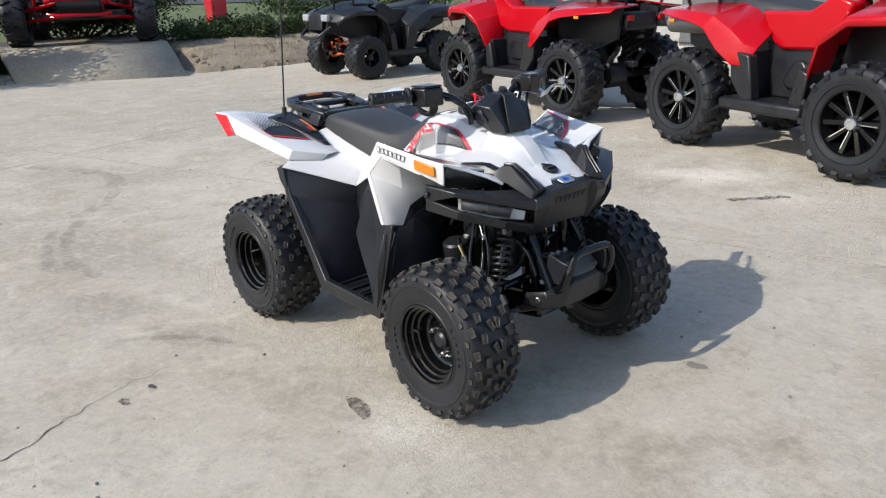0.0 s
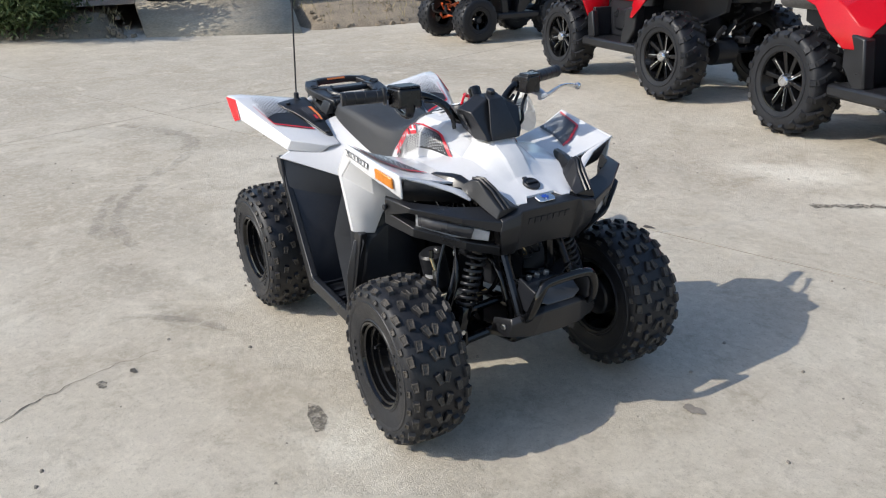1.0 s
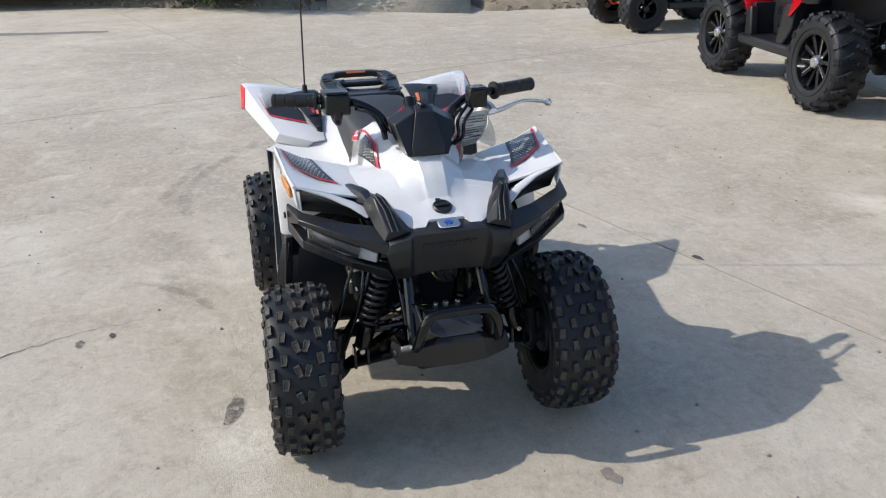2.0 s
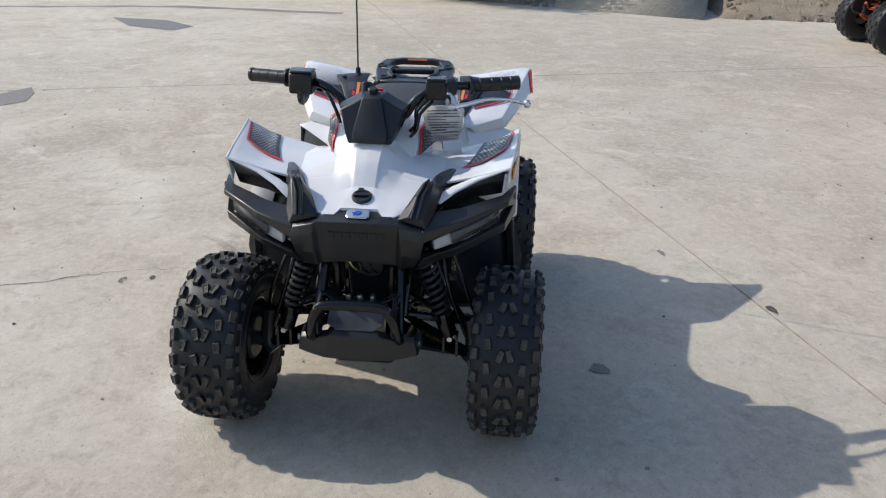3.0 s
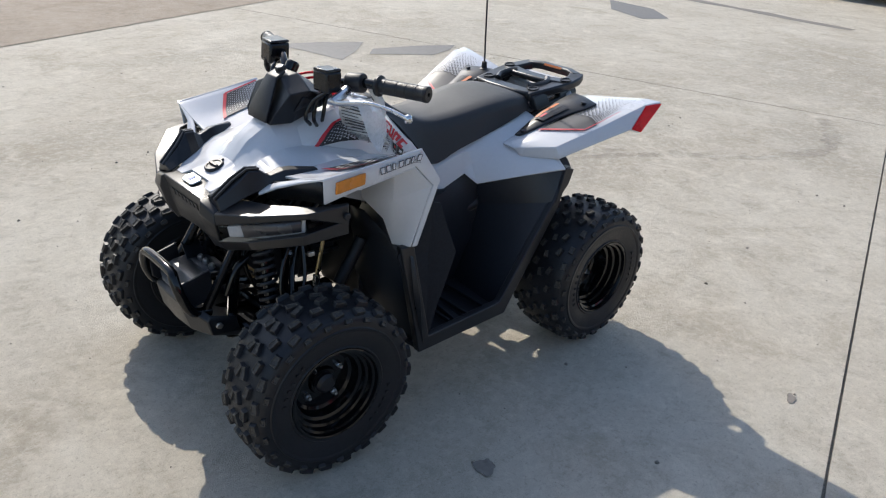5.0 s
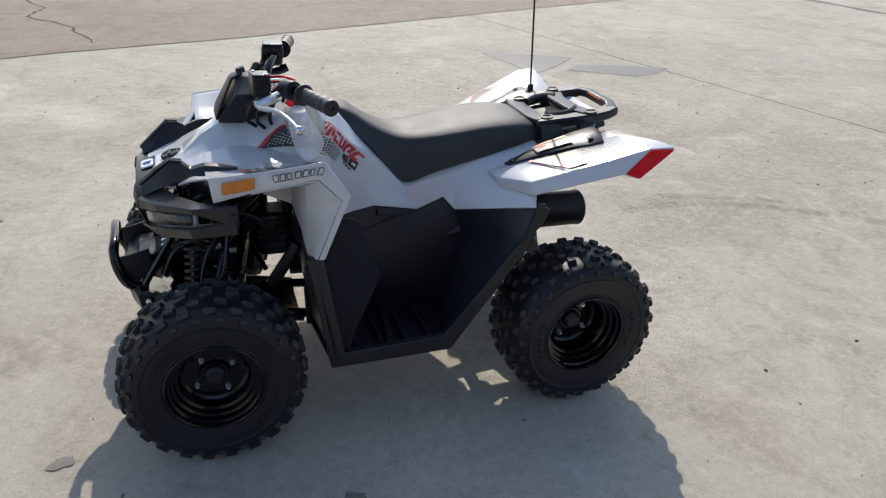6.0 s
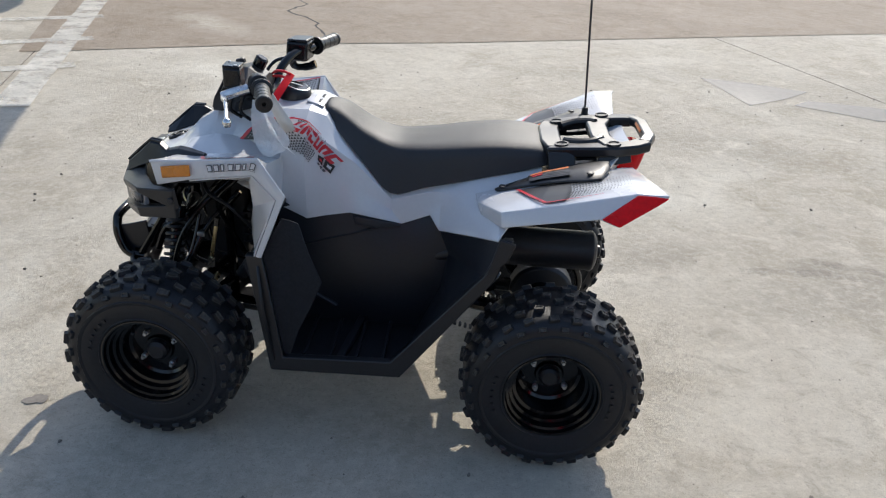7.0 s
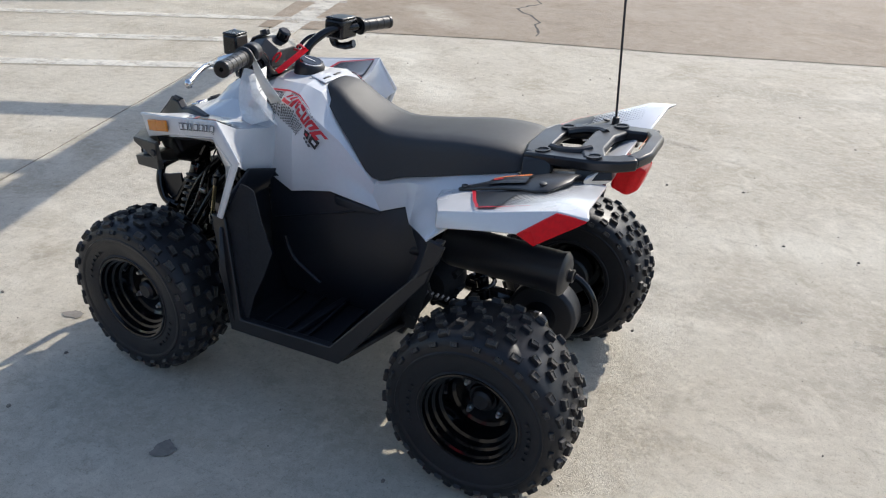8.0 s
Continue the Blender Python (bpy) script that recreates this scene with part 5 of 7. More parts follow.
    # seven outlined blocks on the fender strip
    d = film("strip_mark", outer, [(3.08, 0.62), (3.08, 0.64), (1.74, 0.64), (1.74, 0.62)], INK, s, bike, 0.0032, "row of small black outlined blocks")
    for k in range(7):
        r0 = 1.74 + 0.192 * k
        r1 = r0 + (0.155 if k not in (2, 5) else 0.10)
        film("mark_block", outer, [(r0, 0.62), (r0, 0.24), (r1, 0.24), (r1, 0.62)], INK, s, d, 0.0036, split=2)
        film("mark_core", outer, [(r0 + 0.025, 0.57), (r0 + 0.025, 0.29), (r1 - 0.025, 0.29), (r1 - 0.025, 0.57)], WHITE, s, d, 0.0042, split=2)
    # rear fenders: black at the front, dots that fade to the tail
    d = film("tail_film", top, [(1.25, 0.45), (1.71, 1.72), (1.98, 1.70), (2.05, 0.45)], FILMBLACK, s, bike, 0.0035, "black to white honeycomb film with a red edge")
    speckle(top, [(2.00, 0.45), (1.92, 1.72), (3.02, 1.20), (3.10, 0.55)], 21, 10, FILMBLACK, s, d, 0.0042, shrink=True, big=0.52)
    film("red_edge", top, [(1.72, 1.72), (1.70, 1.80), (2.55, 1.66), (2.55, 1.64)], REDTRIM, s, d, 0.0048)
    film("red_edge", top, [(1.21, 0.45), (1.67, 1.79), (1.73, 1.79), (1.27, 0.45)], REDTRIM, s, d, 0.0050)
    # warning label on the plate
    d = film("warning_label", plate, [(0.70, 0.35), (0.70, 1.60), (2.20, 1.50), (2.20, 0.35)], FILMBLACK, s, bike, 0.004, "black warning label with an orange heading")
    film("heading", plate, [(0.74, 0.38), (0.74, 0.66), (2.16, 0.66), (2.16, 0.38)], ORANGEFILM, s, d, 0.0048)
    for k in range(4):
        c0 = 0.80 + 0.17 * k
        film("line", plate, [(1.10, c0), (1.10, c0 + 0.05), (2.08 - 0.1 * (k % 2), c0 + 0.05), (2.08 - 0.1 * (k % 2), c0)], INK, s, d, 0.0048, split=2)
    film("pictogram", plate, [(0.78, 0.80), (0.78, 1.05), (0.98, 1.05), (0.98, 0.80)], REDTRIM, s, d, 0.0048, split=2)
# low bars on the beak, as of raised lettering
for k in range(7):
    y = -0.063 + 0.0185 * k
    part("raised_bar", prism([(0.5640, y, 0.553), (0.5640, y + 0.013, 0.553), (0.5606, y + 0.013, 0.538), (0.5606, y, 0.538)], [(0.5658, y, 0.553), (0.5658, y + 0.013, 0.553), (0.5624, y + 0.013, 0.538), (0.5624, y, 0.538)]), BLACK, bumper, bevel=0.0006)

# paper tag and clear pouch tied to the brake side of the bar
tag = tagged(empty("hang_tag"), "white paper tag and clear pouch tied to the handlebar", "tag")
paper = [[(0.232, 0.106, 0.756), (0.210, 0.200, 0.756)], [(0.231, 0.112, 0.718), (0.197, 0.206, 0.714)], [(0.222, 0.121, 0.680), (0.168, 0.202, 0.674)], [(0.205, 0.126, 0.660), (0.140, 0.192, 0.648)]]
pp = part("paper", sheet(paper), PAPER, tag, "white printed paper", solid=0.0008, sharp=60)
for k in range(13):
    r0 = 0.30 + 0.19 * k
    w = (0.90, 0.86, 0.92, 0.55)[k % 4]
    bm = bmesh.new()
    for off in (0.0018, -0.0018):
        sheet([[tuple(on_skin(paper, rr, cc, off)) for cc in (0.09, 0.5, w)] for rr in (r0, r0 + 0.055)], bm=bm)
    part("print_line", bm, INK, pp)
pouch = [[(0.236, 0.180, 0.768), (0.198, 0.188, 0.768)], [(0.234, 0.204, 0.732), (0.180, 0.208, 0.735)], [(0.226, 0.219, 0.690), (0.160, 0.198, 0.702)], [(0.210, 0.226, 0.662), (0.154, 0.190, 0.678)], [(0.194, 0.220, 0.651), (0.164, 0.196, 0.660)]]
POUCH = material("clear plastic film", (0.93, 0.935, 0.94), 0.18, vary=0.05, bump=0.6, bump_scale=60)
POUCH.node_tree.nodes["Principled BSDF"].inputs["Alpha"].default_value = 0.62
part("pouch", sheet([[tuple(v) for v in smooth_path(col, 4)] for col in zip(*pouch)]), POUCH, tag, "crumpled clear plastic pouch", sharp=60)
part("string", tube([(0.225, 0.180, 0.815), (0.232, 0.172, 0.790), (0.236, 0.168, 0.770)], 0.0016, 6, 3), PAPER, tag)
part("strap", sheet([[(0.216, 0.182, 0.806), (0.196, 0.196, 0.806)], [(0.196, 0.196, 0.765), (0.168, 0.196, 0.762)], [(0.182, 0.190, 0.728), (0.150, 0.182, 0.726)], [(0.170, 0.176, 0.694), (0.146, 0.166, 0.700)]]), PAPER, tag, solid=0.0008)


# ---- ground ----
def concrete(name, a, b, c, seed=0.0, patches=()):
    m = bpy.data.materials.new(name)
    m.use_nodes = True
    n, l = m.node_tree.nodes, m.node_tree.links
    bs = n["Principled BSDF"]
    bs.inputs["Specular IOR Level"].default_value = 0.20
    co = n.new("ShaderNodeTexCoord")
    mp = n.new("ShaderNodeMapping")
    mp.inputs["Location"].default_value = (seed, seed * 1.7, 0)
    l.new(co.outputs["Object"], mp.inputs["Vector"])

    def noise_tex(scale, detail, rough=0.55, dist=0.0):
        t = n.new("ShaderNodeTexNoise")
        t.inputs["Scale"].default_value, t.inputs["Detail"].default_value = scale, detail
        t.inputs["Roughness"].default_value, t.inputs["Distortion"].default_value = rough, dist
        l.new(mp.outputs[0], t.inputs["Vector"])
        return t.outputs[0]

    def rng(src, lo, hi, o0, o1):
        r = n.new("ShaderNodeMapRange")
        for k, v in zip((1, 2, 3, 4), (lo, hi, o0, o1)):
            r.inputs[k].default_value = v
        l.new(src, r.inputs[0])
        return r.outputs[0]

    def mix(fac, x, y, mode="MIX"):
        q = n.new("ShaderNodeMix")
        q.data_type, q.blend_type = "RGBA", mode
        for key, v in (("Factor", fac), ("A", x), ("B", y)):
            if isinstance(v, (tuple, float, int)):
                q.inputs[key].default_value = v
            else:
                l.new(v, q.inputs[key])
        return q.outputs["Result"]

    col = mix(rng(noise_tex(0.7, 7, 0.62, 0.8), 0.36, 0.66, 0, 1), (*a, 1), (*b, 1))
    # soft pale (above 0) and soiled (below 0) patches where the yard has them
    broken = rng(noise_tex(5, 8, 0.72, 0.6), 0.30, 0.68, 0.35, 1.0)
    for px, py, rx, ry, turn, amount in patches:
        q = n.new("ShaderNodeMapping")
        q.vector_type = "TEXTURE"
        q.inputs["Location"].default_value = (px, py, 0)
        q.inputs["Rotation"].default_value = (0, 0, turn)
        q.inputs["Scale"].default_value = (rx, ry, 1)
        l.new(co.outputs["Object"], q.inputs["Vector"])
        ln = n.new("ShaderNodeVectorMath")
        ln.operation = "LENGTH"
        l.new(q.outputs[0], ln.inputs[0])
        soft = rng(ln.outputs["Value"], 0.25, 1.0, abs(amount), 0)
        mul = n.new("ShaderNodeMath")
        mul.operation = "MULTIPLY"
        l.new(soft, mul.inputs[0])
        l.new(broken, mul.inputs[1])
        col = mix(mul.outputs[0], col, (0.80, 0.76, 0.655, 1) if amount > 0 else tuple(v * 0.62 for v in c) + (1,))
    col = mix(rng(noise_tex(1.5, 8, 0.72, 1.2), 0.50, 0.68, 0, 0.70), col, tuple(v * k for v, k in zip(c, (0.93, 0.90, 0.84))) + (1,))
    col = mix(rng(noise_tex(3.1, 9, 0.72, 0.6), 0.52, 0.70, 0, 0.70), col, (*c, 1))
    col = mix(rng(noise_tex(4.3, 9, 0.75, 0.9), 0.53, 0.70, 0, 0.70), col, tuple(min(0.75, v * 1.20) for v in b) + (1,))
    col = mix(rng(noise_tex(11, 8, 0.74, 0.6), 0.52, 0.70, 0, 0.62), col, tuple(v * 0.82 for v in c) + (1,))
    col = mix(rng(noise_tex(30, 6, 0.75), 0.47, 0.72, 0, 0.60), col, tuple(min(0.75, v * 1.20) for v in b) + (1,))
    col = mix(rng(noise_tex(85, 5, 0.80), 0.54, 0.70, 0.0, 0.58), col, tuple(v * 0.55 for v in c) + (1,))
    col = mix(rng(noise_tex(300, 4, 0.75), 0.46, 0.70, 0.0, 0.34), col, tuple(v * 0.52 for v in c) + (1,))
    # small dark specks
    vo = n.new("ShaderNodeTexVoronoi")
    vo.inputs["Scale"].default_value = 26
    l.new(mp.outputs[0], vo.inputs["Vector"])
    sp = rng(vo.outputs["Distance"], 0.02, 0.07, 0.55, 0)
    col = mix(sp, col, tuple(v * 0.5 for v in c) + (1,))
    l.new(col, bs.inputs["Base Color"])
    l.new(rng(noise_tex(9, 5), 0.3, 0.7, 0.68, 0.92), bs.inputs["Roughness"])
    add = n.new("ShaderNodeMath")
    add.operation = "MULTIPLY_ADD"
    l.new(noise_tex(45, 6, 0.7), add.inputs[0])
    add.inputs[1].default_value = 1.2
    l.new(noise_tex(420, 3, 0.7), add.inputs[2])
    bp = n.new("ShaderNodeBump")
    bp.inputs["Strength"].default_value, bp.inputs["Distance"].default_value = 0.75, 0.005
    l.new(add.outputs[0], bp.inputs["Height"])
    l.new(bp.outputs[0], bs.inputs["Normal"])
    return m


# some pale entries put reflected sunlight into the concrete's colour; others lift shaded ground
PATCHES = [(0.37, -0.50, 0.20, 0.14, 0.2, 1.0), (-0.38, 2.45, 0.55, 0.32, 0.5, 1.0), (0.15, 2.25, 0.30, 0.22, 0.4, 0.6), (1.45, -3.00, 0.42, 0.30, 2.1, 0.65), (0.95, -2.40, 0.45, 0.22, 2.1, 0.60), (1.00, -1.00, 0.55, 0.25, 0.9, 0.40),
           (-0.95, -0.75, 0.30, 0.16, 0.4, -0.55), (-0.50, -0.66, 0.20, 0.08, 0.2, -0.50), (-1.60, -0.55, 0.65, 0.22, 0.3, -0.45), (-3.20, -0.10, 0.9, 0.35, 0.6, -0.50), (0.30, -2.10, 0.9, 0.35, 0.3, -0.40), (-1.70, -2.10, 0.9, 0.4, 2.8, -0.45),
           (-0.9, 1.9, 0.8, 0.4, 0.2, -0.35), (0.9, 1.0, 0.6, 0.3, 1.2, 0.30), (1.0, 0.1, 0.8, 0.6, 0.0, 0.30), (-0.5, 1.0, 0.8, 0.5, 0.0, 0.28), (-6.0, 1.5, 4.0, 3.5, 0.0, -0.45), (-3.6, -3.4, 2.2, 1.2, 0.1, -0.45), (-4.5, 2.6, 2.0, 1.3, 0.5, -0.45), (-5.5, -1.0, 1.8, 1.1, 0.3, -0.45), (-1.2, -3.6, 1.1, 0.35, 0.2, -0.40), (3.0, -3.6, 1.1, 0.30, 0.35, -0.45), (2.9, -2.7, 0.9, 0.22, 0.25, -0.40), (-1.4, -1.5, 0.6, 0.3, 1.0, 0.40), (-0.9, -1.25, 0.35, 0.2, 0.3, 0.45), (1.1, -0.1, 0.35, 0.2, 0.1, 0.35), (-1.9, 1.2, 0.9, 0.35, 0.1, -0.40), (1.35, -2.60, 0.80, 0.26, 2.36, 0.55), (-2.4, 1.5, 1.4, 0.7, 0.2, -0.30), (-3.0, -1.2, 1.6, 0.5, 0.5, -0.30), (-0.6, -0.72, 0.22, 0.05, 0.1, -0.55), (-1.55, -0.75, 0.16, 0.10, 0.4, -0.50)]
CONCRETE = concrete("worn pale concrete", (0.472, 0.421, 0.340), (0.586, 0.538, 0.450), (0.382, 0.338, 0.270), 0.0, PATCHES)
# the first patch paints a pool of reflected sunlight on the driveway
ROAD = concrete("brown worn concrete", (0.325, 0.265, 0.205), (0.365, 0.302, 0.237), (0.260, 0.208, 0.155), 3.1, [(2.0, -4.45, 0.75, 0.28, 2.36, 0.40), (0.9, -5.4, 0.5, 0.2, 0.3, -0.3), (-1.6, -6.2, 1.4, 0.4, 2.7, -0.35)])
JOINT = material("dusty joint", (0.30, 0.27, 0.225), 0.95, vary=0.3, scale=40)
UA, VA = Vector((0.954, 0.300, 0)), Vector((-0.300, 0.954, 0))     # the slabs' two directions


def slab_point(u, v, z=0.0):
    return tuple(UA * u + VA * v + Vector((0, 0, z)))


# one sheet to the horizon, with joints sunk into it
def cuts(joints, lo, hi):
    out = [(lo, 0.0)]
    for q in joints:
        out += [(q - 0.0042, 0.0), (q - 0.0034, -0.012), (q + 0.0034, -0.012), (q + 0.0042, 0.0)]
    return out + [(hi, 0.0)]


us, vs = cuts((-3.80, 1.65), -600, 600), cuts((1.225,), -600, 600)
rows = [[slab_point(u, v, min(zu, zv)) for v, zv in vs] for u, zu in us]
ground = tagged(part("ground", sheet(rows), CONCRETE, None, "pale worn concrete yard with sawn joints"), kind="structure", category="ground")
ground.data.materials.append(JOINT)
for f in ground.data.polygons:
    f.material_index = 1 if f.center.z < -0.002 else 0
road = [slab_point(1.74, -3.78, 0.004), slab_point(1.93, -7.0, 0.004), slab_point(6.0, -85, 0.004), (-80, -80, 0.004), (-80, -37.0, 0.004), (-10, -8.5, 0.004), (-3.4, -5.74, 0.004), (0.0, -4.28, 0.004), (1.2, -3.86, 0.004)]
tagged(part("road", poly(road), ROAD, None, "brown worn concrete driveway"), kind="structure", category="road")


# ---- dark patches, painted shadows and light bands, stains and cracks on the yard ----
# dark tone for the patches, one of them a painted shadow
PATCHDARK = material("dark patch and shadow tone", (0.150, 0.140, 0.128), 0.66, vary=0.15, scale=6, rough_vary=0.06)
STAINSHADOW = material("dark stain and shadow on concrete", (0.20, 0.18, 0.155), 0.8, vary=0.25, scale=20)
def smudge(name, colour, most, scale, lo=0.34, hi=0.60):
    """A thin broken film of dirt, scuff or painted light that lets the concrete through."""
    m = material(name, colour, 0.85, vary=0.25, scale=20)
    n, l = m.node_tree.nodes, m.node_tree.links
    t, r = n.new("ShaderNodeTexNoise"), n.new("ShaderNodeMapRange")
    t.inputs["Scale"].default_value, t.inputs["Detail"].default_value, t.inputs["Roughness"].default_value = scale, 6, 0.7
    for k, v in zip((1, 2, 3, 4), (lo, hi, 0.0, most)):
        r.inputs[k].default_value = v
    l.new(n["Texture Coordinate"].outputs["Object"], t.inputs["Vector"])
    l.new(t.outputs[0], r.inputs[0])
    l.new(r.outputs[0], n["Principled BSDF"].inputs["Alpha"])
    return m


SMUDGE = smudge("thin oily dirt", (0.105, 0.094, 0.08), 0.78, 60, 0.36, 0.58)
SCUFF = smudge("tyre scuff", (0.17, 0.15, 0.13), 0.20, 9)
LIGHTBAND = smudge("broken pale light tone", (0.66, 0.63, 0.56), 0.70, 6, 0.26, 0.54)
TAR = material("dark crack filling", (0.07, 0.063, 0.055), 0.9, vary=0.3, scale=30)


def blob(name, cx, cy, rx, ry, turn, mat, label, category="stain", z=0.0025, seed=1, rough=0.35, n=28):
    """A flat patch with an uneven outline."""
    rnd = random.Random(seed)
    ph = [rnd.uniform(0, 6.28) for _ in range(4)]
    c, s = math.cos(turn), math.sin(turn)
    pts = []
    for i in range(n):
        a = 2 * math.pi * i / n
        k = 1 + rough * (0.5 * math.sin(2 * a + ph[0]) + 0.3 * math.sin(3 * a + ph[1]) + 0.25 * math.sin(5 * a + ph[2]) + 0.15 * math.sin(9 * a + ph[3]))
        x, y = rx * k * math.cos(a), ry * k * math.sin(a)
        pts.append((cx + c * x - s * y, cy + s * x + c * y, z))
    return tagged(part(name, poly(pts), mat, None, label), kind="structure", category=category)


def streak(name, pts, w, mat, label, category, jitter=0.0, z=0.002, steps=6, seed=1):
    """A narrow flat line over the ground, wandering by jitter."""
    rnd = random.Random(seed)
    p = [Vector((x, y, 0)) for x, y in pts]
    fine = []
    for a, b in zip(p, p[1:]):
        for k in range(steps):
            n = Vector((-(b - a).y, (b - a).x, 0)).normalized()
            fine.append(a + (b - a) * k / steps + n * rnd.uniform(-jitter, jitter))
    fine.append(p[-1])
    rows = []
    for i, q in enumerate(fine):
        d = (fine[min(i + 1, len(fine) - 1)] - fine[max(i - 1, 0)]).normalized()
        n = Vector((-d.y, d.x, 0)) * w / 2 * (rnd.uniform(0.55, 1.3) if jitter else 1)
        rows.append([tuple(q - n + Vector((0, 0, z))), tuple(q + n + Vector((0, 0, z)))])
    return tagged(part(name, sheet(rows), mat, None, label), kind="structure", category=category)


# the last, far patch is a cast shadow painted as a dark shape
for outline, label in ((((-1.816, -3.67), (-2.15, -3.60), (-2.501, -3.453), (-2.25, -3.20), (-1.972, -2.997), (-1.90, -3.35)), "thin dark three-cornered patch"),
                       (((-2.41, -3.21), (-2.80, -3.16), (-3.12, -3.04), (-2.95, -2.92), (-2.70, -2.83), (-2.50, -2.95), (-2.27, -3.07)), "thin dark blade-shaped patch"),
                       (((-6.9, -4.30), (-6.8, -3.60), (-6.35, -3.10), (-6.0, -3.20), (-6.25, -3.80)), "painted shadow far out on the yard")):
    tagged(part("dark_patch", poly([(x, y, 0.0025) for x, y in outline]), PATCHDARK, None, label + " on the concrete"), kind="structure", category="damp patch")
# cast shadow of something overhead, painted as a dark strip
streak("shadow_strip", [(-7.2, -7.6), (-7.75, -5.6), (-8.15, -4.0), (-7.9, -1.75)], 0.20, STAINSHADOW, "painted shadow strip across the yard", "stain", 0.03, seed=5)
tread_mark = [(0.196, -0.520), (0.222, -0.500), (0.290, -0.502), (0.335, -0.538), (0.330, -0.556), (0.250, -0.545)]
tagged(part("oil_stain", poly([(x, y, 0.0025) for x, y in tread_mark]), SMUDGE, None, "small dark oily tread mark"), kind="structure", category="stain")
blob("oil_stain", 0.790, 0.327, 0.026, 0.020, 0.3, STAINSHADOW, "round dark oil spot", seed=4)
blob("oil_stain", 0.176, 0.617, 0.030, 0.022, 0.3, STAINSHADOW, "round dark oil spot", seed=6)
blob("oil_stain", -0.251, -0.890, 0.014, 0.010, 0.3, TAR, "tiny black tar spot", seed=7)
blob("oil_stain", -0.220, -0.982, 0.022, 0.014, 0.3, SMUDGE, "tiny dark spot", seed=9)
blob("oil_stain", -0.249, 1.230, 0.026, 0.014, 0.6, TAR, "small black tar spot", seed=10)
blob("oil_stain", -0.679, 0.946, 0.022, 0.012, 0.6, STAINSHADOW, "small dark spot", seed=11)


for pts, w in (([(-0.10, -1.45), (-0.152, -1.313), (-0.181, -1.229), (-0.236, -1.140)], 0.0042), ([(-0.236, -1.140), (-0.280, -1.040), (-0.317, -0.933)], 0.0022), ([(-0.317, -0.933), (-0.334, -0.792)], 0.0012)):
    streak("crack", pts, w, TAR, "hairline crack in the concrete", "crack", 0.008, seed=2)
for pts, w in (([(-3.75, -0.30), (-3.45, -0.10), (-3.05, 0.0), (-2.6, -0.15), (-2.25, -0.45)], 0.10), ([(-2.2, -0.45), (-1.95, -0.60), (-1.60, -0.70), (-1.25, -0.68)], 0.06), ([(-2.1, -0.62), (-1.85, -0.72), (-1.55, -0.80)], 0.05),
               ([(-0.62, -0.80), (-0.48, -0.66), (-0.36, -0.58)], 0.035), ([(-0.6, -2.2), (-0.35, -2.22), (-0.20, -2.15)], 0.05)):
    streak("tyre_scuff", [tuple(v)[:2] for v in smooth_path([(x, y, 0) for x, y in pts], 3)], w, SCUFF, "faint grey tyre scuff", "scuff", 0.006, seed=7)
streak("oil_stain", [(-0.02, 2.03), (0.09, 2.20), (0.18, 2.29)], 0.05, SMUDGE, "thin dark streak on the concrete", "stain", 0.012, seed=3)
streak("crack", [(1.72, -6.3), (1.45, -5.6), (1.50, -5.2), (1.15, -4.7), (0.98, -4.16)], 0.022, TAR, "wandering crack in the driveway", "crack", 0.03, z=0.006, seed=4)
rnd = random.Random(23)
bm = bmesh.new()
for _ in range(420):
    x, y = rnd.uniform(-3.2, 2.2), rnd.uniform(-3.4, 2.8)
    q = rnd.choice((0.0025, 0.003, 0.004, 0.0065))
    t = rnd.uniform(0, 6.28)
    pts = [(x + q * rnd.uniform(0.6, 1.3) * math.cos(t + k * 1.26), y + q * rnd.uniform(0.6, 1.3) * math.sin(t + k * 1.26)) for k in range(5)]
    prism([(u, v, 0.0) for u, v in pts], [(x + (u - x) * 0.6, y + (v - y) * 0.6, q * 0.8) for u, v in pts], bm)
tagged(part("grit", bm, STAINSHADOW, None, "small dark grit scattered over the concrete", sharp=20), kind="stuff", category="grit")
# bands of reflected light with rungs, painted as pale stripes
stripe = [slab_point(1.58, -7.6)[:2], slab_point(1.50, -2.50)[:2]]
streak("light_band", stripe, 0.19, LIGHTBAND, "wide band of light painted on the concrete", "painted line", 0.0, z=0.0075)
for x, y in ((2.24, -2.06), (2.30, -2.86), (2.55, -3.62), (2.85, -4.42)):
    streak("light_band", [(x, y), (x + 3.3, y + 2.1)], 0.13, LIGHTBAND, "cross band of light painted on the concrete", "painted line", 0.0, z=0.0055)

# ---- overhead frame added out of sight, whose shadow falls ahead of the bike ----
LIFT = 2.3
SHIFT = Vector((-SUN_DIR.x, -SUN_DIR.y, 0)) / SUN_DIR.z * LIFT
gantry = tagged(empty("shadow_gantry"), "unseen black frame on tall posts, added to cast shadows", "sign frame")


def overhead(u0, v0, u1, v1, w):
    a, b = Vector(slab_point(u0, v0, LIFT)) - SHIFT, Vector(slab_point(u1, v1, LIFT)) - SHIFT
    d = (b - a).normalized()
    n, h = Vector((-d.y, d.x, 0)) * w / 2, Vector((0, 0, 0.06))
    return prism([a - n, a + n, a + n + h, a - n + h], [b - n, b + n, b + n + h, b - n + h]), b


bm, _ = overhead(1.45, 0.22, 1.51, -2.52, 0.19)
part("frame_beam", bm, GLOSS, gantry)
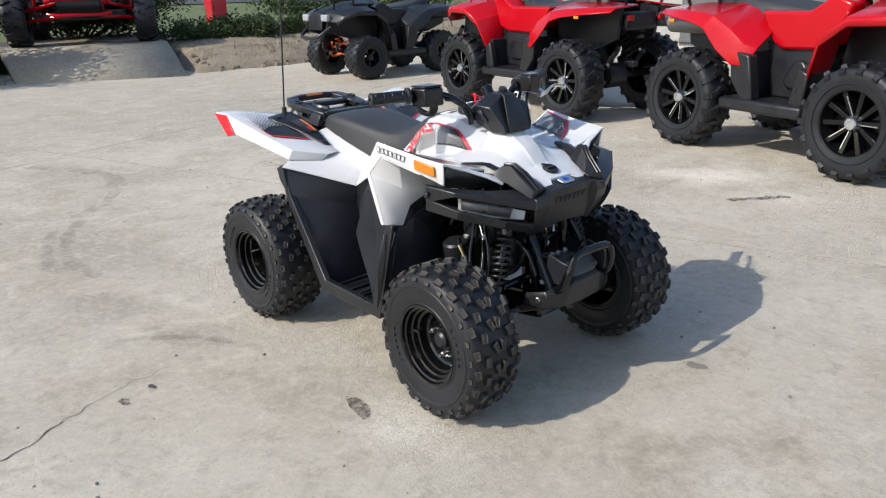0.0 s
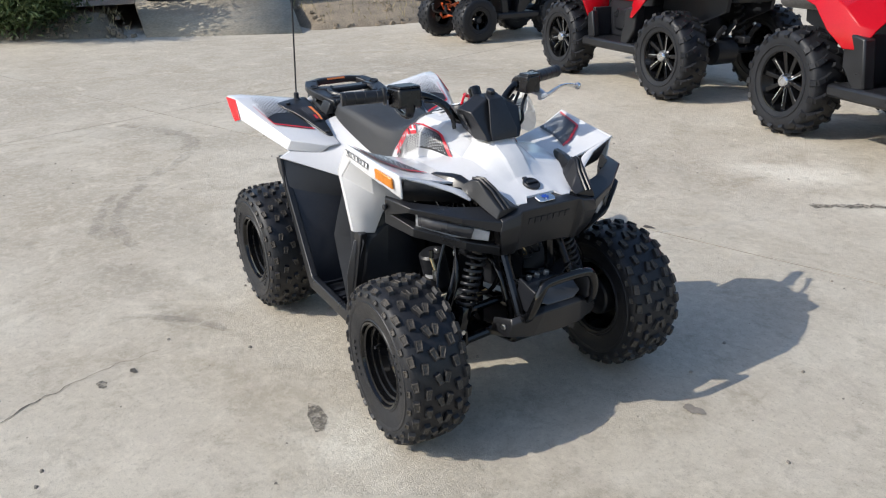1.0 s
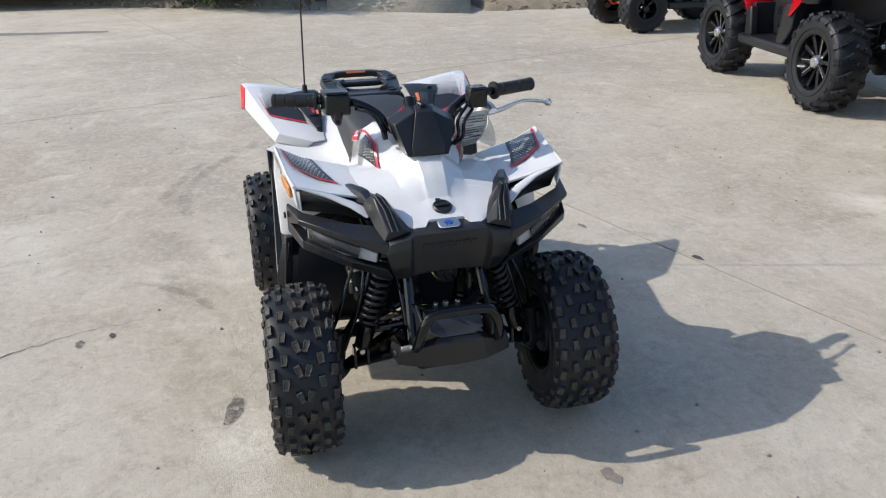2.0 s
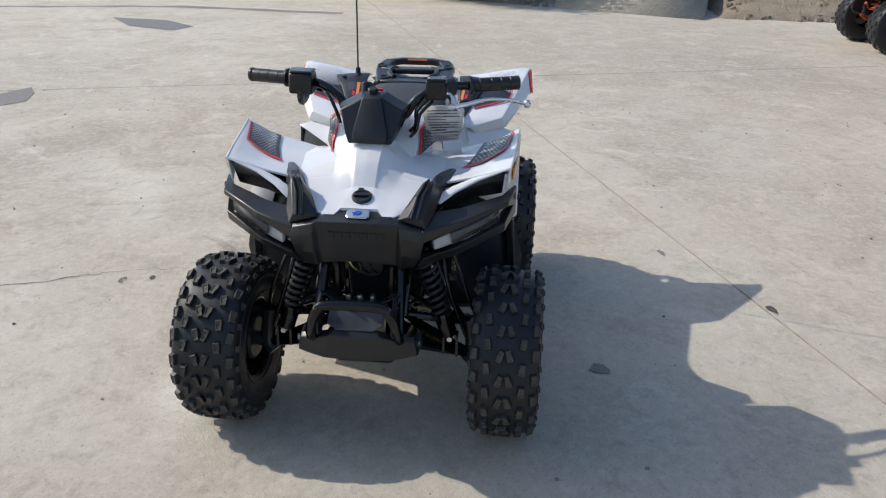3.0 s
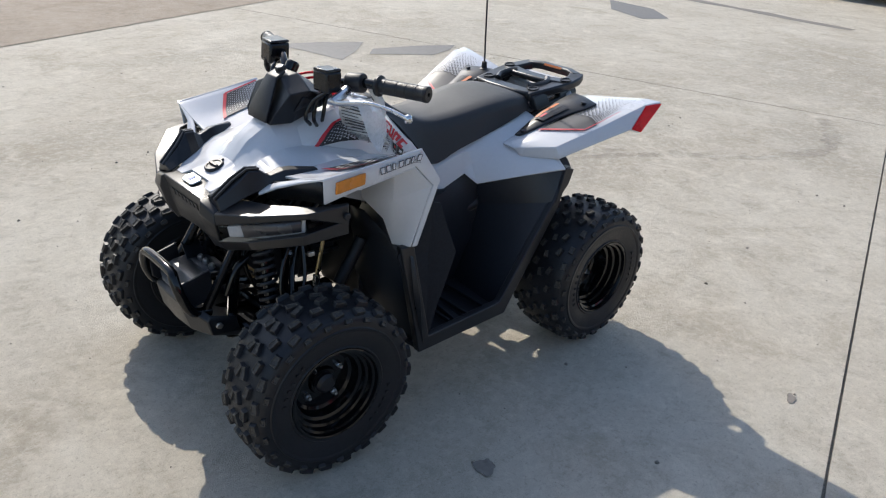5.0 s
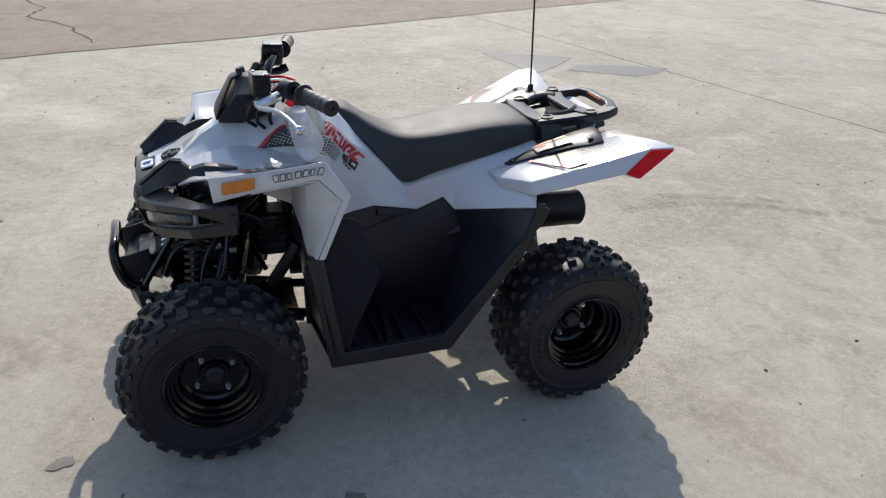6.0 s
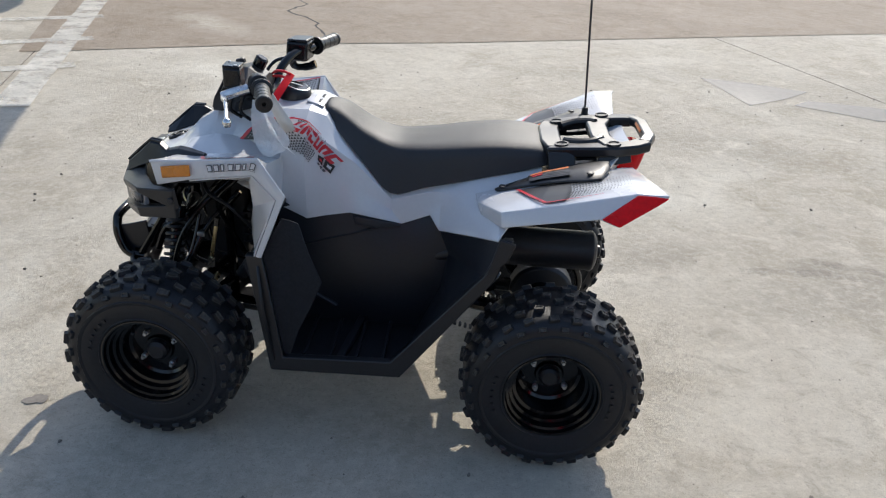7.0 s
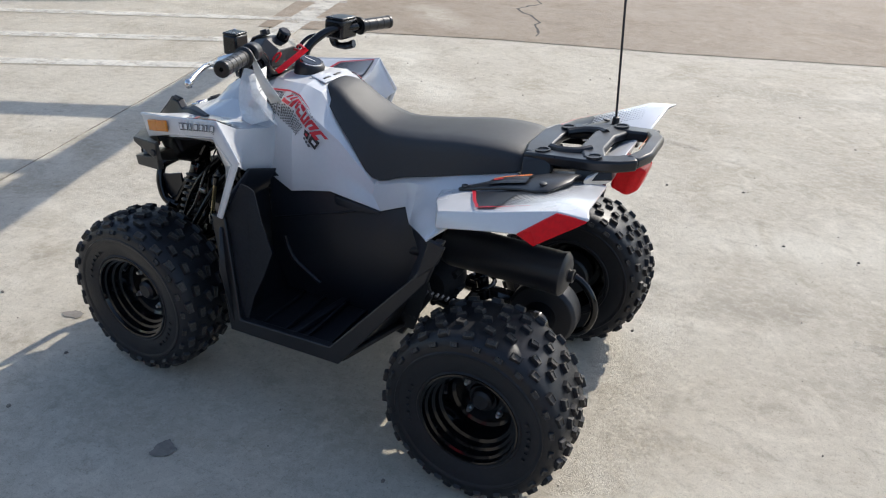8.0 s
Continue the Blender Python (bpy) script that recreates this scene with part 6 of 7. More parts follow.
for v, w in ((-0.86, 0.10), (-1.62, 0.15)):
    bm, end = overhead(1.45, v - 0.09, 14.0, v + 2.2, w)
    part("frame_rung", bm, GLOSS, gantry)
    part("frame_post", rod((end.x, end.y, 0), (end.x, end.y, LIFT + 0.03), 0.06, 12), GLOSS, gantry)
# unseen board, added to cast the wide shadow beside the driveway
rim = [(2.05, -5.7), (2.09, -5.33), (2.25, -5.10), (2.43, -4.90), (2.65, -4.70), (2.90, -4.55), (3.30, -4.30), (3.80, -4.06), (4.60, -3.80), (12.0, -3.4), (12.0, -9.5), (2.6, -9.5)]
rim = [Vector(slab_point(u, v, LIFT + 0.10)) - SHIFT for u, v in rim]
part("shadow_board", prism(rim, [p + Vector((0, 0, 0.04)) for p in rim]), GLOSS, gantry, "unseen board added to cast a wide shadow")
part("frame_post", rod((rim[9].x, rim[9].y, 0), (rim[9].x, rim[9].y, LIFT + 0.10), 0.06, 12), GLOSS, gantry)



# ---- parked full-size quad bikes ----
DULLSTEEL = material("dull exhaust steel", (0.20, 0.20, 0.205), 0.5, metal=0.8, vary=0.2, scale=20)
def big_tyre(r, half, r0, bars=True):
    """The carcass of a full-size tyre, with a raised ring on each wall."""
    rc = r - (0.018 if bars else 0.008)
    bm = lathe(tyre_profile(half, r0, rc), 56, ends=False)
    for s in (1, -1):
        rr = r0 + (rc - r0) * 0.30
        lathe([(s * half * 0.95, rr - 0.006), (s * half * 1.01, rr - 0.003), (s * half * 1.01, rr + 0.003), (s * half * 0.95, rr + 0.006)], 56, bm=bm, closed=True)
    return bm


def big_tread(r, half, n=18, bars=True):
    """Long angled bars that meet in the middle, with shoulder lugs, as for mud; or small blocks."""
    bm = bmesh.new()
    rc, step = r - (0.018 if bars else 0.008), 2 * math.pi / n
    for i in range(n):
        for s in (1, -1):
            a = (i + (0.5 if s > 0 else 0)) * step
            if bars:
                tread_block(bm, a, s * half * 0.26, rc, 0.032, half * 0.50, 0.019, s * 0.55, 0)
                tread_block(bm, a + 0.075, s * half * 0.66, rc - 0.004, 0.036, half * 0.46, 0.019, s * 0.35, s * 0.16)
                tread_block(bm, a + 0.105, s * half * 0.93, rc - 0.026, 0.040, 0.040, 0.013, 0, s * 0.75)
            else:
                tread_block(bm, a, s * half * 0.25, rc, 0.035, half * 0.34, 0.008, 0, 0)
                tread_block(bm, a + step * 0.5, s * half * 0.70, rc - 0.004, 0.04, half * 0.34, 0.008, 0, s * 0.2)
    return bm


def add_tyre(rim, r, half, r0, n, bars, label):
    part("tyre", big_tyre(r, half, r0, bars), RUBBER, rim, label, sharp=40)
    tagged(part("tread", big_tread(r, half, n, bars), RUBBER, rim, "black rubber tread bars" if bars else "", sharp=30), kind="stuff")


def alloy_wheel(parent, r, half, spokes, shiny):
    """Looks out along +y: dark rim with machined spokes and a bright cap."""
    r0 = r * (0.56 if shiny else 0.42)
    rim = part("wheel", lathe([(half * 0.80, r0 + 0.012), (half * 0.86, r0 + 0.008), (half * 0.84, r0 - 0.004), (half * 0.45, r0 - 0.016), (half * 0.25, r0 - 0.03)], 40, ends=False), GLOSS, parent, "black alloy wheel")
    add_tyre(rim, r, half, r0, 18, shiny, "mud tyre with angled bars" if shiny else "small-block tyre")
    y0 = half * 0.42
    part("rim_back", lathe([(half * 0.05, r0 - 0.02), (half * 0.05, 0.03)], 32, ends=False), GLOSS, rim)
    for k in range(spokes):
        a = 2 * math.pi * k / spokes
        m = Matrix.Rotation(-a, 4, "Y")
        lo = [m @ Vector(p) for p in ((0.03, y0 + 0.01, -0.011), (0.03, y0 + 0.01, 0.011), (0.03, y0 - 0.03, 0.013), (0.03, y0 - 0.03, -0.013))]
        hi = [m @ Vector(p) for p in ((r0 - 0.008, y0 + 0.03, -0.016), (r0 - 0.008, y0 + 0.03, 0.016), (r0 - 0.008, y0 - 0.02, 0.018), (r0 - 0.008, y0 - 0.02, -0.018))]
        part("spoke", prism(lo, hi), GLOSS, rim, bevel=0.003)
        if shiny and k % 3 == 0:
            e0 = [m @ Vector(p) for p in ((0.035, y0 + 0.0125, 0.004), (0.035, y0 + 0.0125, 0.009), (0.035, y0 + 0.0115, 0.009), (0.035, y0 + 0.0115, 0.004))]
            e1 = [m @ Vector(p) for p in ((r0 - 0.03, y0 + 0.030, 0.006), (r0 - 0.03, y0 + 0.030, 0.012), (r0 - 0.03, y0 + 0.026, 0.012), (r0 - 0.03, y0 + 0.026, 0.006))]
            part("machined_edge", prism(e0, e1), ALU, rim)
    part("hub_cap", lathe([(y0, 0.045), (y0 + 0.03, 0.042), (y0 + 0.045, 0.03), (y0 + 0.045, 0.0005)], 20), ALU if shiny else BLACK, rim)
    return rim


def big_quad(name, label, m, length, track, r, body, arms, shiny):
    """A full-size utility quad: x ahead, its base on the ground."""
    q = tagged(empty(name), label, "quad bike", group="quad bikes parked in a row")
    f, b, h = length / 2, -length / 2, track / 2
    half = 0.115 if shiny else 0.13
    w = alloy_wheel(q, r, half, 10 if shiny else 5, shiny)
    w.matrix_basis = pose(f, h, r, 0, 12, 0)
    copy_thing(w, pose(f, -h, r, 0, 40, 180))
    copy_thing(w, pose(b, h, r, 0, 5, 0))
    copy_thing(w, pose(b, -h, r, 0, 63, 180))
    k = r / 0.32
    drop = 0.105 if shiny else 0.06
    z = lambda v: v * (0.35 + 0.65 * k) - drop * min(1.0, max(0.0, (v - 0.42) / 0.25))      # noqa: E731
    # dark middle: frame, engine, axles
    part("engine", box(-0.02, 0, z(0.50), 0.62, 0.34, 0.36), BLACK, q, bevel=0.03)
    part("frame", tube([(f + 0.24, 0.16, z(0.50)), (f + 0.1, 0.16, z(0.36)), (b + 0.1, 0.16, z(0.36)), (b - 0.2, 0.16, z(0.60))], 0.02, 8, 4), BLACK, q)
    part("frame", tube([(f + 0.24, -0.16, z(0.50)), (f + 0.1, -0.16, z(0.36)), (b + 0.1, -0.16, z(0.36)), (b - 0.2, -0.16, z(0.60))], 0.02, 8, 4), BLACK, q)
    part("axle", rod((b, -h, r), (b, h, r), 0.03, 10), BLACK, q)
    part("gear_case", lathe([(-0.12, 0.05), (-0.09, 0.10), (0.09, 0.10), (0.12, 0.05)], 20, Matrix.Translation((b, 0, r))), BLACK, q)
    for s in SIDES:
        part("suspension_arm", tube([(f - 0.14, s * 0.14, r + 0.04), (f, s * (h - 0.1), r - 0.03), (f + 0.14, s * 0.14, r + 0.04)], 0.016, 8), arms, q)
        part("suspension_arm", tube([(f - 0.12, s * 0.14, r + 0.16), (f, s * (h - 0.12), r + 0.08), (f + 0.12, s * 0.14, r + 0.16)], 0.014, 8), arms, q)
        part("shock_absorber", coil((f, s * 0.16, z(0.80)), (f, s * (h - 0.24), r + 0.02), 0.034, 0.008, 7), BLACK if shiny else arms, q, sharp=60)
        part("shock_absorber", coil((b + 0.02, s * 0.15, z(0.78)), (b, s * (h - 0.26), r + 0.02), 0.032, 0.008, 7), BLACK, q, sharp=60)
        # front fender
        ff = [[(f - 0.36, 0.30, z(0.66)), (f - 0.35, 0.50, z(0.63))], [(f - 0.32, 0.26, z(0.92)), (f - 0.27, 0.55, z(0.86))], [(f - 0.16, 0.22, z(1.04)), (f - 0.10, 0.57, z(0.97))],
              [(f + 0.12, 0.20, z(1.06)), (f + 0.14, 0.56, z(0.98))], [(f + 0.34, 0.16, z(0.98)), (f + 0.30, 0.48, z(0.92))], [(f + 0.42, 0.12, z(0.86)), (f + 0.36, 0.40, z(0.84))]]
        fen = part("front_fender", sheet(flip_rows(ff, s)), body, q, bevel=0.006, solid=0.012, sharp=14)
        lip = [[(x, y, zz), (x, y - 0.01, zz - 0.05)] for x, y, zz in (row[1] for row in ff)]
        part("fender_lip", sheet(flip_rows(lip, s)), body, fen, solid=0.01)
        # rear fender
        rf = [[(b - 0.40, 0.14, z(1.00)), (b - 0.38, 0.37, z(0.980)), (b - 0.37, 0.41, z(0.950))], [(b - 0.15, 0.18, z(1.02)), (b - 0.15, 0.45, z(0.980)), (b - 0.14, 0.51, z(0.935))],
              [(b + 0.06, 0.20, z(1.02)), (b + 0.06, 0.49, z(0.972)), (b + 0.05, 0.552, z(0.915))], [(b + 0.21, 0.22, z(1.02)), (b + 0.20, 0.50, z(0.955)), (b + 0.17, 0.560, z(0.880))],
              [(b + 0.37, 0.28, z(0.985)), (b + 0.35, 0.51, z(0.880)), (b + 0.29, 0.560, z(0.755))], [(b + 0.48, 0.31, z(0.900)), (b + 0.46, 0.50, z(0.790)), (b + 0.41, 0.545, z(0.665))],
              [(b + 0.53, 0.33, z(0.860)), (b + 0.53, 0.45, z(0.770)), (b + 0.50, 0.510, z(0.660))]]
        fen = part("rear_fender", sheet(flip_rows(rf, s)), body, q, bevel=0.006, solid=0.012, sharp=14)
        part("marker_lamp", box(b - 0.13, s * 0.535, z(0.915), 0.05, 0.012, 0.022), ORANGE, fen, bevel=0.003)
        # footwell with guards
        fw = part("footwell", box(0.0, s * 0.40, z(0.325), length - 2 * r - 0.02, 0.28, 0.075), GREYBLACK, q, bevel=0.018)
        part("rear_guard", side_prism([(b + 0.38, z(0.76)), (b + 0.53, z(0.73)), (b + 0.58, z(0.36)), (b + 0.50, z(0.34)), (b + 0.40, z(0.50))], s * 0.44, s * 0.52), GREYBLACK, fw, bevel=0.012)
        part("front_guard", side_prism([(f - 0.41, z(0.68)), (f - 0.34, z(0.64)), (f - 0.36, z(0.34)), (f - 0.46, z(0.36))], s * 0.44, s * 0.50), GREYBLACK, fw, bevel=0.012)
        part("foot_shield", side_prism([(b + 0.46, z(0.36)), (b + 0.46, z(0.74)), (b + 0.50, z(0.74)), (b + 0.50, z(0.36))], s * 0.22, s * 0.48), BLACK, fw, bevel=0.005)
        part("foot_shield", side_prism([(f - 0.40, z(0.36)), (f - 0.40, z(0.70)), (f - 0.36, z(0.70)), (f - 0.36, z(0.36))], s * 0.22, s * 0.46), BLACK, fw, bevel=0.005)
        part("wheel_liner", side_prism([(f - 0.34, z(0.62)), (f - 0.30, z(1.02)), (f + 0.34, z(0.96)), (f + 0.40, z(0.72)), (f + 0.1, z(0.60))], s * 0.19, s * 0.22), BLACK, q)
        part("wheel_liner", side_prism([(b + 0.46, z(0.62)), (b + 0.42, z(0.98)), (b - 0.30, z(1.00)), (b - 0.26, z(0.74)), (b, z(0.62))], s * 0.19, s * 0.22), BLACK, q)
        part("side_cover", side_prism([(b + 0.46, z(0.80)), (b + 0.52, z(0.36)), (f - 0.40, z(0.36)), (f - 0.36, z(0.72)), (f - 0.45, z(0.80))], s * 0.19, s * 0.30), BLACK, q, bevel=0.015)
        part("engine_cover", side_prism([(b + 0.70, z(0.70)), (b + 0.62, z(0.50)), (b + 0.66, z(0.42)), (f - 0.50, z(0.42)), (f - 0.46, z(0.60)), (f - 0.52, z(0.70))], s * 0.295, s * 0.325), GREYBLACK, q, bevel=0.02)
        part("tank_side", side_prism([(b + 0.42, z(0.98)), (b + 0.52, z(0.80)), (b + 0.60, z(0.755)), (f - 0.46, z(0.765)), (f - 0.34, z(0.80)), (f - 0.24, z(1.03)), (f - 0.36, z(1.08)), (f - 0.52, z(0.98))], s * 0.16, s * 0.33), body, q, bevel=0.02)
    part("hood", sheet([[(f - 0.42, -0.22, z(1.06)), (f - 0.42, 0, z(1.12)), (f - 0.42, 0.22, z(1.06))], [(f, -0.24, z(1.06)), (f, 0, z(1.10)), (f, 0.24, z(1.06))], [(f + 0.40, -0.16, z(0.94)), (f + 0.42, 0, z(0.98)), (f + 0.40, 0.16, z(0.94))],
                        [(f + 0.42, -0.15, z(0.74)), (f + 0.44, 0, z(0.74)), (f + 0.42, 0.15, z(0.74))]]), body, q, bevel=0.015, solid=0.012)
    ss = [(f - 0.44, 1.07, 0.10, 1.00, 0.13), (f - 0.60, 1.02, 0.15, 0.93, 0.20), (0.02 * length, 0.995, 0.19, 0.90, 0.235), (b + 0.30, 1.04, 0.20, 0.95, 0.24), (b - 0.02, 1.10, 0.18, 1.00, 0.20), (b - 0.10, 1.07, 0.14, 1.02, 0.16)]
    bm = sheet([seat_section(x, z(zt), wt, z(zb), wb) for x, zt, wt, zb, wb in ss], loop=True, caps=True)
    part("seat", bm, VINYL, q, "black vinyl seat", sharp=60)
    bar = tube([(f - 0.52, 0.38, z(1.20)), (f - 0.46, 0.22, z(1.22)), (f - 0.40, 0.08, z(1.14)), (f - 0.40, -0.08, z(1.14)), (f - 0.46, -0.22, z(1.22)), (f - 0.52, -0.38, z(1.20))], 0.014, 8, 4)
    part("handlebar", bar, BLACK, q)
    for x0, x1, zz in ((f - 0.10, f + 0.40, 1.13), (b - 0.42, b + 0.10, 1.10)):
        rk = tube([(x0, -0.36, z(zz)), (x1, -0.36, z(zz)), (x1, 0.36, z(zz)), (x0, 0.36, z(zz)), (x0, -0.36, z(zz))], 0.014, 8)
        for j in range(4):
            y = -0.24 + 0.16 * j
            rod((x0, y, z(zz)), (x1, y, z(zz)), 0.010, 8, rk)
        for y in (-0.24, 0.24):
            rod((x0 + 0.1, y, z(zz)), (x0 + 0.1, y * 0.8, z(zz - 0.10)), 0.012, 8, rk)
            rod((x1 - 0.12, y, z(zz)), (x1 - 0.14, y * 0.8, z(zz - 0.14)), 0.012, 8, rk)
        part("luggage_rack", rk, BLACK, q)
    mf = lathe([(b - 0.42, 0.03), (b - 0.40, 0.065), (b - 0.02, 0.065), (b + 0.04, 0.03)], 20, Matrix.Translation((0, -0.26 if shiny else 0.22, z(0.88))), axis="x")
    part("muffler", mf, DULLSTEEL if shiny else BLACK, q, "dull steel muffler")
    part("front_bumper", tube([(f + 0.36, -0.26, z(0.78)), (f + 0.50, -0.20, z(0.66)), (f + 0.52, 0, z(0.62)), (f + 0.50, 0.20, z(0.66)), (f + 0.36, 0.26, z(0.78))], 0.022, 8, 4), BLACK, q)
    part("tail_box", box(b - 0.24, 0, z(0.87), 0.16, 0.34, 0.14), BLACK, q, bevel=0.03)
    part("hitch", box(b - 0.22, 0, z(0.44), 0.10, 0.06, 0.05), GREYBLACK, q, bevel=0.008)
    for y, zz in ((-0.17, 0.60), (0.12, 0.52), (0.19, 0.44), (-0.10, 0.40)):
        part("suspension_bolt", bolt((b - 0.14, y, z(zz)), (-1, 0, 0.2), 0.016, 0.012), STEEL, q)
    for s in SIDES:
        part("headlight", box(f + 0.40, s * 0.22, z(0.90), 0.06, 0.14, 0.08), GREYPL, q, bevel=0.015)
        part("tail_lamp", box(b - 0.35, s * 0.17, z(0.90), 0.025, 0.06, 0.04), RED, q, bevel=0.005)
    q.matrix_world = m
    return q


big_quad("red_quad_bike", "glossy red full-size quad bike with black alloy wheels", pose(-2.786, 3.95, 0, 0, 0, 171), 1.44, 0.94, 0.322, REDBODY, BLACK, True)
big_quad("red_quad_bike", "glossy red full-size quad bike parked side on", pose(-0.225, 3.46, 0, 0, 0, -15), 1.28, 0.94, 0.322, REDBODY, BLACK, True)
big_quad("black_quad_bike", "black quad bike with bright orange suspension arms", pose(-6.30, 4.72, 0, 0, 0, -93), 1.14, 0.90, 0.262, BLACK, ORANGEPAINT, False)

# ---- planting bed, ramp, side-by-side buggy, shrubs, far wall ----
DIRT = material("dry stony soil", (0.24, 0.195, 0.14), 0.95, vary=0.4, scale=14, bump=0.8, bump_scale=60)
GRASSY = material("rough lawn", (0.095, 0.118, 0.040), 0.95, vary=0.4, scale=5, bump=0.8, bump_scale=50)
LEAF = material("dark green leaf", (0.050, 0.078, 0.022), 0.55, vary=0.45, scale=5)
DRY = material("dry grass straw", (0.34, 0.28, 0.15), 0.9, vary=0.3, scale=5)
BARK = material("grey bark", (0.11, 0.09, 0.07), 0.9, vary=0.4, scale=12, bump=0.8, bump_scale=60)
SHEETMETAL = material("grey painted ribbed steel", (0.11, 0.11, 0.115), 0.5, vary=0.12, scale=3)
PALERAMP = material("pale dusty concrete", (0.31, 0.275, 0.215), 0.9, vary=0.25, scale=6, bump=0.4, bump_scale=90)
DARKASPH = material("dark asphalt", (0.055, 0.055, 0.058), 0.9, vary=0.3, scale=12, bump=0.5, bump_scale=120)


def bed_edge(s):
    """The bed's edge on the yard, s from -6 to 16."""
    return Vector((-8.35 - 0.10 * max(0, s - 4) - 0.52 * max(0, 2.8 - s) + 0.06 * math.sin(3.1 * s) + 0.03 * math.sin(9.7 * s), s, 0))


rows = []
for d, hgt in ((0.0, -0.01), (0.10, 0.05), (0.35, 0.13), (0.8, 0.22), (1.4, 0.31), (2.4, 0.35), (4.0, 0.35)):
    row = []
    for k in range(89):
        e = bed_edge(-6 + 22 * k / 88)
        dip = max(0.0, min(1.0, (1.35 - abs(e.y + 0.15 * d - 1.95 - 0.12 * d)) * 4))
        hz = hgt * (1 - dip) - 0.08 * dip + (0.05 * noise.noise(Vector((e.x * 2.1 + d * 3, e.y * 2.3, d * 5))) if d > 0 else 0)
        row.append((e.x - d, e.y + 0.15 * d, hz))
    rows.append(row)
tagged(part("planting_bed", sheet(rows), DIRT, None, "low bank of dry stony soil along the yard", sharp=180), kind="structure", category="planting bed")
lawn = [[(-12.6, -8, 0.345), (-12.6, 18, 0.345)], [(-40, -20, 0.45), (-40, 30, 0.45)], [(-90, -60, 0.6), (-90, 60, 0.6)]]
tagged(part("lawn", sheet(lawn), GRASSY, None, "rough green lawn behind the bank"), kind="structure", category="lawn")
strip = [[(-10.8, -6.0, 0.352), (-10.6, 2.0, 0.352), (-10.2, 5.0, 0.352), (-11.4, 14.0, 0.352)], [(-13.0, -8.0, 0.356), (-13.0, 2.0, 0.356), (-13.0, 6.0, 0.356), (-13.0, 18.0, 0.356)]]
tagged(part("soil_strip", sheet(strip), DIRT, None, "bare dry soil on top of the bank"), kind="structure", category="soil")
far_road = [[(-34, -60, 0.47), (-34, 60, 0.47)], [(-48, -60, 0.52), (-48, 60, 0.52)]]
tagged(part("far_road", sheet(far_road), DARKASPH, None, "dark asphalt road beyond the lawn"), kind="structure", category="road")
ramp = [[(-9.22, 1.02, 0.0), (-8.22, 2.86, 0.02)], [(-10.0, 1.12, 0.22), (-8.95, 3.05, 0.25)], [(-10.6, 1.20, 0.37), (-9.65, 3.25, 0.38)], [(-11.5, 1.4, 0.38), (-10.6, 3.5, 0.38)]]
tagged(part("ramp", sheet(ramp), PALERAMP, None, "pale dusty concrete ramp up the bank", solid=0.12), kind="structure", category="ramp")

# scattered stones and dry grass on the bank: one mass each
rnd = random.Random(11)
bm = bmesh.new()
for _ in range(900):
    e = bed_edge(rnd.uniform(-3, 9.5))
    d = rnd.random() ** 1.6 * 1.6
    if 0.9 < e.y < 3.3:
        continue
    c, sz = Vector((e.x - d, e.y, 0.02 + 0.22 * min(1, d / 0.9))), rnd.uniform(0.012, 0.05)
    top = [c + Vector((rnd.uniform(0.5, 1) * sz * math.cos(a), rnd.uniform(0.5, 1) * sz * math.sin(a), sz * rnd.uniform(0.2, 0.6))) for a in (0.3, 1.6, 2.8, 4.1, 5.3)]
    prism([p + Vector(((p - c).x * 0.4, (p - c).y * 0.4, -sz)) for p in top], top, bm)
tagged(part("gravel", bm, DIRT, None, "loose stones along the bank", sharp=20), kind="stuff", category="gravel")
bm = bmesh.new()
for _ in range(2600):
    e = bed_edge(rnd.uniform(-4, 9.5))
    d = 0.15 + rnd.random() * 1.9
    if 0.9 < e.y < 3.3:
        continue
    c = Vector((e.x - d, e.y, 0.02 + 0.22 * min(1, d / 0.9)))
    a, hh = rnd.uniform(0, 6.28), rnd.uniform(0.05, 0.16)
    w, tip = Vector((math.cos(a), math.sin(a), 0)) * 0.006, c + Vector((rnd.uniform(-0.08, 0.08), rnd.uniform(-0.08, 0.08), hh))
    bm.faces.new([bm.verts.new(p) for p in (c - w, c + w, tip)])
tagged(part("dry_grass", bm, DRY, None, "thin dry grass on the bank"), kind="stuff", category="grass")


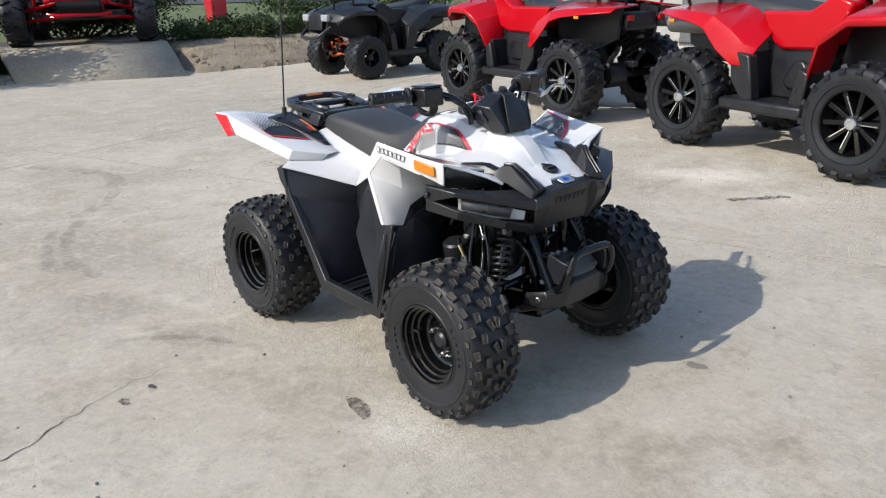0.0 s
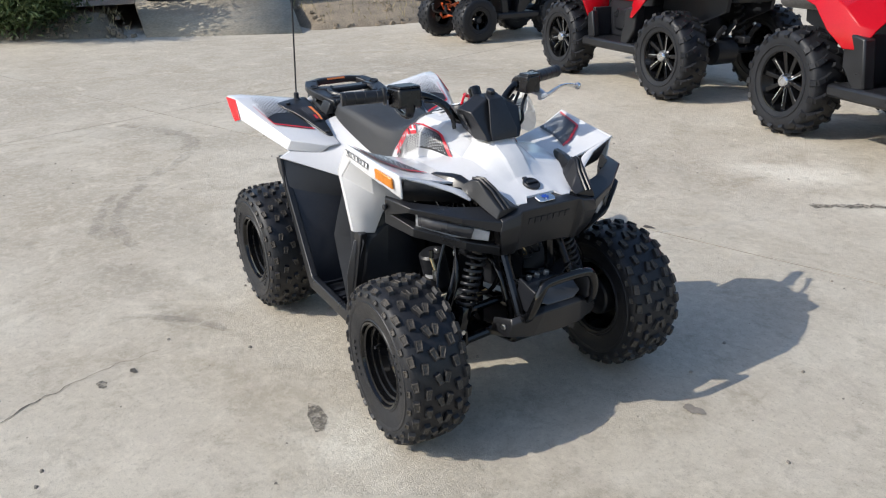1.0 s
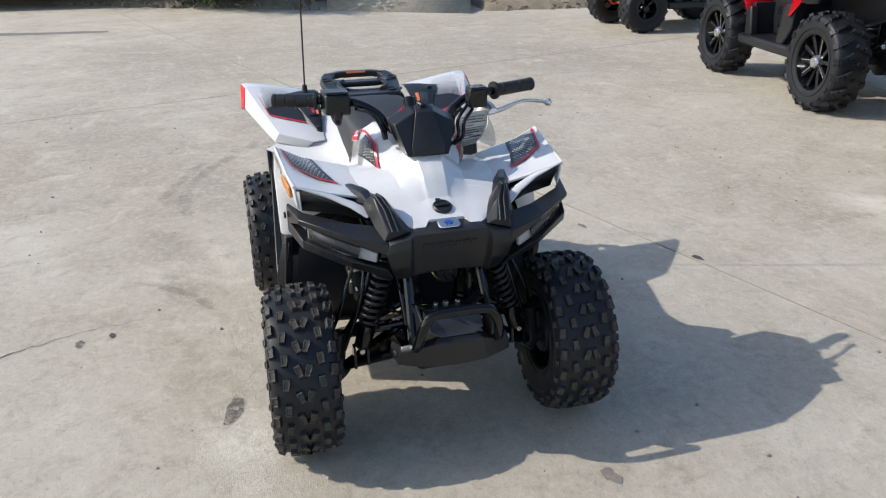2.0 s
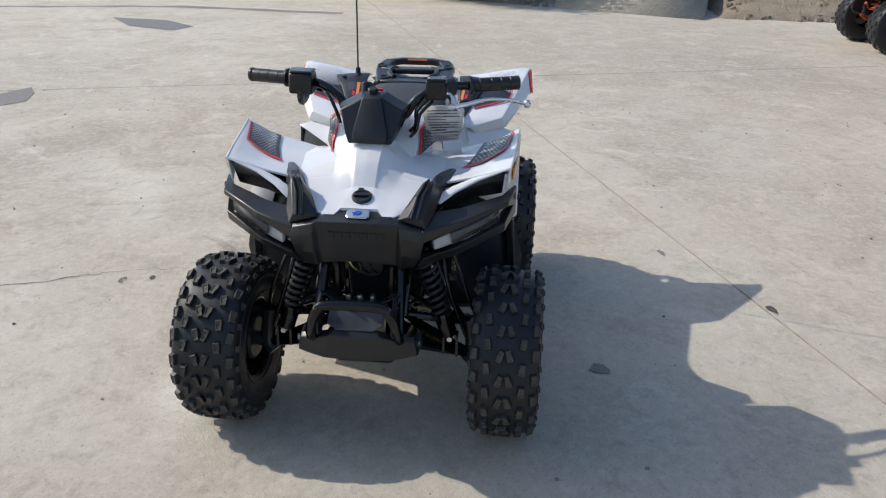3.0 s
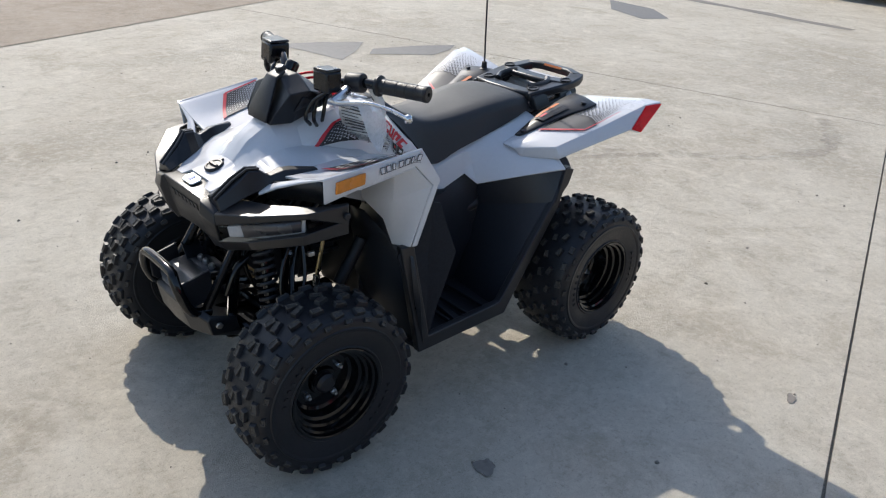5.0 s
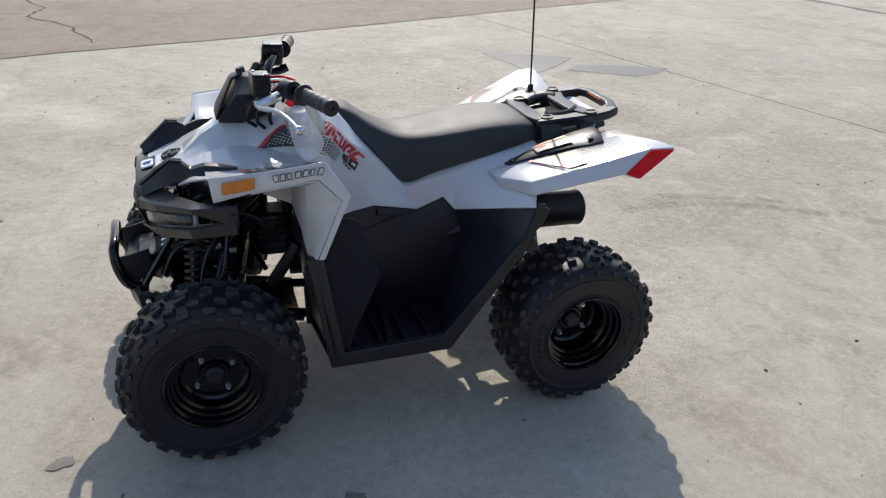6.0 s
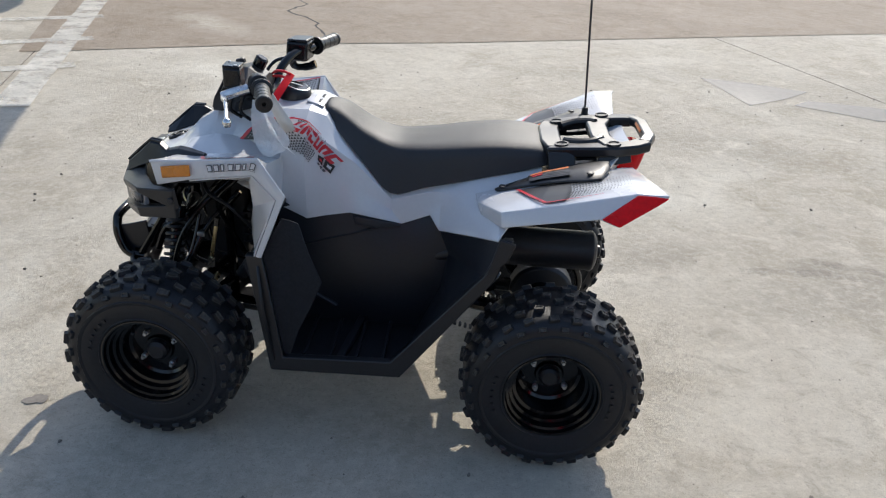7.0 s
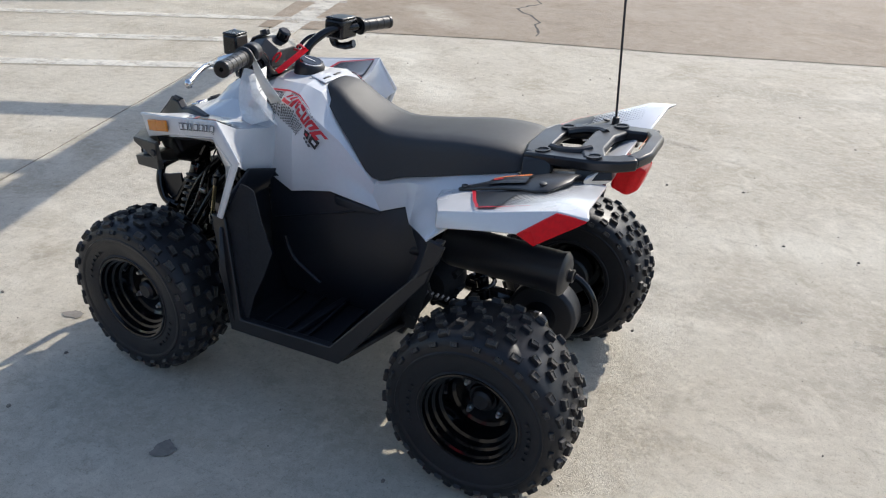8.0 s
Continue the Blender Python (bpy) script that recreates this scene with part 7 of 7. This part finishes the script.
def shrub(cx, cy, z0, rx, ry, h, leaves, seed, label, leaf=0.05):
    """Stems with a crown of small bent leaves in uneven clumps."""
    r = random.Random(seed)
    sh = tagged(empty("shrub"), label, "shrub", group="shrubs behind the bank")
    st = bmesh.new()
    clumps = []
    for _ in range(16):
        a, q = r.uniform(0, 6.28), r.random() ** 0.5
        tip = Vector((cx + rx * q * math.cos(a), cy + ry * q * math.sin(a), z0 + h * (0.30 + 0.62 * r.random() * (1.1 - 0.5 * q))))
        base = Vector((cx + 0.12 * rx * math.cos(a), cy + 0.12 * ry * math.sin(a), z0 - 0.05))
        mid = (base + tip) / 2 + Vector((r.uniform(-0.1, 0.1), r.uniform(-0.1, 0.1), 0.1))
        tube([base, mid, tip], [0.022, 0.016, 0.008], 6, 2, st)
        clumps.append((tip, r.uniform(0.22, 0.42) * min(rx, ry, h)))
        clumps.append((mid, r.uniform(0.20, 0.34) * min(rx, ry, h)))
    part("stems", st, BARK, sh)
    lf = bmesh.new()
    for _ in range(leaves):
        c, rad = r.choice(clumps)
        p = c + Vector((r.gauss(0, 1), r.gauss(0, 1), r.gauss(0, 0.8))) * rad * 0.75
        p.z = max(p.z, z0 + 0.02)
        e = Euler((r.uniform(-1.1, 1.1), r.uniform(-1.1, 1.1), r.uniform(0, 6.28))).to_matrix()
        ln = leaf * r.uniform(0.6, 1.4)
        v = [lf.verts.new(p + e @ Vector(k)) for k in ((-ln, 0, 0), (0, -ln * 0.4, 0.012), (ln, 0, -0.01), (0, ln * 0.4, 0.012))]
        lf.faces.new((v[0], v[1], v[2]))
        lf.faces.new((v[0], v[2], v[3]))
    part("leaves", lf, LEAF, sh)
    return sh


shrub(-10.45, -0.40, 0.05, 0.95, 1.15, 1.7, 30000, 1, "dense dark green shrub beside the ramp", 0.050)
# this creeper takes the place of shaded soil on the bank top
shrub(-10.55, 4.7, 0.24, 0.60, 1.55, 0.42, 9000, 7, "low dark creeper standing in for shade along the bank top", 0.040)
shrub(-11.0, 7.0, 0.30, 0.55, 1.0, 0.75, 4200, 8, "low dark hedge along the top of the bank", 0.05)
shrub(-12.9, 2.9, 0.30, 0.8, 2.2, 1.6, 16000, 9, "dark hedge behind the buggy", 0.05)
shrub(-12.2, -1.9, 0.2, 1.3, 1.2, 2.6, 14000, 2, "tall dark green shrub on the bank", 0.08)
shrub(-13.8, 8.2, 0.35, 1.0, 1.3, 1.7, 3600, 4, "tall dark shrub behind the black quad bike")
shrub(-11.6, 7.6, 0.33, 0.7, 1.0, 0.8, 2200, 6, "low dark shrub on the bank")
shrub(-12.6, 10.6, 0.35, 1.0, 1.6, 1.5, 3000, 5, "dark green shrub on the bank")

# red box post
rp = tagged(empty("sign_post"), "square red painted post standing behind the bank", "post")
part("post", box(-12.2, 5.35, 1.25, 0.30, 0.30, 1.5), REDTRIM, rp, bevel=0.01)
part("post_foot", box(-12.2, 5.35, 0.44, 0.16, 0.16, 0.22), BLACK, rp, bevel=0.01)

# side-by-side buggy on the ramp, seen below the hood line
bug = tagged(empty("buggy"), "red and black side-by-side buggy parked on the concrete ramp", "buggy")
for x in (0.0, -2.1):
    for s in SIDES:
        bw = part("wheel", lathe([(0.10, 0.21), (0.12, 0.20), (0.05, 0.17), (0.04, 0.05), (0.07, 0.04), (0.07, 0.0005)], 28, ends=False), BLACK, bug)
        add_tyre(bw, 0.40, 0.15, 0.20, 16, True, "tall knobbly buggy tyre")
        bw.matrix_basis = pose(x, s * 0.87, 0.40, 0, 17 * s, 0 if s > 0 else 180)
for s in SIDES:
    part("arm", tube([(-0.2, s * 0.25, 0.42), (0.0, s * 0.76, 0.36), (0.25, s * 0.25, 0.42)], 0.022, 8), REDBODY, bug)
    part("arm", tube([(-0.2, s * 0.25, 0.62), (0.0, s * 0.76, 0.50), (0.25, s * 0.25, 0.62)], 0.020, 8), REDBODY, bug)
    part("shock_absorber", coil((-0.05, s * 0.35, 0.95), (0.0, s * 0.62, 0.46), 0.05, 0.012, 7), BLACK, bug, sharp=60)
    part("door", side_prism([(-1.75, 0.45), (-0.45, 0.45), (-0.35, 0.95), (-1.75, 0.98)], s * 0.62, s * 0.68), REDBODY, bug, bevel=0.02)
    part("cage_bar", tube([(-0.35, s * 0.62, 0.98), (-0.75, s * 0.56, 1.72), (-1.75, s * 0.56, 1.72), (-2.2, s * 0.60, 0.98)], 0.025, 8, 3), BLACK, bug)
part("bumper", tube([(0.42, -0.42, 0.62), (0.50, -0.30, 0.66), (0.52, 0, 0.66), (0.50, 0.30, 0.66), (0.42, 0.42, 0.62)], 0.030, 10, 3), REDBODY, bug)
part("bumper", tube([(0.40, -0.42, 0.46), (0.46, -0.30, 0.44), (0.48, 0, 0.44), (0.46, 0.30, 0.44), (0.40, 0.42, 0.46)], 0.025, 10, 3), REDBODY, bug)
part("nose", side_prism([(0.45, 0.55), (0.40, 0.90), (-0.40, 1.08), (-0.45, 0.45), (0.10, 0.38)], -0.30, 0.30), BLACK, bug, bevel=0.03)
part("hood", sheet([[(0.42, -0.45, 0.86), (0.42, 0.45, 0.86)], [(0.05, -0.62, 1.02), (0.05, 0.62, 1.02)], [(-0.45, -0.65, 1.12), (-0.45, 0.65, 1.12)]]), REDBODY, bug, bevel=0.02, solid=0.02)
# roof above the view, added so that its shade falls on the bank
part("roof", sheet([[(-0.55, -0.60, 1.74), (-0.55, 0.60, 1.74)], [(-1.2, -0.62, 1.79), (-1.2, 0.62, 1.79)], [(-1.95, -0.60, 1.74), (-1.95, 0.60, 1.74)]]), BLACK, bug, bevel=0.01, solid=0.03)
part("floor_pan", box(-1.15, 0, 0.40, 2.3, 1.1, 0.10), BLACK, bug, bevel=0.02)
part("seat_back", box(-1.35, 0, 0.85, 0.16, 1.05, 0.70), BLACK, bug, bevel=0.05)
bug.matrix_world = pose(-10.45, 2.36, 0.36, 0, 0, -22)

# ribbed grey wall beyond the red bikes
wall = tagged(empty("wall_north"), "grey ribbed steel wall on a pale kerb", "wall", kind="structure")
part("wall_core", box(2.2, 8.95, 1.6, 13.4, 0.10, 3.1), SHEETMETAL, wall)
for k in range(14):
    part("rib", box(2.2, 8.885, 0.20 + 0.22 * k, 13.4, 0.03, 0.07), SHEETMETAL, wall, bevel=0.008)
part("sill", box(2.2, 8.86, 0.06, 13.5, 0.22, 0.12), CONCRETE, wall, bevel=0.01)
